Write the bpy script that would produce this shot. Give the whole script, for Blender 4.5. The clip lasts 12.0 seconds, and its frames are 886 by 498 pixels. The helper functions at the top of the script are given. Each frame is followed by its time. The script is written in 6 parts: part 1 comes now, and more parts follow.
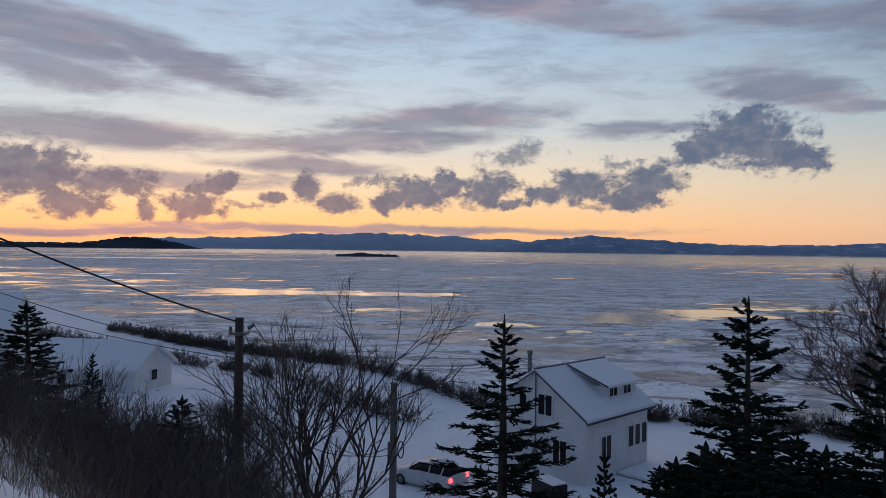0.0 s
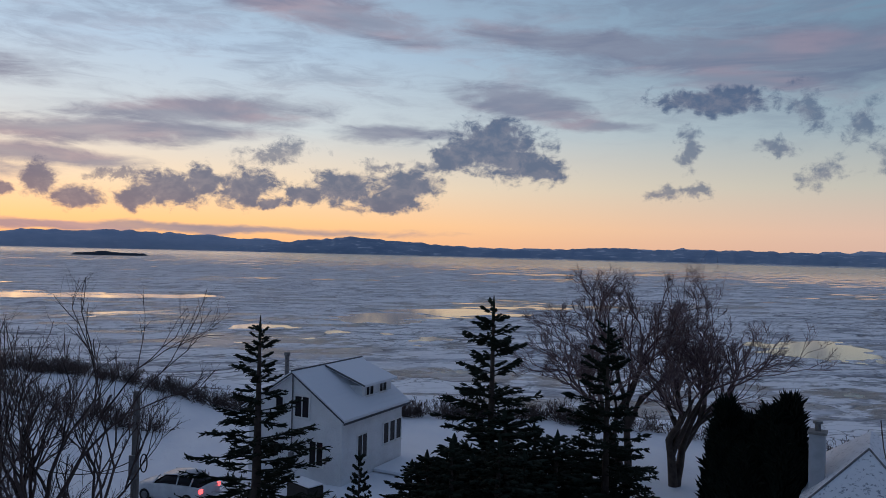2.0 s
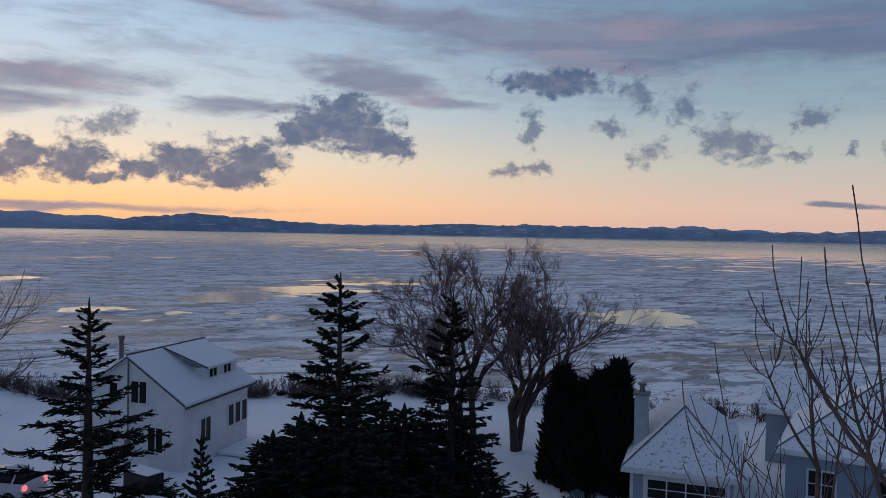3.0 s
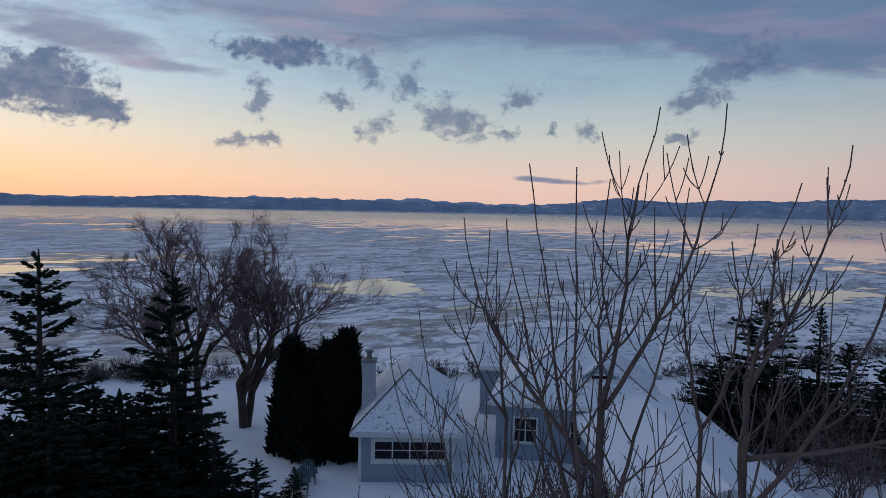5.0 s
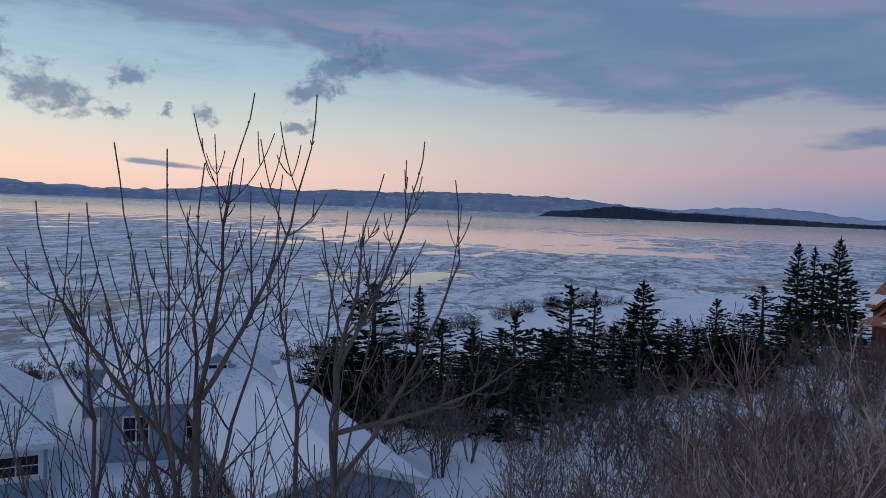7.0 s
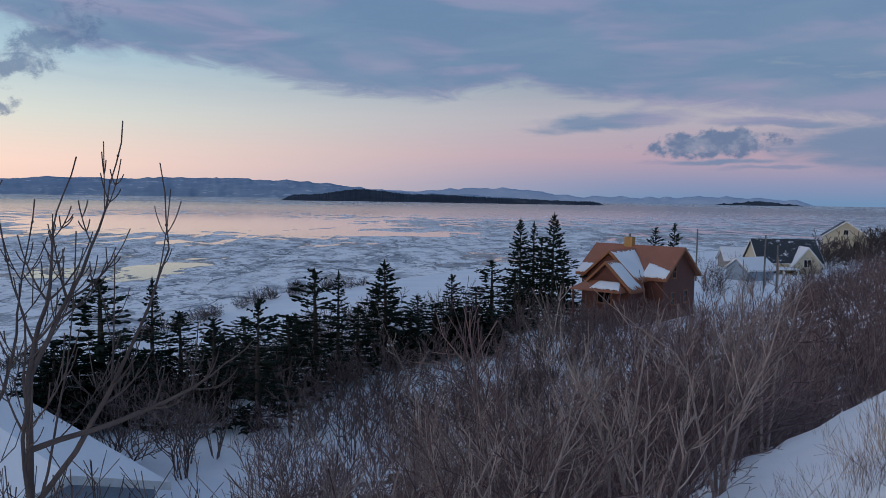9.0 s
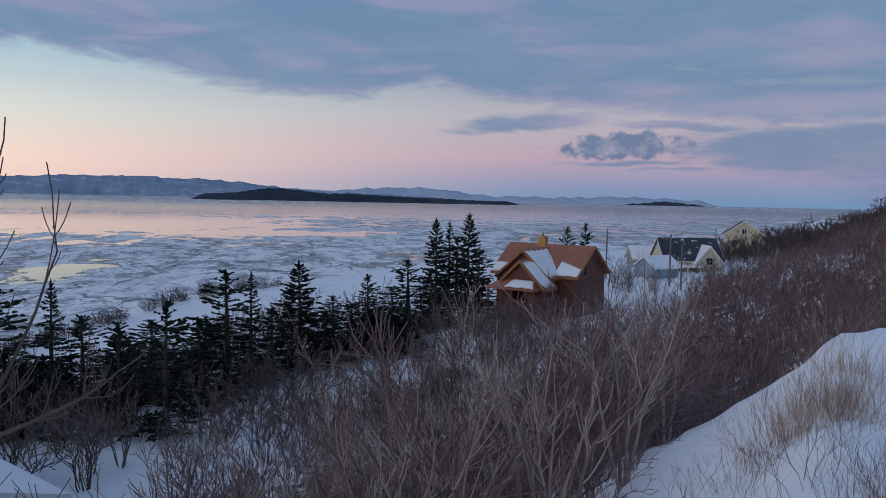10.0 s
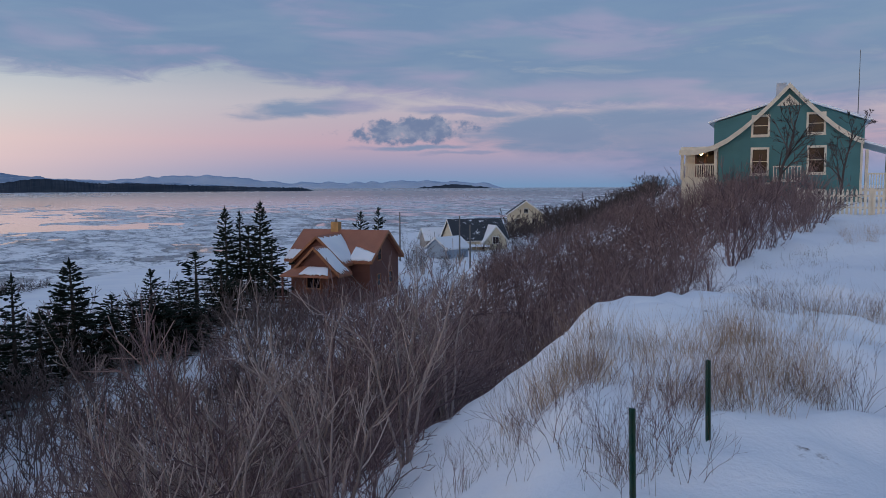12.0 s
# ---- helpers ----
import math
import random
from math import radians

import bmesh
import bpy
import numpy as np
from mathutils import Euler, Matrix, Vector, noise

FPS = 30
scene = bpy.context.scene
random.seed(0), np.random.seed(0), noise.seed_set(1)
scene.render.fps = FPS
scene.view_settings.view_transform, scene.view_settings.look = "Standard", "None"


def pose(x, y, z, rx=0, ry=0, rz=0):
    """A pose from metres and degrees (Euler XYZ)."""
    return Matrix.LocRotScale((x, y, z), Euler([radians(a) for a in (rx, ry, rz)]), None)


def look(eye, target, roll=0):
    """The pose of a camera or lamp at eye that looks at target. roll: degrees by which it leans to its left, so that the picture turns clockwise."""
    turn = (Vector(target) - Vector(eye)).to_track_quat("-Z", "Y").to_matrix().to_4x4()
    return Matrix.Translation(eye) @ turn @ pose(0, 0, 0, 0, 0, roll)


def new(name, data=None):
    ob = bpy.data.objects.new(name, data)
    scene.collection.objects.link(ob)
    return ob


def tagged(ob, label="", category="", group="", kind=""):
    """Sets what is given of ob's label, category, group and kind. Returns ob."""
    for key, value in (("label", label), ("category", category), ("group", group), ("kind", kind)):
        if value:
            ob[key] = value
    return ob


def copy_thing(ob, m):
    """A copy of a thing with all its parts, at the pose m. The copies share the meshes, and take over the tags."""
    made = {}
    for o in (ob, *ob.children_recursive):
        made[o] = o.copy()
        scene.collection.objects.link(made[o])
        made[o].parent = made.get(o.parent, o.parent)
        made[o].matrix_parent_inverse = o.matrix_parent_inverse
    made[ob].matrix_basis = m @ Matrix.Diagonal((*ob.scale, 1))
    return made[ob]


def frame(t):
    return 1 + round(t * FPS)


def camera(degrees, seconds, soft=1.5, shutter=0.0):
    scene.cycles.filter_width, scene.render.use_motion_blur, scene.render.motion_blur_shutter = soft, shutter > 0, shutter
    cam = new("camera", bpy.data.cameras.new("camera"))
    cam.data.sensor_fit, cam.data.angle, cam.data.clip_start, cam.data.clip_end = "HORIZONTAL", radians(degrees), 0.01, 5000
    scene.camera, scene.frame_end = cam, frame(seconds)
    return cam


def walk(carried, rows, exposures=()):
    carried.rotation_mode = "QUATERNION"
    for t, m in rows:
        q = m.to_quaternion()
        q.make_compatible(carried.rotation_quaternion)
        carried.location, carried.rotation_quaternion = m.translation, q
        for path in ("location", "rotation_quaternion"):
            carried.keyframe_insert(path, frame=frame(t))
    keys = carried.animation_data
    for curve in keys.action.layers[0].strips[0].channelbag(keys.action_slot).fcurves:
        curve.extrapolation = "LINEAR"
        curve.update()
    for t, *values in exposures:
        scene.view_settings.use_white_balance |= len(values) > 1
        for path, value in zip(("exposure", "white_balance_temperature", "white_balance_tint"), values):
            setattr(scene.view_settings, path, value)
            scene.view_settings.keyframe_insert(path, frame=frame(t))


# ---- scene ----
cam = camera(60.65, 12.0, soft=0.5)
EYE = 16.0   # height of the lookout above the frozen water
walk(cam, [
    (0.0, pose(0.032, 0.411, 15.977, 89.95, -0.70, 1.52)),
    (0.5, pose(0.062, 0.419, 15.976, 90.11, -0.77, -3.51)),
    (1.0, pose(0.088, 0.429, 15.979, 90.18, -1.22, -7.98)),
    (1.5, pose(0.070, 0.451, 15.980, 90.35, -1.60, -12.74)),
    (2.0, pose(0.109, 0.442, 15.981, 90.33, -1.40, -16.46)),
    (2.5, pose(0.164, 0.411, 15.979, 89.57, -1.09, -21.94)),
    (3.0, pose(0.209, 0.379, 15.990, 88.77, -1.09, -27.82)),
    (5.0, pose(0.323, 0.280, 16.004, 87.02, -1.05, -48.01)),
    (5.5, pose(0.332, 0.238, 16.004, 87.18, -1.38, -53.89)),
    (6.0, pose(0.364, 0.213, 16.007, 87.28, -1.56, -61.73)),
    (6.5, pose(0.385, 0.200, 16.004, 86.95, -2.02, -69.54)),
    (7.0, pose(0.417, 0.164, 16.002, 86.83, -2.18, -76.17)),
    (7.5, pose(0.446, 0.127, 16.007, 86.62, -2.12, -83.06)),
    (9.5, pose(0.492, -0.021, 15.995, 86.12, -0.82, -98.49)),
    (10.0, pose(0.478, -0.057, 16.011, 86.19, -1.11, -101.78)),
    (10.5, pose(0.452, -0.090, 16.024, 86.03, -1.41, -104.83)),
    (11.0, pose(0.439, -0.124, 16.009, 85.80, -1.40, -107.92)),
    (11.5, pose(0.412, -0.212, 16.023, 85.27, -0.03, -111.92)),
    (12.0, pose(0.394, -0.310, 16.051, 85.20, 0.20, -117.21)),
], exposures=[(0.0, 0.45, 5250, 9), (3.0, 0.52, 5180, 9), (6.5, 0.86, 5040, 7), (9.5, 1.10, 5150, 5), (12.0, 1.18, 5220, 7)])

# ---------------------------------------------------------------- small node helpers


def link(nt, a, b):
    nt.links.new(a, b)


def mth(nt, op, a, b=None, c=None):
    n = nt.nodes.new("ShaderNodeMath")
    n.operation = op
    for i, v in enumerate((a, b, c)):
        if v is None:
            continue
        if isinstance(v, (int, float)):
            n.inputs[i].default_value = v
        else:
            link(nt, v, n.inputs[i])
    return n.outputs[0]


def remap(nt, v, lo, hi, a=0.0, b=1.0, smooth=True):
    n = nt.nodes.new("ShaderNodeMapRange")
    n.interpolation_type = "SMOOTHSTEP" if smooth else "LINEAR"
    link(nt, v, n.inputs["Value"])
    for key, x in (("From Min", lo), ("From Max", hi), ("To Min", a), ("To Max", b)):
        n.inputs[key].default_value = x
    return n.outputs["Result"]


def mixc(nt, f, a, b):
    n = nt.nodes.new("ShaderNodeMix")
    n.data_type = "RGBA"
    for sock, v in ((n.inputs[0], f), (n.inputs[6], a), (n.inputs[7], b)):
        if isinstance(v, (int, float)):
            sock.default_value = v
        elif isinstance(v, tuple):
            sock.default_value = (*v, 1)
        else:
            link(nt, v, sock)
    return n.outputs[2]


def mapped(nt, vec, scale=(1, 1, 1), loc=(0, 0, 0), rz=0.0, kind="POINT"):
    n = nt.nodes.new("ShaderNodeMapping")
    n.vector_type = kind
    link(nt, vec, n.inputs["Vector"])
    n.inputs["Location"].default_value = loc
    n.inputs["Rotation"].default_value = (0, 0, rz)
    n.inputs["Scale"].default_value = scale
    return n.outputs[0]


def noisy(nt, vec, scale, detail=4.0, rough=0.55, warp=0.0):
    n = nt.nodes.new("ShaderNodeTexNoise")
    n.inputs["Scale"].default_value = scale
    n.inputs["Detail"].default_value = detail
    n.inputs["Roughness"].default_value = rough
    n.inputs["Distortion"].default_value = warp
    link(nt, vec, n.inputs["Vector"])
    return n.outputs["Fac"]


def ramp(nt, f, stops):
    n = nt.nodes.new("ShaderNodeValToRGB")
    els = n.color_ramp.elements
    while len(els) < len(stops):
        els.new(0.5)
    for e, (p, c) in zip(els, stops):
        e.position, e.color = p, (*c, 1)
    link(nt, f, n.inputs[0])
    return n.outputs[0]


def blobs(nt, vec, rows, best=None):
    """The least scaled distance to any of the ellipses (x, y, half width, half height, tilt in degrees), in groups evaluated one after another."""
    first = vec
    for k, (x, y, w, h, tilt) in enumerate(rows):
        if k % 6 == 0 and best is not None:
            order = nt.nodes.new("ShaderNodeVectorMath")
            order.operation = "MULTIPLY_ADD"
            link(nt, best, order.inputs[0])
            order.inputs[1].default_value = (1e-7, 1e-7, 0)
            link(nt, first, order.inputs[2])
            vec = order.outputs[0]
        q = mapped(nt, vec, (w, h, 1), (x, y, 0), radians(tilt), "TEXTURE")
        n = nt.nodes.new("ShaderNodeVectorMath")
        n.operation = "LENGTH"
        link(nt, q, n.inputs[0])
        best = n.outputs["Value"] if best is None else mth(nt, "MINIMUM", best, n.outputs["Value"])
    return best


# ---------------------------------------------------------------- sky, clouds and sun
SUN_AZ = -21.0   # bearing of the afterglow, clockwise from +y
world = bpy.data.worlds.new("dusk_sky")
scene.world = world
world.use_nodes = True
wt = world.node_tree
wt.nodes.clear()
tc = wt.nodes.new("ShaderNodeTexCoord")
sep = wt.nodes.new("ShaderNodeSeparateXYZ")
link(wt, tc.outputs["Generated"], sep.inputs[0])
az = mth(wt, "MULTIPLY", mth(wt, "ARCTAN2", sep.outputs[0], sep.outputs[1]), 57.2958)
el = mth(wt, "MULTIPLY", mth(wt, "ARCSINE", sep.outputs[2]), 57.2958)
comb = wt.nodes.new("ShaderNodeCombineXYZ")
link(wt, az, comb.inputs[0])
link(wt, el, comb.inputs[1])
dome = comb.outputs[0]
height = mth(wt, "DIVIDE", el, 40.0)
glow = ramp(wt, height, [(0.0, (0.86, 0.36, 0.12)), (0.05, (0.92, 0.47, 0.16)), (0.12, (0.82, 0.55, 0.30)), (0.22, (0.58, 0.53, 0.43)),
                         (0.36, (0.42, 0.455, 0.455)), (0.6, (0.23, 0.28, 0.31)), (1.0, (0.14, 0.18, 0.235))])
side = ramp(wt, height, [(0.0, (0.58, 0.34, 0.22)), (0.05, (0.61, 0.375, 0.245)), (0.13, (0.45, 0.385, 0.275)), (0.23, (0.27, 0.30, 0.28)),
                         (0.36, (0.15, 0.20, 0.222)), (0.6, (0.12, 0.165, 0.205)), (1.0, (0.12, 0.155, 0.21))])
away = ramp(wt, height, [(0.0, (0.105, 0.14, 0.185)), (0.03, (0.15, 0.145, 0.185)), (0.08, (0.265, 0.17, 0.175)), (0.15, (0.255, 0.20, 0.19)),
                         (0.24, (0.165, 0.17, 0.168)), (0.40, (0.115, 0.145, 0.165)), (0.6, (0.09, 0.125, 0.16)), (1.0, (0.05, 0.08, 0.125))])
turn = mth(wt, "ABSOLUTE", mth(wt, "WRAP", mth(wt, "SUBTRACT", az, SUN_AZ), 180.0, -180.0))
sky = mixc(wt, remap(wt, turn, 15, 78), glow, side)
sky = mixc(wt, remap(wt, turn, 74, 136), sky, away)


def warped(vec, scale, amount, detail=4.0, rough=0.6, squash=(1, 1, 1)):
    """The coordinates pushed about by a coloured noise, for ragged outlines."""
    n = wt.nodes.new("ShaderNodeTexNoise")
    n.inputs["Scale"].default_value, n.inputs["Detail"].default_value, n.inputs["Roughness"].default_value = scale, detail, rough
    link(wt, mapped(wt, vec, squash), n.inputs["Vector"])
    mid = wt.nodes.new("ShaderNodeVectorMath")
    mid.operation = "SUBTRACT"
    link(wt, n.outputs["Color"], mid.inputs[0])
    mid.inputs[1].default_value = (0.5, 0.5, 0.5)
    add = wt.nodes.new("ShaderNodeVectorMath")
    add.operation = "MULTIPLY_ADD"
    link(wt, mid.outputs[0], add.inputs[0])
    add.inputs[1].default_value = (*amount, 0)
    link(wt, vec, add.inputs[2])
    return add.outputs[0]


billow = noisy(wt, mapped(wt, dome, (0.42, 0.56, 1)), 1.7, 9, 0.66, 0.3)
streak = noisy(wt, mapped(wt, dome, (0.055, 0.30, 1), rz=radians(-3)), 1.5, 7, 0.58, 0.6)
tint = noisy(wt, mapped(wt, dome, (0.07, 0.36, 1), rz=radians(6)), 1.1, 3, 0.5, 0.4)
wisp = noisy(wt, mapped(wt, dome, (0.12, 0.5, 1), rz=radians(-5)), 2.0, 8, 0.64, 0.9)
soft_dome = warped(dome, 0.16, (9, 2.0), 5, 0.6, (0.6, 1.6, 1))
torn_dome = warped(dome, 0.55, (1.7, 1.2), 5, 0.6)

# high streaky cloud: mauve-grey sheets
sheets = blobs(wt, soft_dome, [
    (-22, 13.6, 8, 1.1, -14), (-30, 14.0, 7, 1.6, -10), (-29, 11.6, 6, 0.8, -5), (7, 17.4, 10, 1.2, -8), (-27, 7.9, 9, 1.0, -2), (-8, 7.9, 9, 0.7, 3), (-1, 9.6, 7, 1.0, 7),
    (-11.5, 5.8, 4.6, 0.6, -2), (12.9, 9.0, 4.0, 0.5, 3), (22.5, 11.2, 3.8, 0.9, -10), (27.3, 9.5, 3.6, 0.45, -4), (-26, 1.0, 7, 0.25, 0), (-24, 4.6, 9, 0.5, 0)])
sheets = blobs(wt, soft_dome, [
    (44, 14.0, 14, 1.5, -2), (55, 13.7, 10, 1.6, -4), (56.6, 2.3, 1.7, 0.16, -2), (-6, 1.4, 15, 0.28, 0), (108.5, 5.8, 4.0, 0.5, 5), (126.5, 3.6, 6.0, 1.5, 0), (135, 3.6, 8, 2.2, 0),
    (114.8, 2.75, 3.2, 0.14, 0), (119, 2.3, 2.8, 0.14, 0), (119.5, 5.5, 3.5, 0.3, -4), (28, 15.5, 10, 0.8, -6), (39, 12.6, 6, 0.6, -4)], sheets)
cover = mth(wt, "ADD", mth(wt, "SUBTRACT", 1.45, sheets), mth(wt, "MULTIPLY", mth(wt, "SUBTRACT", streak, 0.5), 1.5))
cover = mth(wt, "ADD", cover, mth(wt, "MULTIPLY", mth(wt, "SUBTRACT", wisp, 0.5), 1.5))
cover = mth(wt, "MULTIPLY", remap(wt, cover, -0.35, 0.85), 0.92)
veil = mth(wt, "ADD", mth(wt, "MULTIPLY", streak, 0.5), mth(wt, "MULTIPLY", wisp, 0.5))
veil = mth(wt, "MULTIPLY", mth(wt, "MULTIPLY", remap(wt, veil, 0.42, 0.62), remap(wt, el, 6.0, 13.0)), 0.42)
cover = mth(wt, "MAXIMUM", cover, veil)
# the great slab of cloud: a lower edge that dips and rises with the bearing, cloud above it
brim = ramp(wt, mth(wt, "DIVIDE", mth(wt, "SUBTRACT", az, 50.0), 100.0), [(x, (v / 20, v / 20, v / 20)) for x, v in (
    (0.0, 16.0), (0.08, 13.5), (0.15, 11.2), (0.20, 9.6), (0.28, 9.1), (0.38, 7.4), (0.45, 7.2), (0.51, 8.3), (0.57, 7.0), (0.66, 6.4), (0.74, 5.4), (1.0, 5.0))])
brim_el = wt.nodes.new("ShaderNodeSeparateXYZ")
link(wt, soft_dome, brim_el.inputs[0])
rise = mth(wt, "SUBTRACT", mth(wt, "ADD", mth(wt, "MULTIPLY", el, 0.75), mth(wt, "MULTIPLY", brim_el.outputs[1], 0.25)), mth(wt, "MULTIPLY", brim, 20.0))
rise = mth(wt, "ADD", rise, mth(wt, "MULTIPLY", mth(wt, "SUBTRACT", wisp, 0.5), 2.2))
thin_spot = mth(wt, "MULTIPLY", remap(wt, streak, 0.55, 0.75), remap(wt, az, 98, 125, 0.15, 0.75))
slab = mth(wt, "MULTIPLY", remap(wt, rise, -0.35, 0.75), mth(wt, "SUBTRACT", 1.0, thin_spot))
slab = mth(wt, "MULTIPLY", slab, remap(wt, az, 52, 60))
overhead = mth(wt, "MULTIPLY", remap(wt, el, 17, 26), remap(wt, streak, 0.36, 0.58))
cover = mth(wt, "MAXIMUM", mth(wt, "MAXIMUM", cover, mth(wt, "MULTIPLY", slab, 0.96)), overhead)
near_sun = remap(wt, turn, 100, 35)
sheet_col = mixc(wt, near_sun, (0.090, 0.115, 0.155), (0.195, 0.178, 0.195))
rosy = mixc(wt, near_sun, (0.165, 0.135, 0.175), (0.33, 0.215, 0.205))
sheet_col = mixc(wt, mth(wt, "MULTIPLY", remap(wt, tint, 0.46, 0.66), 0.8), sheet_col, rosy)
sheet_col = mixc(wt, mth(wt, "MULTIPLY", remap(wt, streak, 0.46, 0.66), 0.75), sheet_col, mixc(wt, near_sun, (0.082, 0.108, 0.150), (0.14, 0.138, 0.17)))
lit_edge = mth(wt, "MULTIPLY", mth(wt, "MULTIPLY", remap(wt, rise, 1.1, 0.1), slab), 0.55)
sheet_col = mixc(wt, lit_edge, sheet_col, (0.20, 0.145, 0.185))
sky = mixc(wt, mth(wt, "MULTIPLY", cover, remap(wt, streak, 0.25, 0.6, 0.75, 0.97)), sky, sheet_col)

# low ragged cumulus: slate blue
puffs = blobs(wt, torn_dome, [
    (20.0, 8.0, 2.9, 1.4, 0), (22.0, 6.9, 2.5, 1.0, -10), (23.9, 6.0, 1.2, 0.4, -5), (20.5, 9.3, 1.5, 0.6, 0), (17.3, 7.3, 1.5, 1.0, 0), (8.8, 4.7, 2.2, 0.9, 5), (6.0, 4.0, 1.2, 0.5, 0),
    (13.6, 4.9, 1.9, 1.0, 20), (12, 3.7, 2.0, 0.6, 0), (-3.6, 4.2, 2.0, 1.0, 0), (-5.6, 3.3, 1.3, 0.5, 0), (-1.2, 4.8, 1.1, 0.9, 0), (1.8, 4.5, 1.6, 1.0, 15)])
puffs = blobs(wt, torn_dome, [
    (3.6, 3.5, 1.0, 0.4, 0), (-11.7, 4.2, 0.9, 0.9, 50), (-9.4, 3.3, 1.4, 0.6, 0), (-13.9, 3.6, 0.7, 0.35, 0), (-19.9, 2.9, 1.6, 0.7, -5), (-18.5, 4.4, 1.5, 0.6, 20), (-25.1, 4.3, 2.2, 0.8, 0),
    (-27.9, 2.8, 1.9, 0.7, 0), (-31, 5.0, 3.2, 1.4, 0), (-22.9, 2.4, 0.6, 0.5, 0), (35.8, 11.2, 3.1, 0.65, -2), (114.8, 4.0, 3.0, 0.65, 2), (116.2, 4.5, 1.5, 0.4, 0)], puffs)
puffs = mth(wt, "ADD", mth(wt, "SUBTRACT", 1.62, puffs), mth(wt, "MULTIPLY", mth(wt, "SUBTRACT", billow, 0.5), 3.4))
puffs = remap(wt, puffs, -0.1, 0.75)
ragged_dome = warped(dome, 0.8, (2.8, 2.4), 6, 0.66)
rags = blobs(wt, ragged_dome, [
    (34.3, 7.8, 0.7, 1.3, 0), (32.8, 4.7, 1.6, 0.4, 8), (34.8, 4.9, 0.8, 0.45, 0), (42.0, 10.4, 1.4, 0.9, -55), (45.2, 9.3, 0.9, 1.3, 0), (48.4, 6.8, 2.4, 1.2, -15), (50.5, 6.0, 0.9, 0.7, 0), (43.0, 6.0, 1.3, 0.7, 20),
    (53.7, 8.3, 1.2, 0.7, 30), (52.7, 5.8, 0.9, 0.35, 0), (58.4, 5.9, 0.75, 0.7, 60), (56.0, 5.9, 0.45, 0.35, 0), (40.1, 7.8, 1.3, 0.5, -20)])
rags = blobs(wt, ragged_dome, [(68.0, 9.7, 3.6, 1.2, 36), (66.2, 8.2, 1.6, 0.7, 20), (65.3, 5.5, 1.1, 0.35, 15), (3.8, 7.0, 2.3, 0.7, 8), (16.2, 6.6, 2.2, 0.4, 15), (12, 6.4, 1.6, 0.35, 0),
                             (-16, 3.0, 1.5, 0.3, 0), (-7, 5.1, 1.6, 0.3, 10)], rags)
rags = mth(wt, "ADD", mth(wt, "SUBTRACT", 1.5, rags), mth(wt, "MULTIPLY", mth(wt, "SUBTRACT", billow, 0.5), 4.0))
rags = mth(wt, "MULTIPLY", remap(wt, rags, 0.0, 1.2), 0.75)
puff_col = mixc(wt, remap(wt, billow, 0.36, 0.62), mixc(wt, near_sun, (0.13, 0.13, 0.155), (0.135, 0.128, 0.150)), (0.066, 0.084, 0.126))
sky = mixc(wt, mth(wt, "MAXIMUM", mth(wt, "MULTIPLY", puffs, 0.93), rags), sky, puff_col)
# a physical clear-sky term adds the faint airlight of the hour
nishita = wt.nodes.new("ShaderNodeTexSky")
nishita.sky_type, nishita.sun_disc = "NISHITA", False
nishita.sun_elevation, nishita.sun_rotation = radians(0.5), radians(SUN_AZ)
air = wt.nodes.new("ShaderNodeBackground")
air.inputs[1].default_value = 0.012
link(wt, nishita.outputs[0], air.inputs[0])
clouds = wt.nodes.new("ShaderNodeBackground")
clouds.inputs[1].default_value = 0.92
link(wt, sky, clouds.inputs[0])
both = wt.nodes.new("ShaderNodeAddShader")
link(wt, air.outputs[0], both.inputs[0])
link(wt, clouds.outputs[0], both.inputs[1])
wout = wt.nodes.new("ShaderNodeOutputWorld")
link(wt, both.outputs[0], wout.inputs[0])

sun_data = bpy.data.lights.new("sun", "SUN")
sun_data.energy, sun_data.angle, sun_data.color = 0.18, radians(50), (1.0, 0.62, 0.36)
sun = new("sun", sun_data)
sun.matrix_world = look((0, 0, 60), (-60 * math.sin(radians(SUN_AZ)), -60 * math.cos(radians(SUN_AZ)), 49))

# ---------------------------------------------------------------- materials


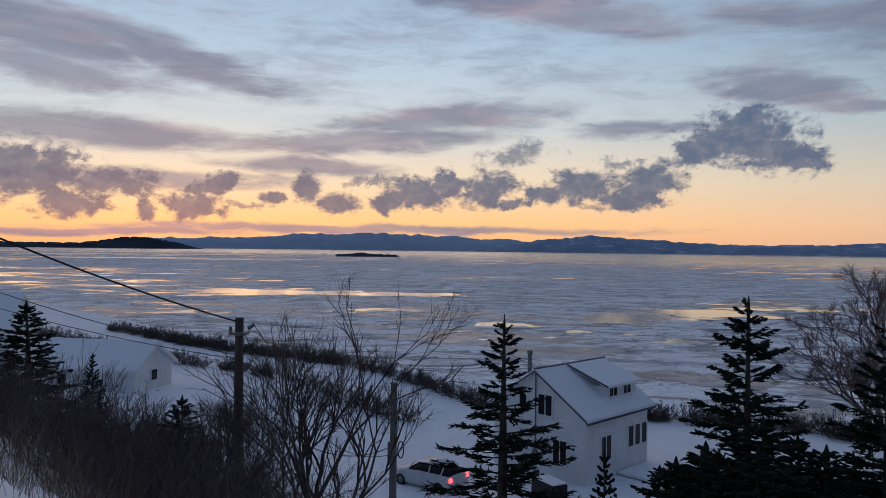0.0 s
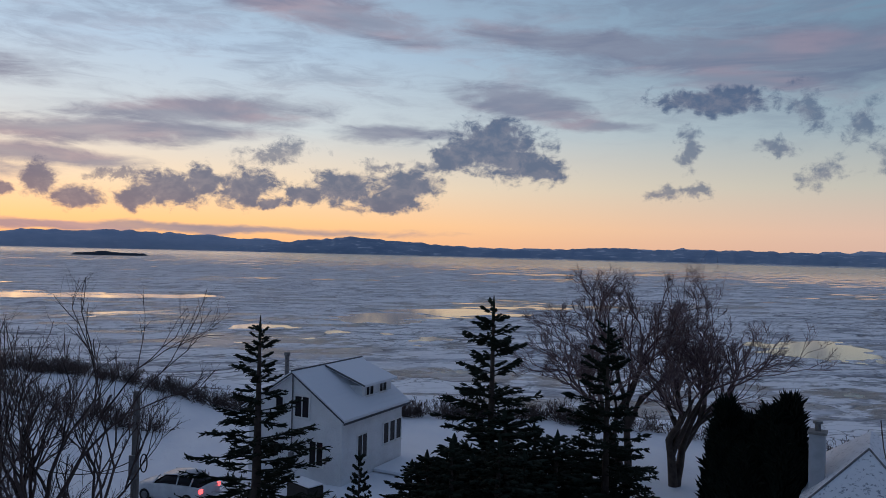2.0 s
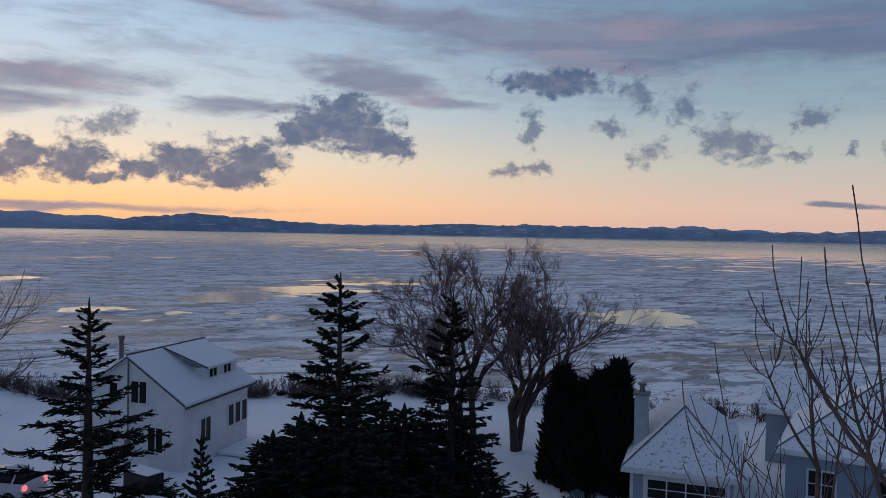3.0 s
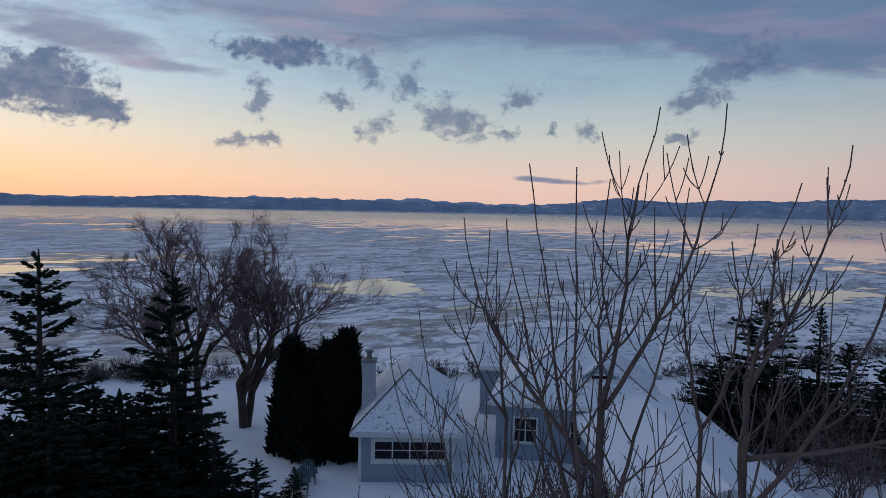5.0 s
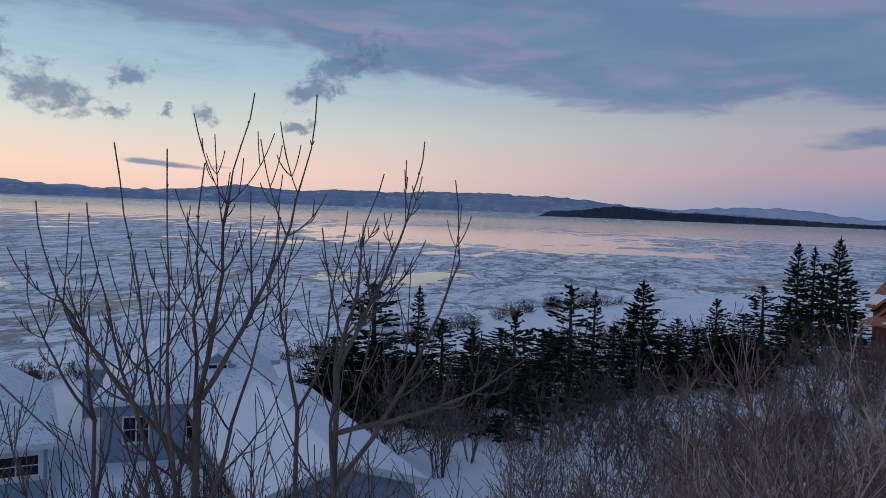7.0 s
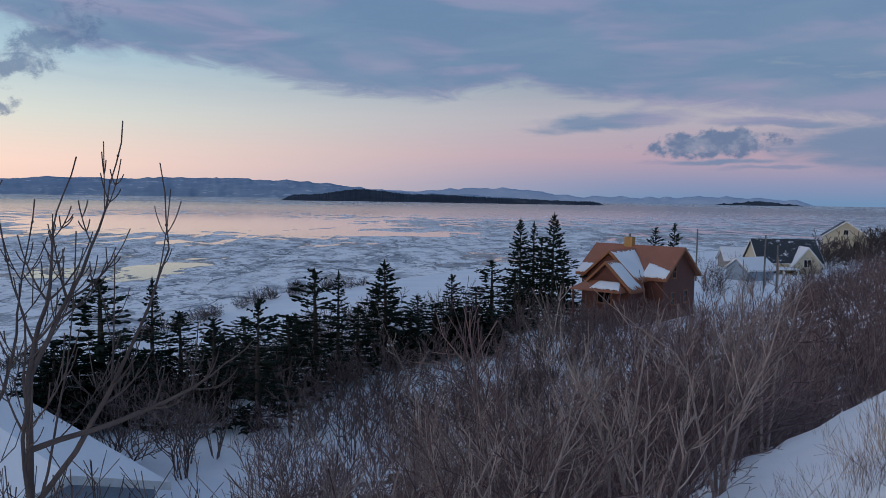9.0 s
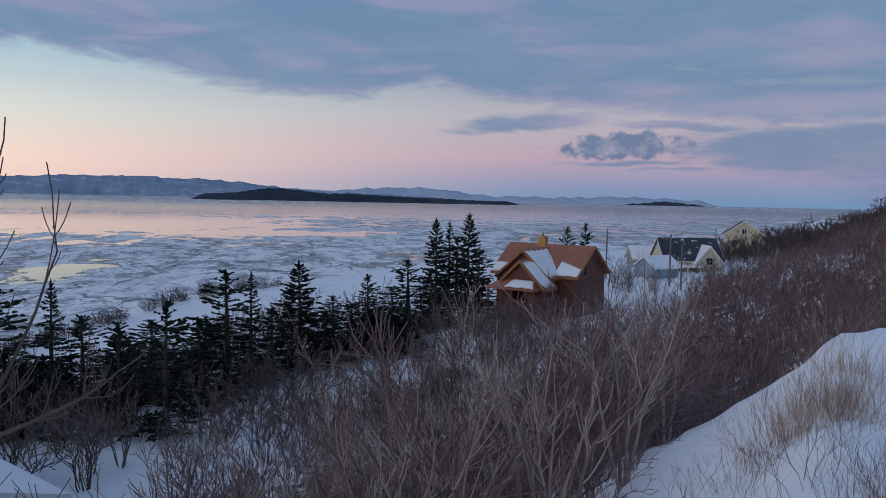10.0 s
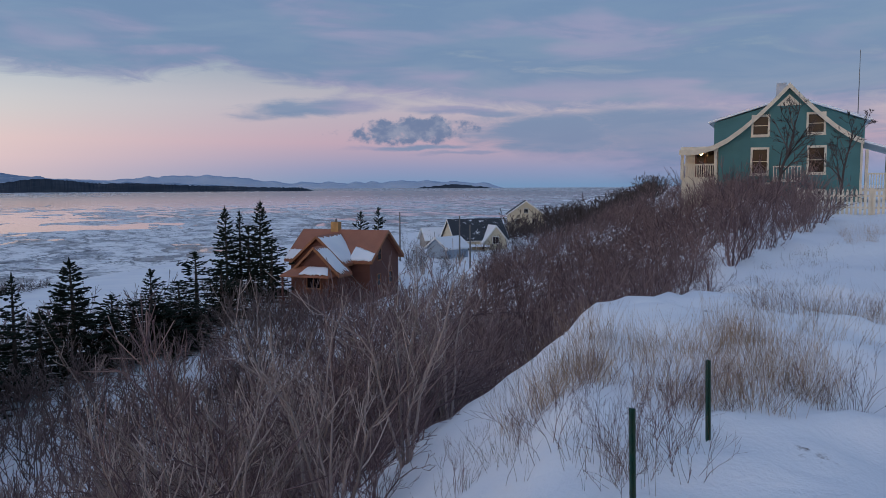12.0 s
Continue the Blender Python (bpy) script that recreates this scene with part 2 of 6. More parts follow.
def surface(name, base, other=None, scale=3.0, rough=0.7, bump=0.3, fine=40.0, metal=0.0, spec=0.3, stretch=(1, 1, 1), by_object=0.0, by_piece=None):
    """A painted or natural surface: two colours mixed by a broad noise, fine grain and relief."""
    m = bpy.data.materials.new(name)
    m.use_nodes = True
    nt = m.node_tree
    bsdf = nt.nodes["Principled BSDF"]
    crd = nt.nodes.new("ShaderNodeTexCoord")
    vec = mapped(nt, crd.outputs["Object"], stretch)
    big, small = noisy(nt, vec, scale, 5, 0.6), noisy(nt, vec, fine, 3, 0.6)
    other = other or tuple(c * 0.75 for c in base)
    col = mixc(nt, remap(nt, big, 0.35, 0.68), base, other)
    col = mixc(nt, mth(nt, "MULTIPLY", remap(nt, small, 0.45, 0.75), 0.35), col, tuple(c * 0.6 for c in base))
    if by_object:
        info = nt.nodes.new("ShaderNodeObjectInfo")
        col = mixc(nt, mth(nt, "MULTIPLY", info.outputs["Random"], by_object), col, tuple(c * 0.45 for c in base))
    if by_piece:
        geo = nt.nodes.new("ShaderNodeNewGeometry")
        odd = geo.outputs["Random Per Island"]
        col = mixc(nt, remap(nt, odd, 0.6, 1.0, 0.0, 0.85, False), col, by_piece)
        col = mixc(nt, remap(nt, odd, 0.0, 0.35, 0.75, 0.0, False), col, tuple(c * 0.35 for c in base))
    link(nt, col, bsdf.inputs["Base Color"])
    bsdf.inputs["Roughness"].default_value = rough
    bsdf.inputs["Metallic"].default_value = metal
    bsdf.inputs["Specular IOR Level"].default_value = spec
    bn = nt.nodes.new("ShaderNodeBump")
    bn.inputs["Strength"].default_value = bump
    bn.inputs["Distance"].default_value = 0.02
    link(nt, small, bn.inputs["Height"])
    link(nt, bn.outputs[0], bsdf.inputs["Normal"])
    return m


def snow_material(name, litter):
    m = bpy.data.materials.new(name)
    m.use_nodes = True
    nt = m.node_tree
    bsdf = nt.nodes["Principled BSDF"]
    geo = nt.nodes.new("ShaderNodeNewGeometry")
    pos = geo.outputs["Position"]
    crust, drift, grain = noisy(nt, pos, 1.3, 6, 0.6, 0.4), noisy(nt, mapped(nt, pos, (0.5, 0.22, 0.5), rz=0.5), 0.8, 4), noisy(nt, pos, 22, 3, 0.6)
    col = mixc(nt, remap(nt, drift, 0.3, 0.7), (0.90, 0.91, 0.93), (0.82, 0.84, 0.89))
    if litter:
        parts = []
        for axis in ((0.67, 0.742, 0), (0.742, -0.67, 0)):
            dp = nt.nodes.new("ShaderNodeVectorMath")
            dp.operation = "DOT_PRODUCT"
            link(nt, pos, dp.inputs[0])
            dp.inputs[1].default_value = axis
            parts.append(dp.outputs["Value"])
        out_s, along_u = parts
        edge = mth(nt, "ADD", out_s, remap(nt, along_u, 8, 42, 0.0, 10.5, False))
        wood = mth(nt, "MULTIPLY", remap(nt, edge, 2.5, 6.5), remap(nt, edge, 33, 24))
        wood = mth(nt, "MULTIPLY", wood, mth(nt, "ADD", 0.45, mth(nt, "MULTIPLY", remap(nt, along_u, 6, 22), 0.85)))
        patch = mth(nt, "ADD", noisy(nt, pos, 0.7, 7, 0.68), mth(nt, "MULTIPLY", wood, 0.155))
        soil = mixc(nt, remap(nt, grain, 0.3, 0.7), (0.075, 0.055, 0.048), (0.16, 0.115, 0.095))
        col = mixc(nt, remap(nt, patch, 0.67, 0.73), col, soil)
    link(nt, col, bsdf.inputs["Base Color"])
    bsdf.inputs["Roughness"].default_value = 0.75
    bsdf.inputs["Specular IOR Level"].default_value = 0.25
    bn = nt.nodes.new("ShaderNodeBump")
    bn.inputs["Strength"].default_value, bn.inputs["Distance"].default_value = 0.55, 0.12
    link(nt, mth(nt, "ADD", crust, mth(nt, "MULTIPLY", grain, 0.15)), bn.inputs["Height"])
    link(nt, bn.outputs[0], bsdf.inputs["Normal"])
    return m


def ice_material():
    """Drift ice: snow-covered floes, grey slush and open leads that mirror the sky."""
    m = bpy.data.materials.new("drift_ice")
    m.use_nodes = True
    nt = m.node_tree
    bsdf = nt.nodes["Principled BSDF"]
    geo = nt.nodes.new("ShaderNodeNewGeometry")
    pos = geo.outputs["Position"]
    ln = nt.nodes.new("ShaderNodeVectorMath")
    ln.operation = "LENGTH"
    link(nt, pos, ln.inputs[0])
    far = ln.outputs["Value"]
    dot = nt.nodes.new("ShaderNodeVectorMath")
    dot.operation = "DOT_PRODUCT"
    link(nt, pos, dot.inputs[0])
    dot.inputs[1].default_value = (0.67, 0.74, 0)
    off = dot.outputs["Value"]
    along = mapped(nt, pos, (0.5, 1.0, 1.0), rz=radians(42))
    wide, mid, small = noisy(nt, along, 0.006, 5, 0.6, 0.5), noisy(nt, along, 0.06, 8, 0.66, 0.6), noisy(nt, along, 0.7, 6, 0.74, 0.4)
    wob = nt.nodes.new("ShaderNodeVectorMath")
    wob.operation = "MULTIPLY_ADD"
    shift = nt.nodes.new("ShaderNodeTexNoise")
    shift.inputs["Scale"].default_value, shift.inputs["Detail"].default_value = 0.10, 6
    link(nt, pos, shift.inputs["Vector"])
    link(nt, shift.outputs["Color"], wob.inputs[0])
    wob.inputs[1].default_value = (14, 14, 0)
    link(nt, along, wob.inputs[2])
    tone, rims = [], []
    for size in (0.028, 0.11, 0.40):
        plates = nt.nodes.new("ShaderNodeTexVoronoi")
        plates.inputs["Scale"].default_value = size
        link(nt, wob.outputs[0], plates.inputs["Vector"])
        shade = nt.nodes.new("ShaderNodeSeparateColor")
        link(nt, plates.outputs["Color"], shade.inputs[0])
        tone.append(shade.outputs[0])
        rim = nt.nodes.new("ShaderNodeTexVoronoi")
        rim.feature = "DISTANCE_TO_EDGE"
        rim.inputs["Scale"].default_value = size
        link(nt, wob.outputs[0], rim.inputs["Vector"])
        rims.append(rim.outputs["Distance"])
    speck = noisy(nt, along, 0.17, 4, 0.7, 0.3)
    crack = mth(nt, "MAXIMUM", remap(nt, rims[1], 0.0, 0.07, 1.0, 0.0), mth(nt, "MULTIPLY", remap(nt, rims[2], 0.0, 0.09, 1.0, 0.0), 0.7))
    drift = nt.nodes.new("ShaderNodeVectorMath")
    drift.operation = "MULTIPLY_ADD"
    link(nt, shift.outputs["Color"], drift.inputs[0])
    drift.inputs[1].default_value = (26, 26, 0)
    moved = nt.nodes.new("ShaderNodeVectorMath")
    moved.operation = "SUBTRACT"
    link(nt, pos, moved.inputs[0])
    moved.inputs[1].default_value = (13, 13, 0)
    link(nt, moved.outputs[0], drift.inputs[2])
    pools = blobs(nt, drift.outputs[0], POOLS)
    pool = mth(nt, "ADD", mth(nt, "SUBTRACT", 1.0, pools), mth(nt, "MULTIPLY", mth(nt, "SUBTRACT", mid, 0.5), 3.0))
    pool = remap(nt, pool, 0.0, 0.08)
    slush_band = mth(nt, "MULTIPLY", remap(nt, off, 84, 98), remap(nt, off, 185, 135))
    open_far = remap(nt, far, 350, 1500)

    def centred(v, k):
        return mth(nt, "MULTIPLY", mth(nt, "SUBTRACT", v, 0.5), k)
    wet = mth(nt, "ADD", centred(wide, 1.1), centred(mid, 0.9))
    wet = mth(nt, "ADD", wet, mth(nt, "ADD", centred(tone[0], 0.34), centred(tone[1], 0.26)))
    wet = mth(nt, "ADD", wet, mth(nt, "ADD", centred(small, 0.25), centred(speck, 0.55)))
    wet = mth(nt, "ADD", wet, mth(nt, "MULTIPLY", open_far, 0.20))
    wet = mth(nt, "ADD", wet, mth(nt, "MULTIPLY", slush_band, 0.12))
    lead = mth(nt, "MAXIMUM", remap(nt, wet, 0.31, 0.33), pool)
    slush = remap(nt, wet, 0.14, 0.22)
    grey = mth(nt, "ADD", mth(nt, "ADD", mth(nt, "MULTIPLY", mid, 0.6), mth(nt, "MULTIPLY", tone[1], 0.22)), mth(nt, "MULTIPLY", tone[2], 0.16))
    floe = mixc(nt, remap(nt, grey, 0.44, 0.66), (0.92, 0.93, 0.95), (0.54, 0.57, 0.63))
    floe = mixc(nt, mth(nt, "MULTIPLY", crack, remap(nt, mid, 0.38, 0.52, 0.25, 1.0)), floe, (0.10, 0.11, 0.13))
    floe = mixc(nt, remap(nt, speck, 0.54, 0.60, 0.0, 0.75), floe, (0.26, 0.28, 0.33))
    floe = mixc(nt, remap(nt, speck, 0.46, 0.40, 0.0, 0.8), floe, (0.93, 0.94, 0.96))
    floe = mixc(nt, remap(nt, small, 0.56, 0.66, 0.0, 0.8), floe, (0.92, 0.93, 0.95))
    broken = mixc(nt, remap(nt, tone[2], 0.35, 0.75), (0.15, 0.15, 0.155), (0.34, 0.35, 0.38))
    col = mixc(nt, slush, floe, broken)
    col = mixc(nt, lead, col, (0.03, 0.04, 0.05))
    link(nt, col, bsdf.inputs["Base Color"])
    sheen = mth(nt, "MAXIMUM", mth(nt, "MULTIPLY", slush, 0.5), mth(nt, "MULTIPLY", lead, 0.92))
    gloss = mth(nt, "MULTIPLY", 0.75, mth(nt, "SUBTRACT", 1.0, sheen))
    link(nt, mth(nt, "ADD", gloss, mth(nt, "MULTIPLY", open_far, 0.16)), bsdf.inputs["Roughness"])
    bsdf.inputs["Specular IOR Level"].default_value = 0.5
    bn = nt.nodes.new("ShaderNodeBump")
    bn.inputs["Distance"].default_value = 0.5
    link(nt, mth(nt, "SUBTRACT", 0.5, mth(nt, "MULTIPLY", lead, 0.5)), bn.inputs["Strength"])
    link(nt, mth(nt, "SUBTRACT", small, mth(nt, "MULTIPLY", crack, 0.4)), bn.inputs["Height"])
    link(nt, bn.outputs[0], bsdf.inputs["Normal"])
    return m


def at(bearing, reach):
    """Plan position at a bearing (degrees clockwise from +y) and distance from the lookout."""
    return reach * math.sin(radians(bearing)), reach * math.cos(radians(bearing))


def pool_at(bearing, reach, w, h):
    x, y = at(bearing, reach)
    return x, y, w, h, -bearing


POOLS = [pool_at(-15.9, 275, 30, 20), pool_at(-4.7, 262, 24, 9), pool_at(12.2, 188, 13, 16), pool_at(17.2, 208, 18, 13), pool_at(9.5, 150, 4, 5),
         pool_at(15.5, 141, 3.2, 6), pool_at(43, 156, 9, 14), pool_at(75, 175, 9, 12), pool_at(3, 160, 5, 4), pool_at(78, 480, 120, 190), pool_at(95, 1000, 420, 480),
         pool_at(62, 1150, 520, 560), pool_at(30, 2000, 1100, 1100), pool_at(-2, 2900, 1300, 1300), pool_at(88, 330, 60, 30), pool_at(110, 1700, 700, 900)]

SNOW = snow_material("snow_cover", False)
SNOW_SLOPE = snow_material("snow_and_litter", True)
ICE = ice_material()

# ---------------------------------------------------------------- mesh helpers


def mesh_of(name, verts, faces, mats=(), smooth=False):
    """A mesh from arrays of vertices and equal-sided faces."""
    me = bpy.data.meshes.new(name)
    v = np.asarray(verts, dtype=np.float32).reshape(-1, 3)
    f = np.asarray(faces, dtype=np.int32)
    n = f.shape[1]
    me.vertices.add(len(v))
    me.vertices.foreach_set("co", v.ravel())
    me.loops.add(f.size)
    me.loops.foreach_set("vertex_index", f.ravel())
    me.polygons.add(len(f))
    me.polygons.foreach_set("loop_start", np.arange(0, f.size, n, dtype=np.int32))
    me.update(calc_edges=True)
    if smooth:
        me.polygons.foreach_set("use_smooth", np.ones(len(f), dtype=bool))
    for m in mats if isinstance(mats, (list, tuple)) else (mats,):
        me.materials.append(m)
    return me


def under(ob, parent):
    ob.parent = parent
    return ob


def part(name, data, material, parent, label=""):
    """One mesh object under a thing or a part; data is a bmesh or a mesh."""
    if isinstance(data, bmesh.types.BMesh):
        me = bpy.data.meshes.new(name)
        data.normal_update()
        data.to_mesh(me)
        data.free()
        data = me
    if material is not None and not data.materials:
        data.materials.append(material)
    ob = new(name, data)
    ob.parent = parent
    if label:
        tagged(ob, label)
    return ob


def block(bm, lo, hi, m=None):
    """An axis-aligned box between two corners, turned by m."""
    g = bmesh.ops.create_cube(bm, size=1.0)["verts"]
    c, d = [(a + b) / 2 for a, b in zip(lo, hi)], [max(abs(b - a), 1e-4) for a, b in zip(lo, hi)]
    for v in g:
        v.co = Vector([c[i] + v.co[i] * d[i] for i in range(3)])
        if m is not None:
            v.co = m @ v.co
    return g


def boxy(lo, hi, bevel=0.0, m=None):
    bm = bmesh.new()
    block(bm, lo, hi, m)
    if bevel:
        bmesh.ops.bevel(bm, geom=bm.edges[:], offset=bevel, segments=1, affect="EDGES")
    return bm


def solid(bm, outline, depth):
    """A slab: a closed outline of points pushed along the vector depth."""
    a = [bm.verts.new(p) for p in outline]
    b = [bm.verts.new(Vector(p) + Vector(depth)) for p in outline]
    bm.faces.new(a[::-1])
    bm.faces.new(b)
    n = len(a)
    for i in range(n):
        bm.faces.new((a[i], a[(i + 1) % n], b[(i + 1) % n], b[i]))
    bmesh.ops.recalc_face_normals(bm, faces=bm.faces[:])


def rod(bm, p, q, r0, r1=None, sides=8):
    r1 = r0 if r1 is None else r1
    p, q = Vector(p), Vector(q)
    d = (q - p).to_track_quat("Z", "Y").to_matrix()
    rings = []
    for c, r in ((p, r0), (q, r1)):
        rings.append([bm.verts.new(c + d @ Vector((r * math.cos(k * math.tau / sides), r * math.sin(k * math.tau / sides), 0))) for k in range(sides)])
    for k in range(sides):
        bm.faces.new((rings[0][k], rings[0][(k + 1) % sides], rings[1][(k + 1) % sides], rings[1][k]))
    bm.faces.new(rings[0][::-1])
    bm.faces.new(rings[1])


TABLE = np.random.default_rng(3).random((256, 256))


def lattice(x, y):
    """Smooth value noise, 0 to 1, over arrays."""
    xi, yi = np.floor(x).astype(int), np.floor(y).astype(int)
    fx, fy = x - xi, y - yi
    fx, fy = fx * fx * (3 - 2 * fx), fy * fy * (3 - 2 * fy)
    g = lambda i, j: TABLE[(xi + i) % 256, (yi + j) % 256]
    return (g(0, 0) * (1 - fx) + g(1, 0) * fx) * (1 - fy) + (g(0, 1) * (1 - fx) + g(1, 1) * fx) * fy


def fbm(x, y, octaves=4):
    x, y = np.asarray(x, float), np.asarray(y, float)
    return sum(lattice(x * 2 ** k + 17 * k, y * 2 ** k + 9 * k) * 0.5 ** k for k in range(octaves)) / 1.9


# ---------------------------------------------------------------- ground: plateau, bluff, shore flat
SHORE, ALONG = np.array([0.67, 0.742]), np.array([0.742, -0.67])   # seaward and along-shore directions


def step01(t):
    t = np.clip(t, 0, 1)
    return t * t * (3 - 2 * t)


def land(s, u):
    """Ground height at s metres seaward and u metres along the shore."""
    s, u = np.asarray(s, float), np.asarray(u, float)
    crest = 0.55 + 1.65 * step01((1 - u) / 4) + 0.9 * (fbm(u * 0.21, u * 0 + 3.3) - 0.5) - 2.2 * step01((u - 12) / 4) - 2.6 * step01((u - 14) / 28)
    top = 14.05 + 0.9 * step01((u - 14) / 34) + 0.35 * (fbm(s * 0.3, u * 0.3) - 0.5) + 0.20 * (fbm(s * 1.1, u * 1.1) - 0.5) + 0.24 * (fbm(s * 2.3, u * 2.3) - 0.5) + 0.40 * (fbm(s * 0.75 + 4, u * 0.75) - 0.5) * step01((u - 4) / 4) * step01((40 - u) / 10) + 0.42 * np.exp(-((s + 0.6) / 2.2) ** 2 - ((u - 11.2) / 2.6) ** 2)
    foot = 3.0 + 1.9 * step01((u - 32) / 30) + 1.8 * step01((-38 - u) / 20) + 0.15 * (fbm(s * 0.2, u * 0.2) - 0.5)
    t = np.clip((s - crest) / (26.0 - crest), 0, 1)
    z = top - (top - foot) * (1 - (1 - t) ** 1.75)
    z += 0.45 * (fbm(s * 0.45, u * 0.45) - 0.5) * step01(t * 5) * step01((1 - t) * 4)
    rim = 61 + 4 * (fbm(u * 0.05, u * 0 + 8.1) - 0.5) + 6 * step01((u - 20) / 40) - 12 * step01((-30 - u) / 30) - 25 * step01((u - 120) / 100)
    z = z + (0.6 - z) * step01((s - rim) / 7)
    z = z - 1.6 * step01((s - rim - 6) / 22) + 0.7 * (fbm(s * 0.35, u * 0.12) - 0.45) * step01((s - rim - 4) / 4)
    return z


def su(x, y):
    return x * SHORE[0] + y * SHORE[1], x * ALONG[0] + y * ALONG[1]


def ground_z(x, y):
    return float(land(*su(x, y)))


def grid_mesh(name, xs, ys, fn, mat):
    n, k = len(xs), len(ys)
    gu, gs = np.meshgrid(xs, ys, indexing="ij")
    v = fn(gs.ravel(), gu.ravel())
    i = np.arange(n * k).reshape(n, k)
    f = np.stack([i[:-1, :-1], i[1:, :-1], i[1:, 1:], i[:-1, 1:]], -1).reshape(-1, 4)
    return mesh_of(name, v, f[:, ::-1], mat, True)


def land_points(s, u):
    p = s[:, None] * SHORE + u[:, None] * ALONG
    return np.column_stack([p, land(s, u)])


us = np.concatenate([np.arange(-460, -72, 12), np.arange(-72, -16, 0.9), np.arange(-16, 16, 0.22), np.arange(16, 130, 0.9), np.arange(130, 700, 14)])
ss = np.concatenate([np.arange(-360, -16, 14), np.arange(-16, 7, 0.22), np.arange(7, 104, 0.9)])
ground = new("ground", grid_mesh("ground", us, ss, land_points, SNOW_SLOPE))
tagged(ground, "snow covered bluff and shore flat with patches of dead litter", "ground", kind="structure")

ring = np.concatenate([[0], np.geomspace(30, 4900, 60)])
ang = np.linspace(0, math.tau, 181)
rv = np.array([(r * math.sin(a), r * math.cos(a), 0) for r in ring for a in ang])
ri = np.arange(len(ring) * len(ang)).reshape(len(ring), len(ang))
rf = np.stack([ri[:-1, :-1], ri[1:, :-1], ri[1:, 1:], ri[:-1, 1:]], -1).reshape(-1, 4)
ice = new("water", mesh_of("water", rv, rf[:, ::-1], ICE))
tagged(ice, "wide river covered by grey drift ice with mirror-like open leads", "water", kind="structure")

# ---------------------------------------------------------------- far shore and islands


def hill_material(name, low, high, snow, fields):
    m = bpy.data.materials.new(name)
    m.use_nodes = True
    nt = m.node_tree
    bsdf = nt.nodes["Principled BSDF"]
    geo = nt.nodes.new("ShaderNodeNewGeometry")
    pos = geo.outputs["Position"]
    big, small = noisy(nt, mapped(nt, pos, (1, 1, 4)), 0.006, 6, 0.65), noisy(nt, mapped(nt, pos, (1, 1, 7)), 0.014, 6, 0.68)
    col = mixc(nt, remap(nt, big, 0.35, 0.65), low, high)
    open_land = mth(nt, "MULTIPLY", remap(nt, small, 0.57, 0.62), remap(nt, big, 0.40, 0.55))
    col = mixc(nt, mth(nt, "MULTIPLY", open_land, fields), col, snow)
    link(nt, col, bsdf.inputs["Base Color"])
    bsdf.inputs["Roughness"].default_value = 1.0
    bsdf.inputs["Specular IOR Level"].default_value = 0.0
    return m


# aerial haze mixed into the base colours: bluish, and paler for the farther range
HILL = hill_material("haze_tinted_hills", (0.22, 0.29, 0.41), (0.29, 0.36, 0.48), (0.62, 0.66, 0.74), 0.9)
HILL_FAR = hill_material("haze_tinted_far_hills", (0.36, 0.44, 0.58), (0.42, 0.49, 0.62), (0.60, 0.64, 0.72), 0.3)
WOODED = hill_material("spruce_wooded_island", (0.035, 0.046, 0.064), (0.06, 0.072, 0.095), (0.20, 0.22, 0.25), 0.25)


def ridge(name, reach, a0, a1, crown, thick, mat, label, base=-1.0, steps=700, rough=0.06, freq=1.6, taper=2.0):
    """A range of hills between two bearings; crown(bearing) gives its height in degrees seen from the lookout."""
    a = np.linspace(a0, a1, steps)
    ends = step01((a - a0) / taper) * step01((a1 - a) / taper)
    h = np.array([crown(x) for x in a]) + rough * (fbm(a * freq, a * 0 + reach * 0.013, 5) - 0.5) * 2
    top = base + (EYE + reach * np.tan(np.radians(h)) - base) * ends
    rows = []
    for k, fr in ((0, 0.0), (0.12, 0.35), (0.3, 0.62), (0.55, 0.85), (0.8, 1.0), (1.0, 0.5)):
        rr = reach + thick * (k - 0.6) + thick * 0.15 * (fbm(a * 2, a * 0 + k * 5) - 0.5)
        z = base + (top - base) * fr * (1 if fr > 0.95 else 1 + 0.25 * (fbm(a * 3, a * 0 + k * 9) - 0.5))
        rows.append(np.column_stack([rr * np.sin(np.radians(a)), rr * np.cos(np.radians(a)), z]))
    v = np.concatenate(rows)
    i = np.arange(len(v)).reshape(len(rows), steps)
    f = np.stack([i[:-1, :-1], i[:-1, 1:], i[1:, 1:], i[1:, :-1]], -1).reshape(-1, 4)
    return tagged(new(name, mesh_of(name, v, f, mat, True)), label, "hills", kind="structure")


def bump(x, c, w):
    return math.exp(-((x - c) / w) ** 2)


def shore_crown(x):
    return 0.42 + 0.45 * bump(x, 10.5, 5) + 0.30 * bump(x, 9.5, 1.3) + 0.18 * bump(x, 6.2, 1.3) + 0.14 * bump(x, 14.5, 2.5) + 0.20 * bump(x, 28.5, 3) + 0.28 * bump(x, 38, 8) - 0.05 * bump(x, 53, 3) \
        + 0.60 * bump(x, 61, 4) + 0.40 * bump(x, 68.5, 3) + 0.72 * bump(x, 77, 7) + 0.40 * bump(x, 85, 5) - 0.22 * step01((x - 89) / 8) + 0.06 * bump(x, 97, 2)


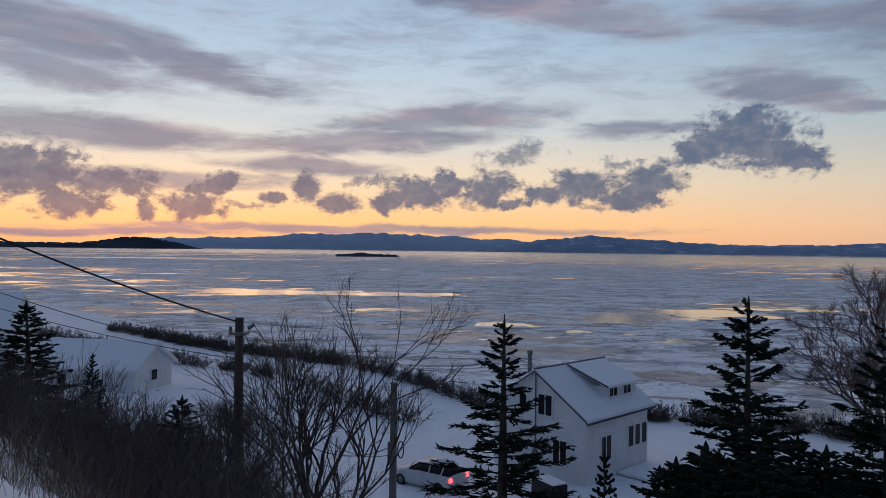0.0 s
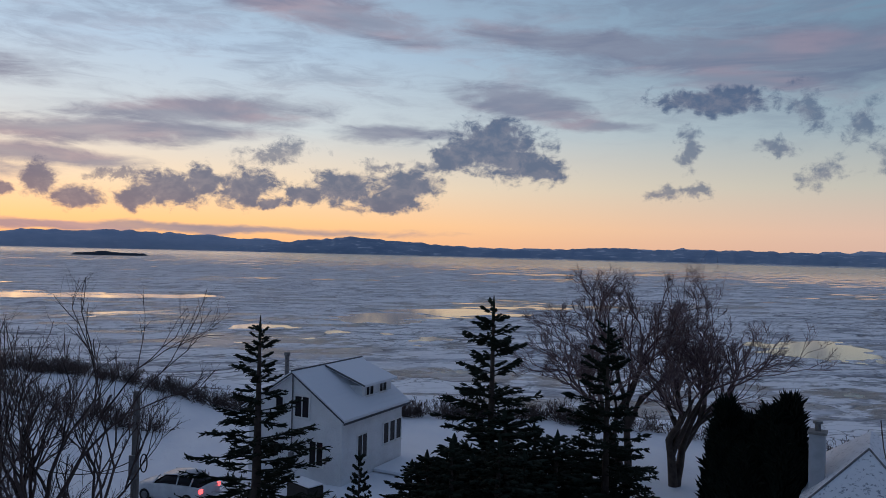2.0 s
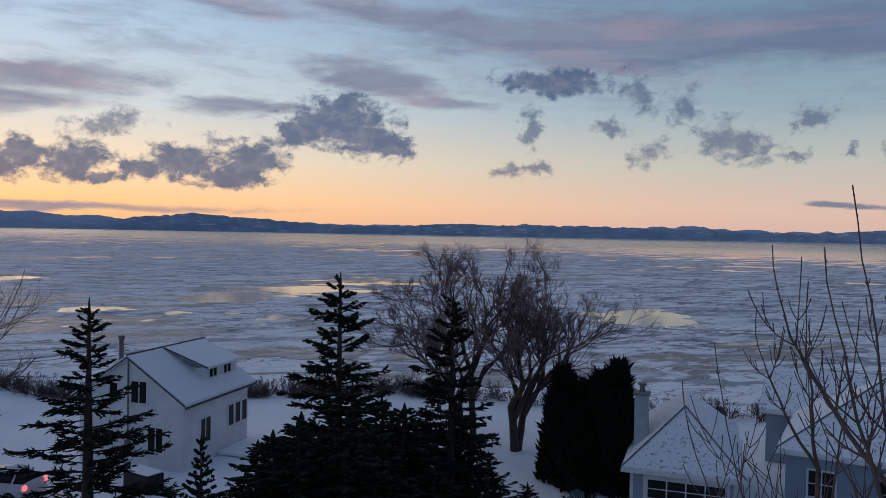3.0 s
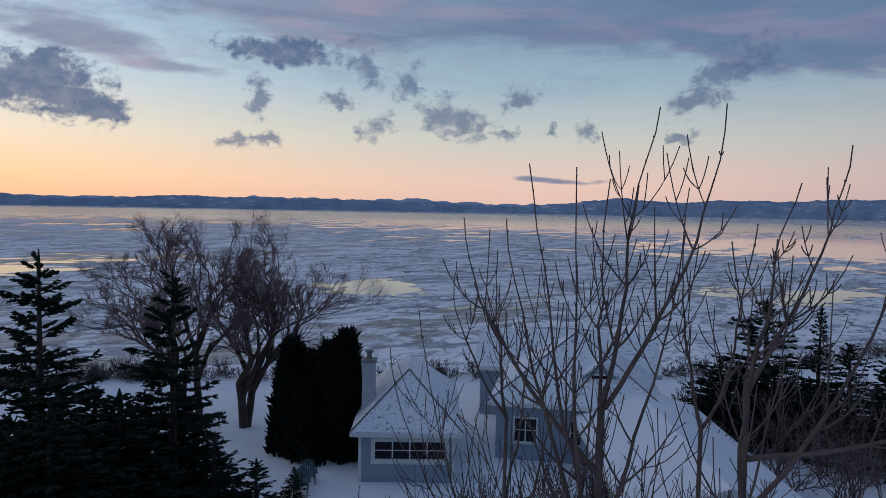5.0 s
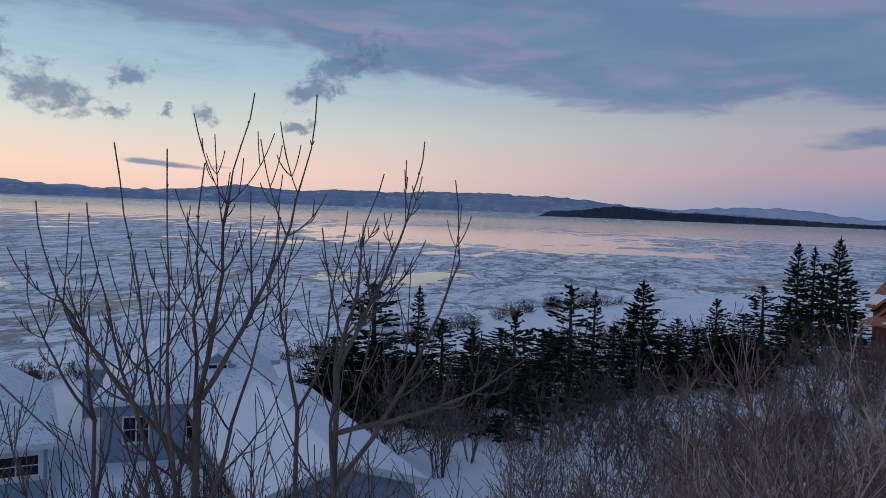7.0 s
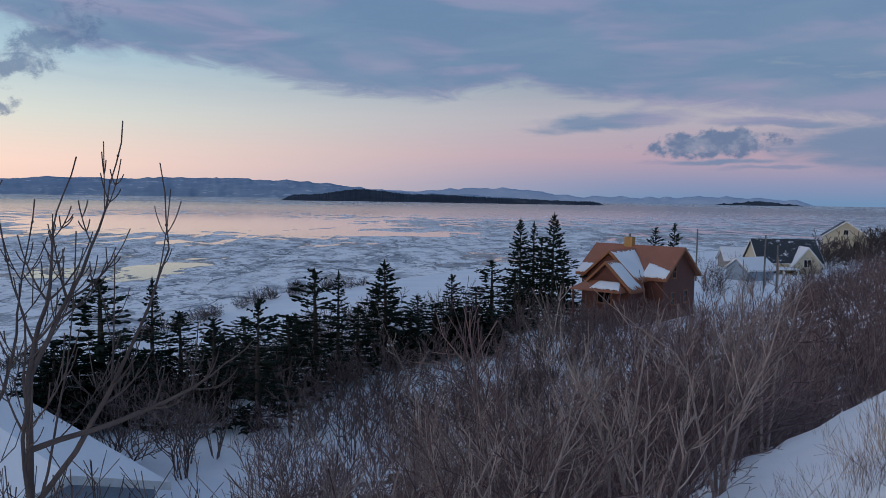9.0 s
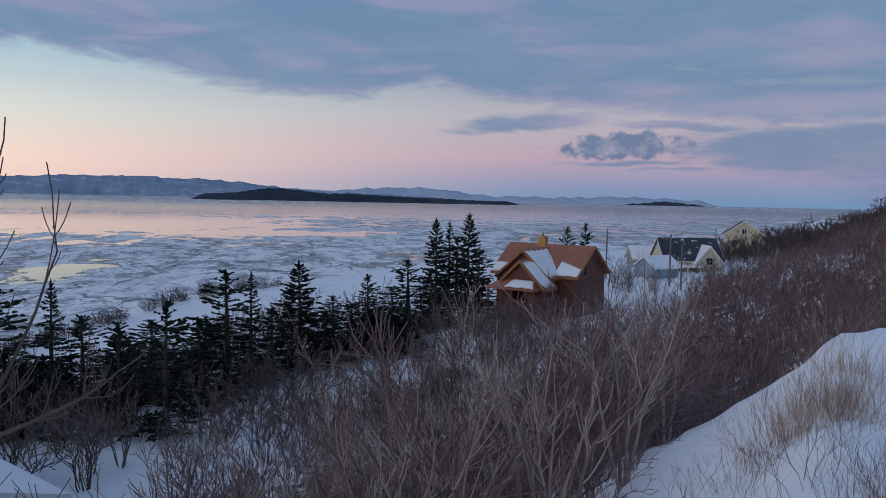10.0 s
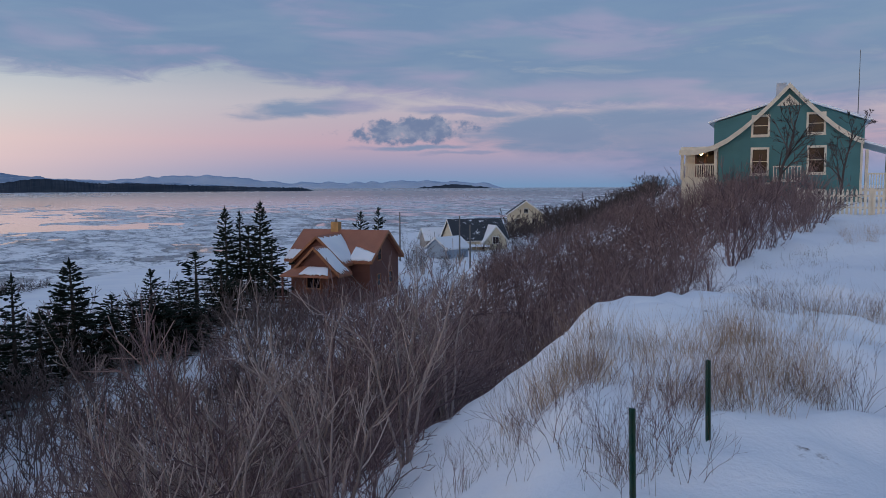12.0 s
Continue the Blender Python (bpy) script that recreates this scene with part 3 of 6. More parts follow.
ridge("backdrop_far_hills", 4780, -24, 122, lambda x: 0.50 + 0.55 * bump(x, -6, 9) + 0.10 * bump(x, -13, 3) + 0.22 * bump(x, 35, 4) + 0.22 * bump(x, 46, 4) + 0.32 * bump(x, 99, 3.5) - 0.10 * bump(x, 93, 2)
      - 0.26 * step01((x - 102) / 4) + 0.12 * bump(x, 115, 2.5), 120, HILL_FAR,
      "far hills along the horizon, haze painted into their pale colour", rough=0.17, freq=1.5)
ridge("backdrop_hills", 4500, -3, 106, shore_crown, 260, HILL, "wooded hills with snowy fields on the far shore, blue haze painted in", rough=0.16, freq=1.3, taper=9)
ridge("island_wooded", 2480, 83.2, 107.8, lambda x: 0.02 + 0.50 * bump(x, 89.3, 2.6) + 0.20 * bump(x, 95, 3.5) - 0.02 * bump(x, 99, 3) - 0.14 * step01((x - 100) / 6), 160, WOODED,
      "long dark island covered by spruce wood", steps=1600, rough=0.07, freq=9, taper=1.2)
ridge("island_far", 4300, 115.0, 121.1, lambda x: -0.12 + 0.20 * bump(x, 118, 1.4), 120, WOODED, "small dark wooded island near the horizon", rough=0.08, freq=6, taper=0.7)
ridge("island_headland", 3600, -45, -18.6, lambda x: 0.05 + 0.52 * bump(x, -23.6, 2.4) + 0.05 * bump(x, -31, 4), 200, WOODED, "dark wooded headland against the afterglow", rough=0.08, freq=5, taper=2.5)
ridge("island_reef", 1330, -9.9, -4.6, lambda x: -0.52 + 0.12 * bump(x, -7.7, 0.8), 40, WOODED, "low dark rocky reef amid the ice", rough=0.05, freq=5, taper=0.6)

# ---------------------------------------------------------------- building materials


def board_material(name, base, lap=0.14, rough=0.6, axis=2, depth=0.5):
    """Painted boards: laps cast as relief, weathering at two scales."""
    m = surface(name, base, tuple(c * 0.86 for c in base), 0.7, rough, 0.1, 18)
    nt = m.node_tree
    bsdf = nt.nodes["Principled BSDF"]
    crd = nt.nodes.new("ShaderNodeTexCoord")
    wave = nt.nodes.new("ShaderNodeTexWave")
    wave.wave_profile, wave.bands_direction = "SAW", "XYZ"[axis]
    wave.inputs["Scale"].default_value = 0.314 / lap
    link(nt, crd.outputs["Object"], wave.inputs["Vector"])
    bn = nt.nodes.new("ShaderNodeBump")
    bn.inputs["Strength"].default_value, bn.inputs["Distance"].default_value = depth, 0.02
    link(nt, wave.outputs["Fac"], bn.inputs["Height"])
    link(nt, bn.outputs[0], bsdf.inputs["Normal"])
    return m


def snowy_roof(name, base, amount, scale=0.9, lap=0.2):
    """Roofing with lying snow in patches; amount 0 bare to 1 covered."""
    m = board_material(name, base, lap, 0.6, 2, 0.8)
    nt = m.node_tree
    bsdf = nt.nodes["Principled BSDF"]
    col = bsdf.inputs["Base Color"].links[0].from_socket
    crd = nt.nodes.new("ShaderNodeTexCoord")
    n = mth(nt, "ADD", mth(nt, "MULTIPLY", noisy(nt, crd.outputs["Object"], scale, 6, 0.65), 0.75), mth(nt, "MULTIPLY", noisy(nt, crd.outputs["Object"], 9, 4, 0.6), 0.25))
    lies = remap(nt, n, 0.62 - 0.5 * amount, 0.70 - 0.5 * amount)
    link(nt, mixc(nt, lies, col, (0.82, 0.84, 0.88)), bsdf.inputs["Base Color"])
    return m


def glass_material(name, tint):
    m = bpy.data.materials.new(name)
    m.use_nodes = True
    b = m.node_tree.nodes["Principled BSDF"]
    nt = m.node_tree
    crd = nt.nodes.new("ShaderNodeTexCoord")
    link(nt, mixc(nt, noisy(nt, crd.outputs["Object"], 1.2, 2), tint, tuple(c * 0.4 for c in tint)), b.inputs["Base Color"])
    b.inputs["Roughness"].default_value = 0.12
    b.inputs["Specular IOR Level"].default_value = 0.22
    return m


GLASS = glass_material("dark_window_glass", (0.016, 0.014, 0.019))
WHITE = board_material("white_clapboard", (0.80, 0.81, 0.82))
TRIM = surface("white_trim_paint", (0.80, 0.80, 0.78), (0.70, 0.70, 0.69), 2.0, 0.5, 0.1)
CREAM = surface("cream_trim_paint", (0.70, 0.63, 0.50), (0.60, 0.54, 0.43), 2.0, 0.5, 0.1)
GREYBLUE = board_material("grey_blue_clapboard", (0.36, 0.42, 0.50))
GREEN = board_material("teal_green_clapboard", (0.085, 0.195, 0.20), 0.12)
BROWN = board_material("red_brown_boards", (0.15, 0.062, 0.045), 0.16)
OCHRE = board_material("cream_yellow_boards", (0.62, 0.55, 0.40))
ORANGE_TRIM = surface("orange_stained_trim", (0.33, 0.15, 0.07), (0.26, 0.12, 0.06), 2, 0.55, 0.1)
STEEL_ROOF = board_material("rust_orange_steel_roof", (0.34, 0.145, 0.085), 0.4, 0.5, 0, 1.0)
DARK_ROOF = snowy_roof("dark_shingles_with_snow", (0.045, 0.05, 0.06), 0.1)
WHITE_ROOF = snowy_roof("shingles_under_snow", (0.12, 0.13, 0.15), 0.86)
GREY_ROOF = snowy_roof("grey_shingles_thin_snow", (0.30, 0.33, 0.38), 0.47, 5.5, 0.22)
EAVE_DARK = surface("dark_drip_edge", (0.09, 0.095, 0.11), None, 3, 0.7, 0.2)
CONCRETE = surface("weathered_concrete", (0.32, 0.31, 0.30), (0.24, 0.23, 0.22), 1.5, 0.85, 0.3)
STUCCO = surface("pale_stucco_chimney", (0.50, 0.52, 0.56), (0.40, 0.42, 0.46), 2, 0.85, 0.3)
TANBRICK = surface("tan_brick_chimney", (0.52, 0.32, 0.13), (0.42, 0.25, 0.10), 4, 0.85, 0.3)
METAL = surface("dull_grey_metal", (0.22, 0.23, 0.24), (0.12, 0.12, 0.13), 6, 0.5, 0.1, metal=0.6)
POLEWOOD = surface("weathered_pole_wood", (0.11, 0.095, 0.085), (0.06, 0.05, 0.045), 2, 0.9, 0.5, 30, stretch=(6, 6, 0.4))
POLEGREY = surface("grey_pole_wood", (0.20, 0.19, 0.185), (0.13, 0.125, 0.12), 2, 0.9, 0.4, 30, stretch=(6, 6, 0.4))
CABLE = surface("black_cable_sheath", (0.02, 0.02, 0.02), None, 3, 0.6, 0.1)
STAKE = surface("dark_green_steel_stake", (0.015, 0.055, 0.04), (0.03, 0.05, 0.035), 8, 0.45, 0.2)
LAMP = bpy.data.materials.new("warm_lamp_glow")
LAMP.use_nodes = True
LAMP.node_tree.nodes["Principled BSDF"].inputs["Emission Color"].default_value = (1.0, 0.52, 0.14, 1)
LAMP.node_tree.nodes["Principled BSDF"].inputs["Emission Strength"].default_value = 6.0

# ---------------------------------------------------------------- building parts


def thing(name, m, label, category, group=""):
    """An empty at a thing's base."""
    ob = new(name)
    ob.matrix_world = m
    return tagged(ob, label, category, group)


def facing(x, y, z, turn=0):
    """Pose on a wall: local x runs along it, -y points out, z is up."""
    return pose(x, y, z, 0, 0, turn)


def window(house, m, w, h, cols=1, rows=1, trim=None, case=0.09):
    """A window of case, sill and panes, its centre at m."""
    trim = trim or TRIM
    bm = bmesh.new()
    for lo, hi in (((-w / 2 - case, -0.05, h / 2), (w / 2 + case, 0.02, h / 2 + case)), ((-w / 2 - case, -0.05, -h / 2 - case), (w / 2 + case, 0.02, -h / 2)),
                   ((-w / 2 - case, -0.05, -h / 2), (-w / 2, 0.02, h / 2)), ((w / 2, -0.05, -h / 2), (w / 2 + case, 0.02, h / 2))):
        block(bm, lo, hi, m)
    win = part("window", bm, trim, house)
    bm = bmesh.new()
    for k in range(1, cols):
        x = -w / 2 + w * k / cols
        block(bm, (x - 0.03, -0.035, -h / 2), (x + 0.03, 0.0, h / 2), m)
    for k in range(1, rows):
        z = -h / 2 + h * k / rows
        block(bm, (-w / 2, -0.03, z - 0.02), (w / 2, 0.0, z + 0.02), m)
    if cols > 1 or rows > 1:
        part("glazing_bar", bm, trim, win)
    else:
        bm.free()
    part("sill", boxy((-w / 2 - case - 0.03, -0.10, -h / 2 - case - 0.04), (w / 2 + case + 0.03, 0.0, -h / 2 - case), 0, m), trim, win)
    for k in range(cols):
        a, b = -w / 2 + w * k / cols, -w / 2 + w * (k + 1) / cols
        part("pane", boxy((a, -0.012, -h / 2), (b, -0.004, h / 2), 0, m), GLASS, win)
    return win


def roof_slab(house, name, pts, mat, thick=0.14, label=""):
    """A roof plane through points, with thickness; its edge is a board."""
    bm = bmesh.new()
    solid(bm, pts, (0, 0, thick))
    return part(name, bm, mat, house, label)


def gable_house(house, x0, x1, y0, y1, eave, top, wall, roof, over=0.35, along="x", fascia=None, snow="", low=-0.6):
    """Four walls with gable ends and a two-plane roof; the ridge runs along x or y."""
    def p(a, b, z):
        return (a, b, z) if along == "x" else (b, a, z)
    a0, a1, b0, b1 = (x0, x1, y0, y1) if along == "x" else (y0, y1, x0, x1)
    mid = (b0 + b1) / 2
    t = 0.16
    for side in (b0, b1):
        bm = bmesh.new()
        s2 = side + (t if side == b0 else -t)
        q0, q1 = p(a0 + t, side, low), p(a1 - t, s2, eave)
        block(bm, [min(i, j) for i, j in zip(q0, q1)], [max(i, j) for i, j in zip(q0, q1)])
        part("wall", bm, wall, house)
    for end, d in ((a0, t), (a1, -t)):
        bm = bmesh.new()
        solid(bm, [p(end, b0, low), p(end, b1, low), p(end, b1, eave), p(end, mid, top), p(end, b0, eave)], p(d, 0, 0))
        part("wall", bm, wall, house)
    k = (top - eave) / (mid - b0)
    for s, b in ((-1, b0), (1, b1)):
        e = eave - over * k
        be = b + s * over
        roof_slab(house, "roof", [p(a0 - over, be, e + 0.02), p(a1 + over, be, e + 0.02), p(a1 + over, mid, top + 0.02), p(a0 - over, mid, top + 0.02)], roof, 0.16, snow)
        if fascia:
            for a in (a0 - over - 0.03, a1 + over):
                bm = bmesh.new()
                solid(bm, [p(a, be, e - (0.0 if fascia is EAVE_DARK else 0.10)), p(a, mid, top - (0.0 if fascia is EAVE_DARK else 0.10)), p(a, mid, top + (0.09 if fascia is EAVE_DARK else 0.20)), p(a, be, e + (0.09 if fascia is EAVE_DARK else 0.20))], p(0.03, 0, 0))
                part("barge_board", bm, fascia, house)
            bm = bmesh.new()
            q0, q1 = p(a0 - over, be - 0.03, e - 0.10), p(a1 + over, be + 0.03, e + 0.02)
            block(bm, [min(i, j) for i, j in zip(q0, q1)], [max(i, j) for i, j in zip(q0, q1)])
            part("eave_board", bm, fascia, house)


def hip_block(house, m, w, d, eave, top, wall, roof, over=0.35, trim=None, low=-0.6, hip=None):
    """A block of width w and depth d with a hipped front; local y runs back from the front wall."""
    hip = hip or w / 2
    for lo, hi in (((-w / 2, 0, low), (w / 2, 0.16, eave)), ((-w / 2, d - 0.16, low), (w / 2, d, eave)), ((-w / 2, 0.16, low), (-w / 2 + 0.16, d - 0.16, eave)), ((w / 2 - 0.16, 0.16, low), (w / 2, d - 0.16, eave))):
        part("wall", boxy(lo, hi, 0, m), wall, house)
    o = w / 2 + over
    e = eave - 0.1
    f, r1, r2 = (-over), (0, hip, top), (0, d - hip if d > 2 * hip else hip + 0.01, top)
    c = [(-o, f, e), (o, f, e), (o, d + over, e), (-o, d + over, e)]
    for pts in ([c[0], c[1], r1], [c[1], c[2], r2, r1], [c[2], c[3], r2], [c[3], c[0], r1, r2]):
        bm = bmesh.new()
        solid(bm, [m @ Vector(q) for q in pts], (0, 0, 0.13))
        part("roof", bm, roof, house)
    for lo, hi in (((-o, f - 0.03, e - 0.12), (o, f + 0.03, e + 0.05)), ((-o - 0.03, f, e - 0.12), (-o + 0.03, d + over, e + 0.05)), ((o - 0.03, f, e - 0.12), (o + 0.03, d + over, e + 0.05))):
        part("eave_board", boxy(lo, hi, 0, m), trim or TRIM, house)
    for a in (c[0], c[1]):
        bm = bmesh.new()
        rod(bm, m @ Vector((a[0], a[1], a[2] + 0.13)), m @ Vector((r1[0], r1[1], r1[2] + 0.15)), 0.045, 0.045, 5)
        part("hip_cap", bm, METAL, house)


def corner_boards(house, spots, z0, z1, mat, m=None):
    for x, y in spots:
        part("corner_board", boxy((x - 0.07, y - 0.07, z0), (x + 0.07, y + 0.07, z1), 0, m), mat, house)


def on_ground(bearing, reach, turn, lift=0.0):
    x, y = at(bearing, reach)
    return pose(x, y, ground_z(x, y) + lift, 0, 0, turn)


# ---------------------------------------------------------------- white house with the dormer
h = thing("white_house", pose(6.85, 41.6, 2.75, 0, 0, 46.7), "white clapboard house with snowy roof and shed dormer", "house")
gable_house(h, 0.25, 6.8, 0.25, 6.8, 4.05, 6.2, WHITE, WHITE_ROOF, 0.35, "x", EAVE_DARK)
part("foundation", boxy((0.2, 0.2, -0.8), (6.85, 6.85, 0.1)), CONCRETE, h)
for y, z, w, hh, c in ((3.0, 4.35, 0.95, 1.15, 2), (4.6, 4.35, 0.5, 0.8, 1), (1.95, 1.85, 0.9, 1.3, 2), (4.9, 1.75, 0.6, 0.8, 1)):
    window(h, facing(0.25, y, z, -90), w, hh, c, 1)
window(h, facing(2.3, 0.25, 2.05), 0.95, 1.35, 2, 1)
for x in (4.9, 5.65, 6.4):
    window(h, facing(x, 0.25, 2.3), 0.55, 1.2, 1, 1)
window(h, facing(6.8, 1.2, 2.3, 90), 0.9, 1.2, 1, 1)
bm = bmesh.new()
solid(bm, [(3.2, 0.9, 4.35), (6.5, 0.9, 4.35), (6.5, 0.9, 5.28), (3.2, 0.9, 5.28)], (0, 1.6, 0))
part("dormer_wall", bm, WHITE, h)
roof_slab(h, "dormer_roof", [(2.95, 0.6, 5.28), (6.75, 0.6, 5.28), (6.75, 3.4, 6.24), (2.95, 3.4, 6.24)], WHITE_ROOF, 0.13)
for x in (4.0, 5.5):
    window(h, facing(x, 0.9, 4.93), 0.78, 0.48, 2, 1, case=0.07)
bm = bmesh.new()
rod(bm, (1.2, 4.9, 4.8), (1.2, 4.9, 7.0), 0.13, 0.13, 12)
rod(bm, (1.2, 4.9, 7.0), (1.2, 4.9, 7.2), 0.19, 0.17, 12)
part("flue_pipe", bm, METAL, h, "dark metal flue pipe with cap")
bm = bmesh.new()
rod(bm, (-0.12, 3.525, 6.38), (7.16, 3.525, 6.38), 0.055, 0.055, 6)
part("ridge_cap", bm, EAVE_DARK, h)
bm = bmesh.new()
rod(bm, (2.93, 0.55, 5.36), (2.93, 3.4, 6.33), 0.05, 0.05, 6)
part("dormer_flashing", bm, EAVE_DARK, h, "dark flashing along the dormer side")
bm = bmesh.new()
rod(bm, (0.18, 3.65, 0.9), (0.18, 3.65, 6.3), 0.04, 0.04, 8)
block(bm, (0.08, 3.5, 1.2), (0.24, 3.8, 1.7))
part("service_mast", bm, METAL, h, "electric service mast with meter box")
bm = bmesh.new()
block(bm, (3.5, -1.6, 0.35), (7.6, 0.2, 0.5))
for x in (3.6, 5.5, 7.5):
    rod(bm, (x, -1.5, -0.8), (x, -1.5, 0.4), 0.07, 0.07, 6)
part("deck", bm, SNOW, h, "small snow covered wooden deck")
bm = bmesh.new()
block(bm, (0, 0, 0), (1.9, 1.0, 0.95))
bmesh.ops.bevel(bm, geom=bm.edges[:], offset=0.06, segments=2, affect="EDGES")
heap = thing("storage_box", pose(5.6, 39.6, ground_z(5.6, 39.6) - 0.05, 0, 0, 120), "dark covered storage box beside the white house", "box")
part("body", bm, CABLE, heap)
part("snow_lid", boxy((0.03, 0.03, 0.94), (1.87, 0.97, 1.02), 0.03), SNOW, heap, "snow lying on the lid")

# ---------------------------------------------------------------- grey-blue cottage with hipped roofs
x, y = at(45.6, 35.9)
g = thing("hip_roof_cottage", pose(x, y, 3.0, 0, 0, -47), "grey-blue clapboard cottage with several snowy hipped roofs", "house")
I4 = Matrix.Identity(4)
hip_block(g, I4, 4.5, 9.5, 2.5, 4.75, GREYBLUE, GREY_ROOF, 0.4, hip=2.6)
corner_boards(g, ((-2.22, -0.0), (2.22, -0.0)), -0.4, 2.4, TRIM)
window(g, facing(0.15, 0.0, 1.55), 3.3, 0.82, 4, 2, case=0.2)
part("chimney", boxy((-2.35, 2.2, 0), (-1.7, 2.9, 5.3), 0.02), STUCCO, g, "pale stucco chimney with metal cap")
chimney = [o for o in g.children if o.name.startswith("chimney")][0]
part("chimney_cap", boxy((-2.42, 2.13, 5.3), (-1.63, 2.97, 5.42), 0.02), CONCRETE, chimney)
bm = bmesh.new()
rod(bm, (-2.02, 2.55, 5.4), (-2.02, 2.55, 5.75), 0.13, 0.13, 10)
rod(bm, (-2.02, 2.55, 5.75), (-2.02, 2.55, 5.85), 0.22, 0.2, 10)
part("flue", bm, METAL, chimney)
main = pose(*(g.matrix_world.inverted() @ Vector((*at(58.3, 39.6), 3.0))), 0, 0, -11)
hip_block(g, main, 8.3, 9.0, 3.1, 6.1, GREYBLUE, GREY_ROOF, 0.4, hip=4.4)
for x in (-2.6, 0.3, 2.8):
    window(g, main @ facing(x, 0, 1.6), 1.1, 1.2, 2, 2)
bm = bmesh.new()
solid(bm, [main @ Vector(q) for q in ((0.4, 1.3, 3.6), (2.0, 1.3, 3.6), (2.0, 1.3, 4.4), (1.2, 1.3, 5.0), (0.4, 1.3, 4.4))], main.to_3x3() @ Vector((0, 2.2, 0)))
part("dormer_wall", bm, GREYBLUE, g)
for a, b in ((0.2, 1.2), (1.2, 2.2)):
    za, zb = (4.27, 5.05) if a < 1 else (5.05, 4.27)
    bm = bmesh.new()
    solid(bm, [main @ Vector(q) for q in ((a, 1.05, za), (b, 1.05, zb), (b, 3.6, zb), (a, 3.6, za))], (0, 0, 0.1))
    part("dormer_roof", bm, GREY_ROOF, g)
window(g, main @ facing(1.2, 1.3, 4.05), 0.9, 0.7, 2, 2, case=0.08)
rear = pose(*(g.matrix_world.inverted() @ Vector((*at(57.5, 51), 3.0))), 0, 0, -11)
cross = new("rear_block")
cross.parent = g
cross.matrix_local = rear
gable_house(cross, -5.4, 5.4, -3, 3, 3.2, 5.0, GREYBLUE, GREY_ROOF, 0.35, "x", TRIM)
part("foundation", boxy((-2.2, 0.05, -0.8), (2.2, 9.4, -0.1)), CONCRETE, g)

garage = thing("low_garage", pose(39.3, 16.9, 3.1, 0, 0, -139.5), "long low grey-blue garage with snow covered roof beside the cottage", "garage")
gable_house(garage, 0, 14.6, -6.4, -0.3, 2.45, 3.45, GREYBLUE, WHITE_ROOF, 0.4, "x", TRIM, low=-1.5)
window(garage, facing(4.0, -0.3, 1.3, 180), 0.9, 0.8, 2, 1)
part("door", boxy((8.0, -0.31, -0.3), (9.0, -0.24, 1.9)), TRIM, garage, "white plank side door")

# ---------------------------------------------------------------- red-brown house with the orange steel roof
o = thing("red_brown_house", pose(73.6, -21.0, 4.35, 0, 0, -136.7), "red-brown wooden house with orange steel roof under patchy snow", "house")
o.scale = (0.93, 0.93, 0.97)
gable_house(o, 0, 9.2, 0, 7.5, 4.85, 7.35, BROWN, STEEL_ROOF, 0.5, "x", ORANGE_TRIM)
gable_house(o, 1.7, 7.1, -2.0, 3.6, 4.75, 7.05, BROWN, STEEL_ROOF, 0.45, "y", ORANGE_TRIM)
gable_house(o, 2.9, 7.7, -4.3, -2.2, 3.95, 6.15, BROWN, STEEL_ROOF, 0.4, "y", ORANGE_TRIM)
part("foundation", boxy((0.1, -4.2, -1.6), (9.1, 7.4, -0.55)), CONCRETE, o)


def lying_snow(house, pts, thick=0.10, name="roof_snow", seed=1):
    """A sheet of snow on a roof plane with a ragged lower edge; pts: lower left, lower right, upper right, upper left."""
    a, b, c, d = [Vector(q) for q in pts]
    nrm = (b - a).cross(d - a).normalized()
    if nrm.z < 0:
        nrm = -nrm
    n, k = 22, 8
    rng = np.random.default_rng(seed)
    bm = bmesh.new()
    rag, rug = rng.random(n + 1) * 0.16, rng.random(n + 1) * 0.10
    layers = []
    for lift in (0.0, 1.0):
        grid = []
        for i in range(n + 1):
            row = []
            for j in range(k + 1):
                s, t = i / n, j / k
                t = rag[i] + t * (1 - rag[i] - rug[i])
                edge = min(1.0, 6 * min(s, 1 - s), 4 * min(j / k, 1 - j / k) + 0.25)
                p = (a.lerp(b, s)).lerp(d.lerp(c, s), t) + nrm * (0.165 + lift * thick * max(edge, 0.15))
                row.append(bm.verts.new(p))
            grid.append(row)
        layers.append(grid)
    lo, hi = layers
    for i in range(n):
        for j in range(k):
            bm.faces.new((hi[i][j], hi[i + 1][j], hi[i + 1][j + 1], hi[i][j + 1]))
            bm.faces.new((lo[i][j + 1], lo[i + 1][j + 1], lo[i + 1][j], lo[i][j]))
    for i in range(n):
        bm.faces.new((lo[i][0], lo[i + 1][0], hi[i + 1][0], hi[i][0]))
        bm.faces.new((hi[i][k], hi[i + 1][k], lo[i + 1][k], lo[i][k]))
    for j in range(k):
        bm.faces.new((hi[0][j], hi[0][j + 1], lo[0][j + 1], lo[0][j]))
        bm.faces.new((lo[n][j], lo[n][j + 1], hi[n][j + 1], hi[n][j]))
    bmesh.ops.recalc_face_normals(bm, faces=bm.faces[:])
    for f in bm.faces:
        f.smooth = True
    return part(name, bm, SNOW, house, "patch of lying snow")


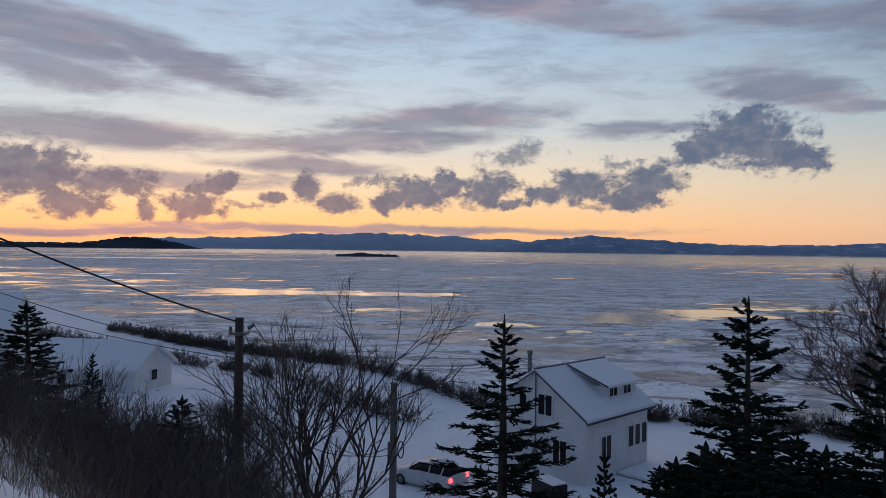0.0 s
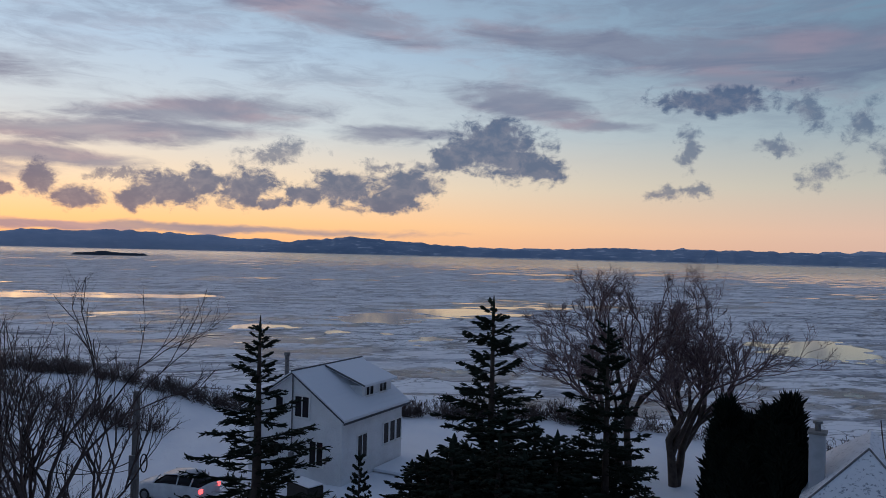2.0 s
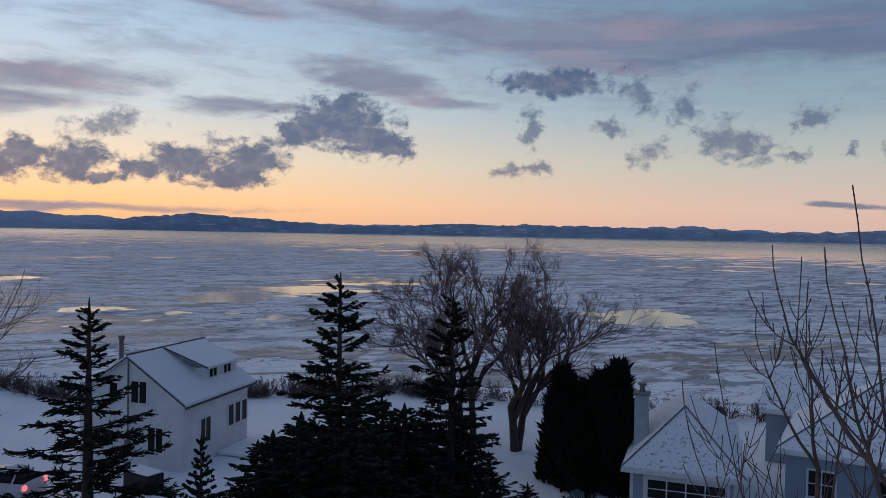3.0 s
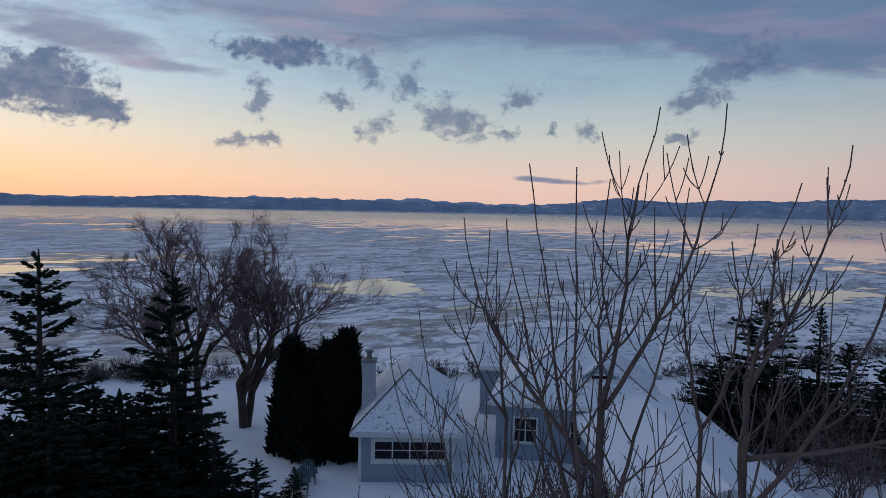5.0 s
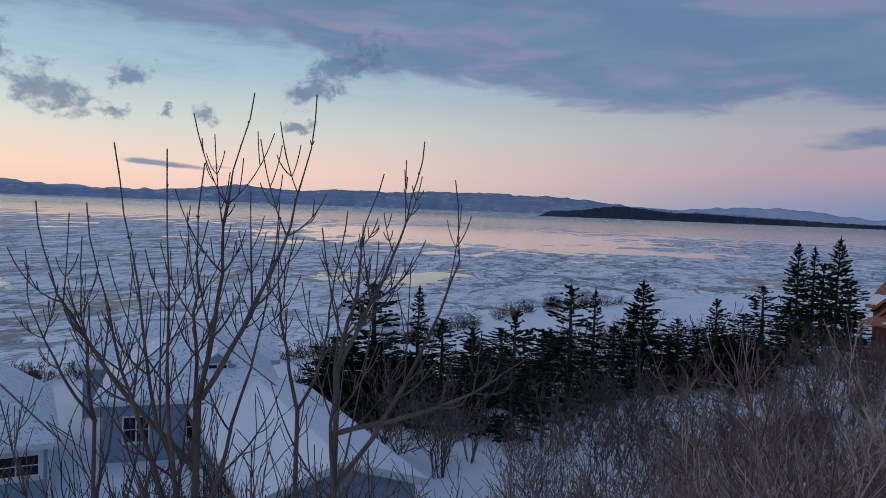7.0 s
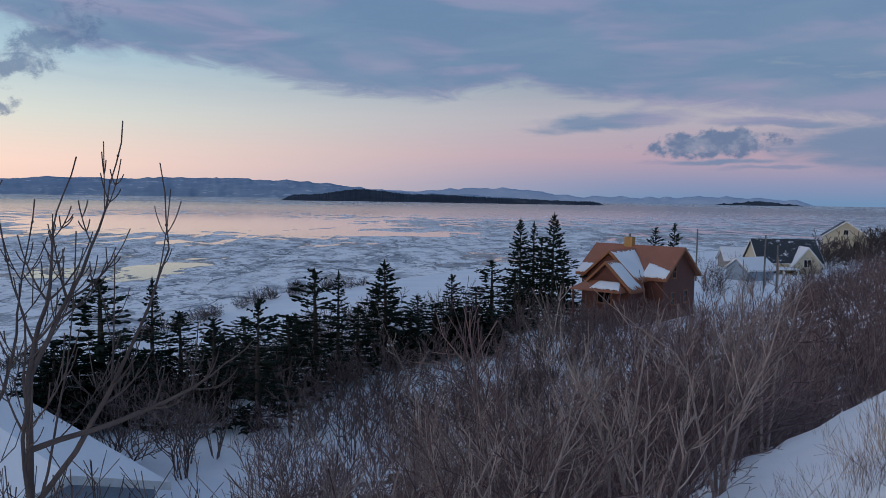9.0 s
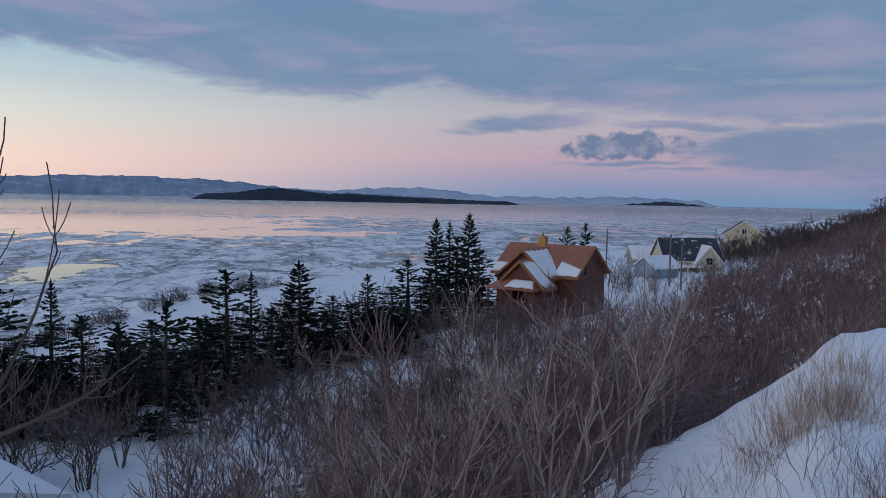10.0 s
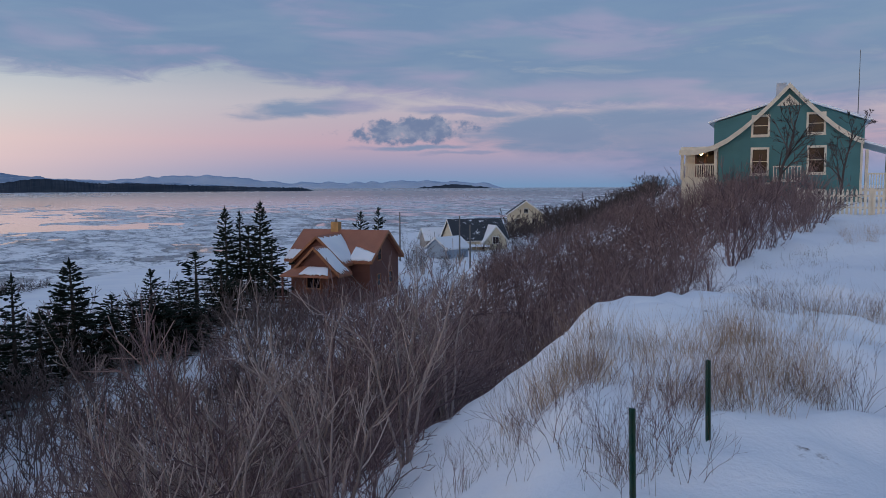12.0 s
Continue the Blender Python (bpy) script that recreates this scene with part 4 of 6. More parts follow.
lying_snow(o, [(-0.5, -0.5, 4.52), (1.5, -0.5, 4.52), (1.5, 1.0, 5.5), (-0.5, 1.0, 5.5)], seed=2)
lying_snow(o, [(7.0, -0.5, 4.52), (9.6, -0.5, 4.52), (9.6, 0.7, 5.3), (7.0, 1.6, 5.9)], seed=3)
lying_snow(o, [(7.5, -2.4, 4.37), (7.5, 0.6, 4.37), (4.45, 2.6, 7.05), (4.45, -2.4, 7.05)], seed=4)
lying_snow(o, [(8.05, -4.6, 3.65), (8.05, -2.3, 3.65), (5.4, -2.1, 6.08), (5.4, -4.6, 6.08)], seed=5)
window(o, facing(4.4, -2.0, 5.2), 0.6, 0.9, 1, 1, ORANGE_TRIM)
window(o, facing(2.5, -2.0, 3.2), 0.8, 1.2, 2, 1, ORANGE_TRIM)
window(o, facing(5.1, -4.3, 3.0), 1.4, 1.2, 2, 1, ORANGE_TRIM)
for y, z in ((2.4, 5.2), (2.2, 2.6), (5.2, 2.6)):
    window(o, facing(9.2, y, z, 90), 0.8, 1.1, 1, 2, ORANGE_TRIM)
part("chimney", boxy((3.0, 3.4, 6.4), (3.9, 4.2, 8.3), 0.02), TANBRICK, o, "square tan brick chimney")
bm = bmesh.new()
rod(bm, (3.45, 3.8, 8.3), (3.45, 3.8, 8.65), 0.14, 0.12, 10)
part("chimney_pot", bm, METAL, o)
# porch roof wrapped round the small gable
bm = bmesh.new()
solid(bm, [(2.2, -5.9, 3.55), (7.6, -5.9, 3.55), (6.9, -4.2, 4.35), (3.2, -4.2, 4.35)], (0, 0, 0.12))
solid(bm, [(2.2, -5.9, 3.55), (3.2, -4.2, 4.35), (3.2, -2.0, 4.35), (2.2, -2.0, 3.55)], (0, 0, 0.12))
solid(bm, [(7.6, -5.9, 3.55), (6.9, -4.2, 4.35), (6.9, -2.0, 4.35), (7.6, -2.0, 3.55)][::-1], (0, 0, 0.12))
part("porch_roof", bm, STEEL_ROOF, o)
lying_snow(o, [(4.2, -5.8, 3.62), (7.5, -5.8, 3.62), (6.8, -4.3, 4.32), (4.6, -4.3, 4.32)], seed=6)
for x in (2.4, 4.9, 7.4):
    part("porch_post", boxy((x - 0.08, -5.75, -1.2), (x + 0.08, -5.59, 3.56)), BROWN, o)
bm = bmesh.new()
block(bm, (2.2, -5.9, 0.5), (7.6, -4.3, 0.66))
for k in range(28):
    block(bm, (2.25 + k * 0.195, -5.85, 0.6), (2.31 + k * 0.195, -5.8, 1.5))
block(bm, (2.2, -5.88, 1.48), (7.6, -5.76, 1.56))
part("porch_deck", bm, BROWN, o, "wooden porch deck with railing")

# ---------------------------------------------------------------- teal house on the plateau
GX, GY = at(141.4, 53.0)
t5 = thing("teal_house", pose(GX, GY, 14.9, 0, 0, -141.4), "teal green clapboard house with cream trim and bell-cast roof", "house")
t5.scale = (0.89, 0.9, 1.0)


def bell(x):
    """Height of the bell-cast roof over the middle of the gable."""
    a = abs(x)
    return 7.3 - 1.02 * a + 0.045 * a * a + (0.0 if a < 3.2 else 0.10 * (a - 3.2) ** 2 * (0.62 if x < 0 else 1.0))


gx = [-7.3, -6.6, -5.8, -4.9, -4.0, -3.0, -2.0, -1.0, 0.0, 1.0, 2.0, 3.0, 4.0, 4.7]
for y in (0.0, 9.0):
    bm = bmesh.new()
    solid(bm, [(-4.6, y, -1.2), (4.6, y, -1.2)] + [(max(min(x, 4.6), -4.6), y, bell(max(min(x, 4.6), -4.6)) - 0.05) for x in gx[::-1] if -4.95 < x], (0, 0.16, 0))
    part("wall", bm, GREEN, t5)
part("wall", boxy((-4.6, 0.16, -1.2), (-4.44, 9.0, 3.5)), GREEN, t5)
part("wall", boxy((4.44, 0.16, -1.2), (4.6, 9.0, 3.7)), GREEN, t5)
for a, b in zip(gx[:-1], gx[1:]):
    bm = bmesh.new()
    solid(bm, [(a, -0.35, bell(a)), (b, -0.35, bell(b)), (b, 9.4, bell(b)), (a, 9.4, bell(a))], (0, 0, 0.12))
    part("roof", bm, WHITE_ROOF, t5)
    bm = bmesh.new()
    solid(bm, [(a, -0.42, bell(a) - 0.20), (b, -0.42, bell(b) - 0.20), (b, -0.42, bell(b) + 0.13), (a, -0.42, bell(a) + 0.13)], (0, 0.06, 0))
    part("barge_board", bm, CREAM, t5)
for x, z, w, hh, r in ((-1.8, 4.85, 0.95, 1.1, 2), (1.75, 4.9, 0.95, 1.1, 2), (-1.8, 2.6, 0.95, 1.5, 2), (1.85, 2.65, 0.95, 1.5, 2), (1.85, 0.35, 1.0, 0.75, 1)):
    window(t5, facing(x, 0, z), w, hh, 1, r, CREAM, 0.14)
bm = bmesh.new()
solid(bm, [(-0.8, -0.05, 6.05), (0.8, -0.05, 6.05), (0, -0.05, 6.75)], (0, 0.06, 0))
part("gable_vent", bm, CREAM, t5, "cream triangular vent board under the ridge")
part("chimney", boxy((-0.9, 3.0, 6.2), (-0.2, 3.7, 7.8), 0.02), STUCCO, t5)
corner_boards(t5, ((4.6, 0.0),), -1.0, 3.6, CREAM)
bm = bmesh.new()
solid(bm, [(-5.0, 1.0, 3.6), (-1.5, 1.0, 5.5), (-1.5, 1.0, 6.1), (-5.0, 1.0, 5.2)], (0, 6, 0))
part("dormer_wall", bm, GREEN, t5)
roof_slab(t5, "dormer_roof", [(-5.4, 0.7, 5.15), (-0.9, 0.7, 6.35), (-0.9, 7.3, 6.35), (-5.4, 7.3, 5.15)], WHITE_ROOF, 0.12)
bm = bmesh.new()
solid(bm, [(4.9, 2.0, 3.4), (1.5, 2.0, 5.4), (1.5, 2.0, 6.3), (4.9, 2.0, 5.1)][::-1], (0, 5, 0))
part("dormer_wall", bm, GREEN, t5)
roof_slab(t5, "dormer_roof", [(1.0, 1.6, 6.45), (5.3, 1.6, 5.05), (5.3, 7.3, 5.05), (1.0, 7.3, 6.45)], WHITE_ROOF, 0.16)
# side porch over the bluff
part("porch_floor", boxy((-7.2, 0.1, 1.45), (-4.6, 8.8, 1.6)), CREAM, t5)
part("porch_skirt", boxy((-7.15, 0.15, -2.5), (-4.65, 8.7, 1.45)), CREAM, t5)
part("porch_beam", boxy((-7.25, 0.05, 3.35), (-4.62, 0.2, 3.62)), CREAM, t5)
for x, y in ((-7.12, 0.12), (-4.78, 0.12), (-7.12, 3.0), (-7.12, 6.0)):
    part("porch_post", boxy((x - 0.11, y - 0.11, 1.5), (x + 0.11, y + 0.11, 3.5), 0.02), CREAM, t5)
part("handrail", boxy((-7.1, 0.05, 2.4), (-4.8, 0.15, 2.5)), CREAM, t5)
for k in range(15):
    x = -7.0 + k * 0.155
    part("baluster", boxy((x - 0.035, 0.07, 1.6), (x + 0.035, 0.13, 2.42)), CREAM, t5)
for x in (-6.1, -5.35):
    window(t5, facing(x, 2.6, 2.6), 0.55, 1.6, 1, 2, BROWN)
part("porch_back_wall", boxy((-7.0, 2.62, 1.5), (-4.6, 2.75, 3.5)), CREAM, t5)
bm = bmesh.new()
bmesh.ops.create_uvsphere(bm, u_segments=12, v_segments=8, radius=0.13)
for v in bm.verts:
    v.co += Vector((-5.85, 0.7, 3.2))
part("porch_lamp", bm, LAMP, t5, "small lit warm porch lamp")
# stoop with steps between the lower windows, and the far porch
part("stoop", boxy((-0.9, -1.3, 1.3), (0.9, 0.0, 1.45)), CREAM, t5)
for k in range(6):
    part("step", boxy((-1.6 - 0.28 * k, -1.2, 1.3 - 0.2 * (k + 1)), (-1.3 - 0.28 * k + 0.3, -0.1, 1.36 - 0.2 * (k + 1) + 0.1)), CREAM, t5)
part("handrail", boxy((-0.9, -1.3, 2.2), (0.9, -1.22, 2.28)), CREAM, t5)
for k in range(10):
    x = -0.85 + k * 0.19
    part("baluster", boxy((x - 0.03, -1.29, 1.45), (x + 0.03, -1.23, 2.22)), CREAM, t5)
part("side_porch_floor", boxy((4.65, 0.2, 0.7), (6.6, 6.0, 0.85)), CREAM, t5)
roof_slab(t5, "side_porch_roof", [(4.4, -0.2, 3.75), (6.9, -0.2, 3.05), (6.9, 6.2, 3.05), (4.4, 6.2, 3.75)], WHITE_ROOF, 0.12)
for x, y in ((6.45, 0.3), (4.95, 0.3), (6.45, 3.0)):
    part("porch_post", boxy((x - 0.1, y - 0.1, -1.0), (x + 0.1, y + 0.1, 3.25), 0.02), CREAM, t5)
for k in range(9):
    x = 5.1 + k * 0.16
    part("baluster", boxy((x - 0.03, 0.27, 0.85), (x + 0.03, 0.33, 1.75)), CREAM, t5)
part("handrail", boxy((4.95, 0.24, 1.72), (6.5, 0.36, 1.82)), CREAM, t5)
bm = bmesh.new()
rod(bm, (4.5, 3.0, 5.2), (4.5, 3.0, 9.6), 0.035, 0.02, 6)
part("antenna_mast", bm, METAL, t5)

# picket fence beside it
FX, FY = at(146.6, 37.5)
fence = thing("picket_fence", pose(FX, FY, ground_z(FX, FY), 0, 0, -146.6), "cream painted wooden picket fence in snow", "fence")
for k in range(34):
    x = -2.9 + k * 0.17
    bm = bmesh.new()
    solid(bm, [(x - 0.05, 0, 0.0), (x + 0.05, 0, 0.0), (x + 0.05, 0, 1.0), (x, 0, 1.1), (x - 0.05, 0, 1.0)], (0, 0.025, 0))
    part("picket", bm, CREAM, fence)
for z in (0.3, 0.8):
    part("rail", boxy((-3.0, 0.03, z - 0.04), (2.9, 0.07, z + 0.04)), CREAM, fence)
for x in (-2.95, -0.1, 2.8):
    part("post", boxy((x - 0.06, 0.07, -0.4), (x + 0.06, 0.19, 1.15)), CREAM, fence)

# ---------------------------------------------------------------- further houses


def small_house(name, bearing, reach, turn, w, d, eave, top, wall, roof, label, base=None, along="x"):
    x, y = at(bearing, reach)
    z = ground_z(x, y) if base is None else base
    ob = thing(name, pose(x, y, z, 0, 0, turn), label, "house")
    gable_house(ob, -w / 2, w / 2, -d / 2, d / 2, eave, top, wall, roof, 0.35, along, TRIM, low=-1.2)
    return ob


barn = small_house("snowy_barn", -25.6, 66, -10, 9.4, 5.0, 1.9, 3.5, WHITE, WHITE_ROOF, "low white barn with a fully snow covered roof", 4.8)
window(barn, facing(-1.5, -2.5, 0.9), 0.7, 0.8, 1, 1)
window(barn, facing(4.7, 0, 1.1, 90), 0.8, 0.8, 1, 1)
far_left = small_house("distant_white_house", -33.0, 85, 10, 8, 7, 3.6, 6.4, WHITE, WHITE_ROOF, "distant white house with snowy roof", 4.6)
window(far_left, facing(0, -3.5, 2.0), 1.0, 1.1, 2, 1)
dk = small_house("dark_roof_house", 119.6, 135, -100, 9.5, 7.5, 3.4, 6.6, OCHRE, DARK_ROOF, "cream house with steep dark roof streaked with snow", 3.4, "x")
gable_house(dk, 0.2, 4.2, -4.8, 0.0, 3.2, 5.6, OCHRE, WHITE_ROOF, 0.4, "y", TRIM)
window(dk, facing(2.2, -4.8, 3.2), 1.0, 1.1, 2, 1)
window(dk, facing(-2.5, -3.75, 1.8), 1.2, 1.1, 2, 1)
part("veranda_roof", boxy((-4.4, -7.0, 2.3), (0.3, -3.8, 2.5)), SNOW, dk, "snow covered veranda roof")
for x in (-4.2, -2.0, 0.1):
    part("veranda_post", boxy((x - 0.07, -6.9, -1.0), (x + 0.07, -6.76, 2.3)), TRIM, dk)
ck = small_house("cream_house", 123.4, 185, -120, 8.5, 7.0, 4.2, 7.2, OCHRE, DARK_ROOF, "distant cream house with dark roof", 5.0, "y")
for x in (-2, 2):
    window(ck, facing(x, -3.5, 2.4), 1.0, 1.2, 2, 1)
window(ck, facing(0, -3.5, 5.0), 0.9, 1.0, 2, 1)
sh = small_house("grey_shed", 117.6, 118, -70, 5.0, 4.0, 2.2, 3.6, GREYBLUE, WHITE_ROOF, "small grey shed with snowy roof", 4.4)
sh2 = small_house("snow_roof_cabin", 116.9, 140, -100, 6.0, 4.5, 2.4, 4.2, CONCRETE, WHITE_ROOF, "low cabin with snowy roof near the shore", 4.0)

# ---------------------------------------------------------------- poles and cables


def utility_pole(bearing, reach, top, r, mat, label, lean=(0, 0)):
    x, y = at(bearing, reach)
    z = ground_z(x, y) - 0.3
    ob = thing("utility_pole", pose(x, y, z), label, "utility pole")
    bm = bmesh.new()
    rod(bm, (0, 0, 0), (lean[0], lean[1], top - z), r * 1.15, r * 0.85, 12)
    part("shaft", bm, mat, ob)
    return ob, Vector((x + lean[0], y + lean[1], top)), top - z


p1, p1top, p1h = utility_pole(-16.1, 21.0, 14.09, 0.13, POLEWOOD, "dark weathered wooden utility pole with cables")
bm = bmesh.new()
block(bm, (-0.22, -0.2, p1h - 0.45), (0.22, 0.2, p1h - 0.37))
rod(bm, (-0.18, -0.18, p1h - 0.4), (-0.18, -0.18, p1h - 0.22), 0.05, 0.04, 8)
rod(bm, (0.2, 0.1, p1h - 0.3), (0.34, 0.16, p1h - 0.2), 0.05, 0.05, 8)
part("insulator_bracket", bm, METAL, p1)
p2, p2top, p2h = utility_pole(-4.93, 24.0, 11.78, 0.115, POLEGREY, "grey wooden service pole with coiled cable")
bm = bmesh.new()
for k in range(20):
    a, b = k * math.tau / 20, (k + 1) * math.tau / 20
    rod(bm, (0.24 + 0.09 * math.cos(a), -0.12, p2h - 2.05 + 0.26 * math.sin(a)), (0.24 + 0.09 * math.cos(b), -0.12, p2h - 2.05 + 0.26 * math.sin(b)), 0.02, 0.02, 5)
part("cable_coil", bm, CABLE, p2, "coil of black cable")
bm = bmesh.new()
block(bm, (-0.16, -0.19, p2h - 2.5), (0.1, -0.12, p2h - 1.8))
part("cable_bracket", bm, METAL, p2)


def cable(p, q, sag, r=0.012, label="thin black overhead cable from the pole"):
    p, q = Vector(p), Vector(q)
    pts = [p.lerp(q, k / 24) - Vector((0, 0, sag * 4 * (k / 24) * (1 - k / 24))) for k in range(25)]
    bm = bmesh.new()
    for a, b in zip(pts[:-1], pts[1:]):
        rod(bm, a, b, r, r, 5)
    me = bpy.data.meshes.new("cable")
    bm.to_mesh(me)
    bm.free()
    me.materials.append(CABLE)
    return tagged(new("overhead_cable", me), label, "cable", "overhead cables")


def far_point(bearing, reach, z):
    return (*at(bearing, reach), z)


cable(p1top - Vector((0, 0, 0.12)), far_point(-50, 17, 18.9), 0.35, 0.022, "thick black overhead cable sagging from the pole")
cable(p1top - Vector((0, 0, 1.0)), far_point(-42, 34, 17.2), 0.5, 0.012)
cable(p1top - Vector((0, 0, 1.1)), far_point(-42, 33, 16.3), 0.5, 0.010)
cable(p1top - Vector((0, 0, 1.9)), p2top - Vector((0, 0, 1.95)), 0.9, 0.014, "slack black service cable between two poles")
cable(p1top - Vector((0, 0, 0.2)), p2top - Vector((0, 0, 2.2)), 1.2, 0.010, "slack black service cable between two poles")
cable(far_point(147.5, 50, 17.6), far_point(156, 40, 18.4), 0.3, 0.02)
for bearing, reach, top in ((118.5, 105, 11.9), (114.0, 112, 12.2), (119.3, 100, 10.9)):
    utility_pole(bearing, reach, top, 0.11, POLEGREY, "slim grey utility pole among the shore houses")

# ---------------------------------------------------------------- parked car
CARPAINT = surface("silver_white_car_paint", (0.62, 0.63, 0.65), (0.52, 0.53, 0.55), 1.5, 0.3, 0.03)
TYRE = surface("black_tyre_rubber", (0.02, 0.02, 0.022), None, 6, 0.8, 0.2)
TAIL = bpy.data.materials.new("lit_red_tail_lamp")
TAIL.use_nodes = True
TAIL.node_tree.nodes["Principled BSDF"].inputs["Base Color"].default_value = (0.5, 0.02, 0.02, 1)
TAIL.node_tree.nodes["Principled BSDF"].inputs["Emission Color"].default_value = (1.0, 0.06, 0.05, 1)
TAIL.node_tree.nodes["Principled BSDF"].inputs["Emission Strength"].default_value = 2.5
cx, cy = at(-2.3, 42.0)
car = thing("parked_car", pose(cx, cy, ground_z(cx, cy) - 0.03, 0, 0, -35), "silver-white hatchback parked in snow with red tail lamp lit", "car")


def loft(rings):
    bm = bmesh.new()
    vs = [[bm.verts.new(p) for p in r] for r in rings]
    n = len(vs[0])
    for a, b in zip(vs[:-1], vs[1:]):
        for k in range(n):
            bm.faces.new((a[k], a[(k + 1) % n], b[(k + 1) % n], b[k]))
    bm.faces.new(vs[0][::-1])
    bm.faces.new(vs[-1])
    bmesh.ops.recalc_face_normals(bm, faces=bm.faces[:])
    for f in bm.faces:
        f.smooth = True
    return bm


def car_ring(x, half, low, high, shoulder):
    return [(x, -half, low), (x, -half - 0.03, (low + shoulder) / 2), (x, -half, shoulder), (x, -half * 0.86, high), (x, 0, high + 0.03),
            (x, half * 0.86, high), (x, half, shoulder), (x, half + 0.03, (low + shoulder) / 2), (x, half, low)]


part("body", loft([car_ring(x, w, l, hh, s) for x, w, l, hh, s in ((-2.05, 0.70, 0.35, 0.62, 0.55), (-1.9, 0.80, 0.25, 0.80, 0.70), (-1.2, 0.86, 0.22, 0.92, 0.84), (-0.2, 0.87, 0.22, 0.97, 0.90),
                                                                  (1.2, 0.87, 0.22, 0.98, 0.92), (1.85, 0.84, 0.25, 0.95, 0.90), (2.05, 0.76, 0.38, 0.88, 0.80))]), CARPAINT, car)
part("cabin_glass", loft([car_ring(x, w, 0.85, hh, s) for x, w, hh, s in ((-1.0, 0.76, 0.93, 0.90), (-0.25, 0.72, 1.36, 1.1), (0.4, 0.70, 1.42, 1.15), (1.2, 0.70, 1.38, 1.15), (1.85, 0.68, 1.0, 0.95))]), GLASS, car)
part("roof_panel", loft([car_ring(x, w, hh - 0.04, hh + 0.02, hh) for x, w, hh in ((-0.35, 0.60, 1.40), (0.4, 0.66, 1.48), (1.3, 0.62, 1.43))]), CARPAINT, car)
for s in (-1, 1):
    for x in (-0.62, 0.55, 1.35):
        bm = bmesh.new()
        rod(bm, (x - 0.25 if x < 0 else x, s * 0.79, 0.93), (x + 0.1 if x < 0 else x + (0.02 if x < 1 else 0.1), s * 0.63, 1.37), 0.04, 0.04, 6)
        part("window_pillar", bm, CARPAINT, car)
    for x in (-1.3, 1.28):
        bm = bmesh.new()
        rod(bm, (x, s * 0.68, 0.31), (x, s * 0.9, 0.31), 0.31, 0.31, 24)
        wheel = part("wheel", bm, TYRE, car)
        bm = bmesh.new()
        rod(bm, (x, s * 0.895, 0.31), (x, s * 0.915, 0.31), 0.2, 0.17, 16)
        part("rim", bm, METAL, wheel)
    part("tail_lamp", boxy((1.93, s * 0.74 - 0.11, 0.70), (2.07, s * 0.74 + 0.11, 0.92), 0.03), TAIL, car)
part("bumper", boxy((1.95, -0.8, 0.3), (2.13, 0.8, 0.52), 0.05), CARPAINT, car)

# ---------------------------------------------------------------- vegetation
BARK = surface("brown_grey_bark", (0.085, 0.068, 0.058), (0.05, 0.04, 0.036), 3, 0.9, 0.4, 30)
SAPLING = surface("pale_grey_sapling_bark", (0.125, 0.10, 0.094), (0.065, 0.052, 0.05), 3, 0.85, 0.3, 30)
TWIG = surface("red_brown_twigs", (0.142, 0.095, 0.102), (0.23, 0.166, 0.168), 0.35, 0.9, 0.1, 12, by_piece=(0.36, 0.27, 0.245))
PALE_TWIG = surface("pale_grey_brown_twigs", (0.36, 0.29, 0.26), (0.28, 0.22, 0.20), 0.5, 0.9, 0.1, 12, by_piece=(0.52, 0.44, 0.40))
DARK_TWIG = surface("dark_brown_twigs", (0.06, 0.047, 0.046), (0.11, 0.085, 0.08), 0.35, 0.9, 0.1, 12, by_piece=(0.16, 0.13, 0.12))
NEEDLE = surface("dark_spruce_needles", (0.017, 0.026, 0.019), (0.03, 0.038, 0.026), 1.5, 0.8, 0.2, 25, by_object=0.4, spec=0.1)
CEDAR = surface("black_green_cedar_scales", (0.010, 0.015, 0.011), (0.018, 0.022, 0.016), 1.5, 0.85, 0.2, 25, spec=0.1)
MID_TWIG = surface("grey_brown_twigs", (0.115, 0.085, 0.08), (0.19, 0.145, 0.135), 0.35, 0.9, 0.1, 12, by_piece=(0.26, 0.20, 0.19))
DULL_STRAW = surface("dull_brown_grass", (0.17, 0.125, 0.095), (0.11, 0.08, 0.06), 1.2, 0.85, 0.1, 20, by_piece=(0.34, 0.26, 0.19))
STRAW = surface("dry_tan_grass", (0.50, 0.37, 0.25), (0.34, 0.24, 0.16), 1.2, 0.85, 0.1, 20, by_piece=(0.66, 0.52, 0.36))


def unit(v):
    return v / np.maximum(np.linalg.norm(v, axis=-1, keepdims=True), 1e-9)


def tubes(P, R, sides):
    """Tapered tubes along many lines of equal point count."""
    n, k, _ = P.shape
    d = unit(P[:, -1] - P[:, 0])
    ref = np.where(np.abs(d[:, 2:3]) > 0.9, [[1.0, 0, 0]], [[0, 0, 1.0]])
    a = unit(np.cross(d, ref))
    b = np.cross(d, a)
    th = np.arange(sides) * math.tau / sides
    off = np.cos(th)[None, :, None] * a[:, None] + np.sin(th)[None, :, None] * b[:, None]
    V = P[:, :, None] + R[:, :, None, None] * off[:, None]
    i = np.arange(n * k * sides).reshape(n, k, sides)
    j = np.roll(i, -1, axis=2)
    F = np.stack([i[:, :-1], j[:, :-1], j[:, 1:], i[:, 1:]], -1).reshape(-1, 4)
    return V.reshape(-1, 3), F


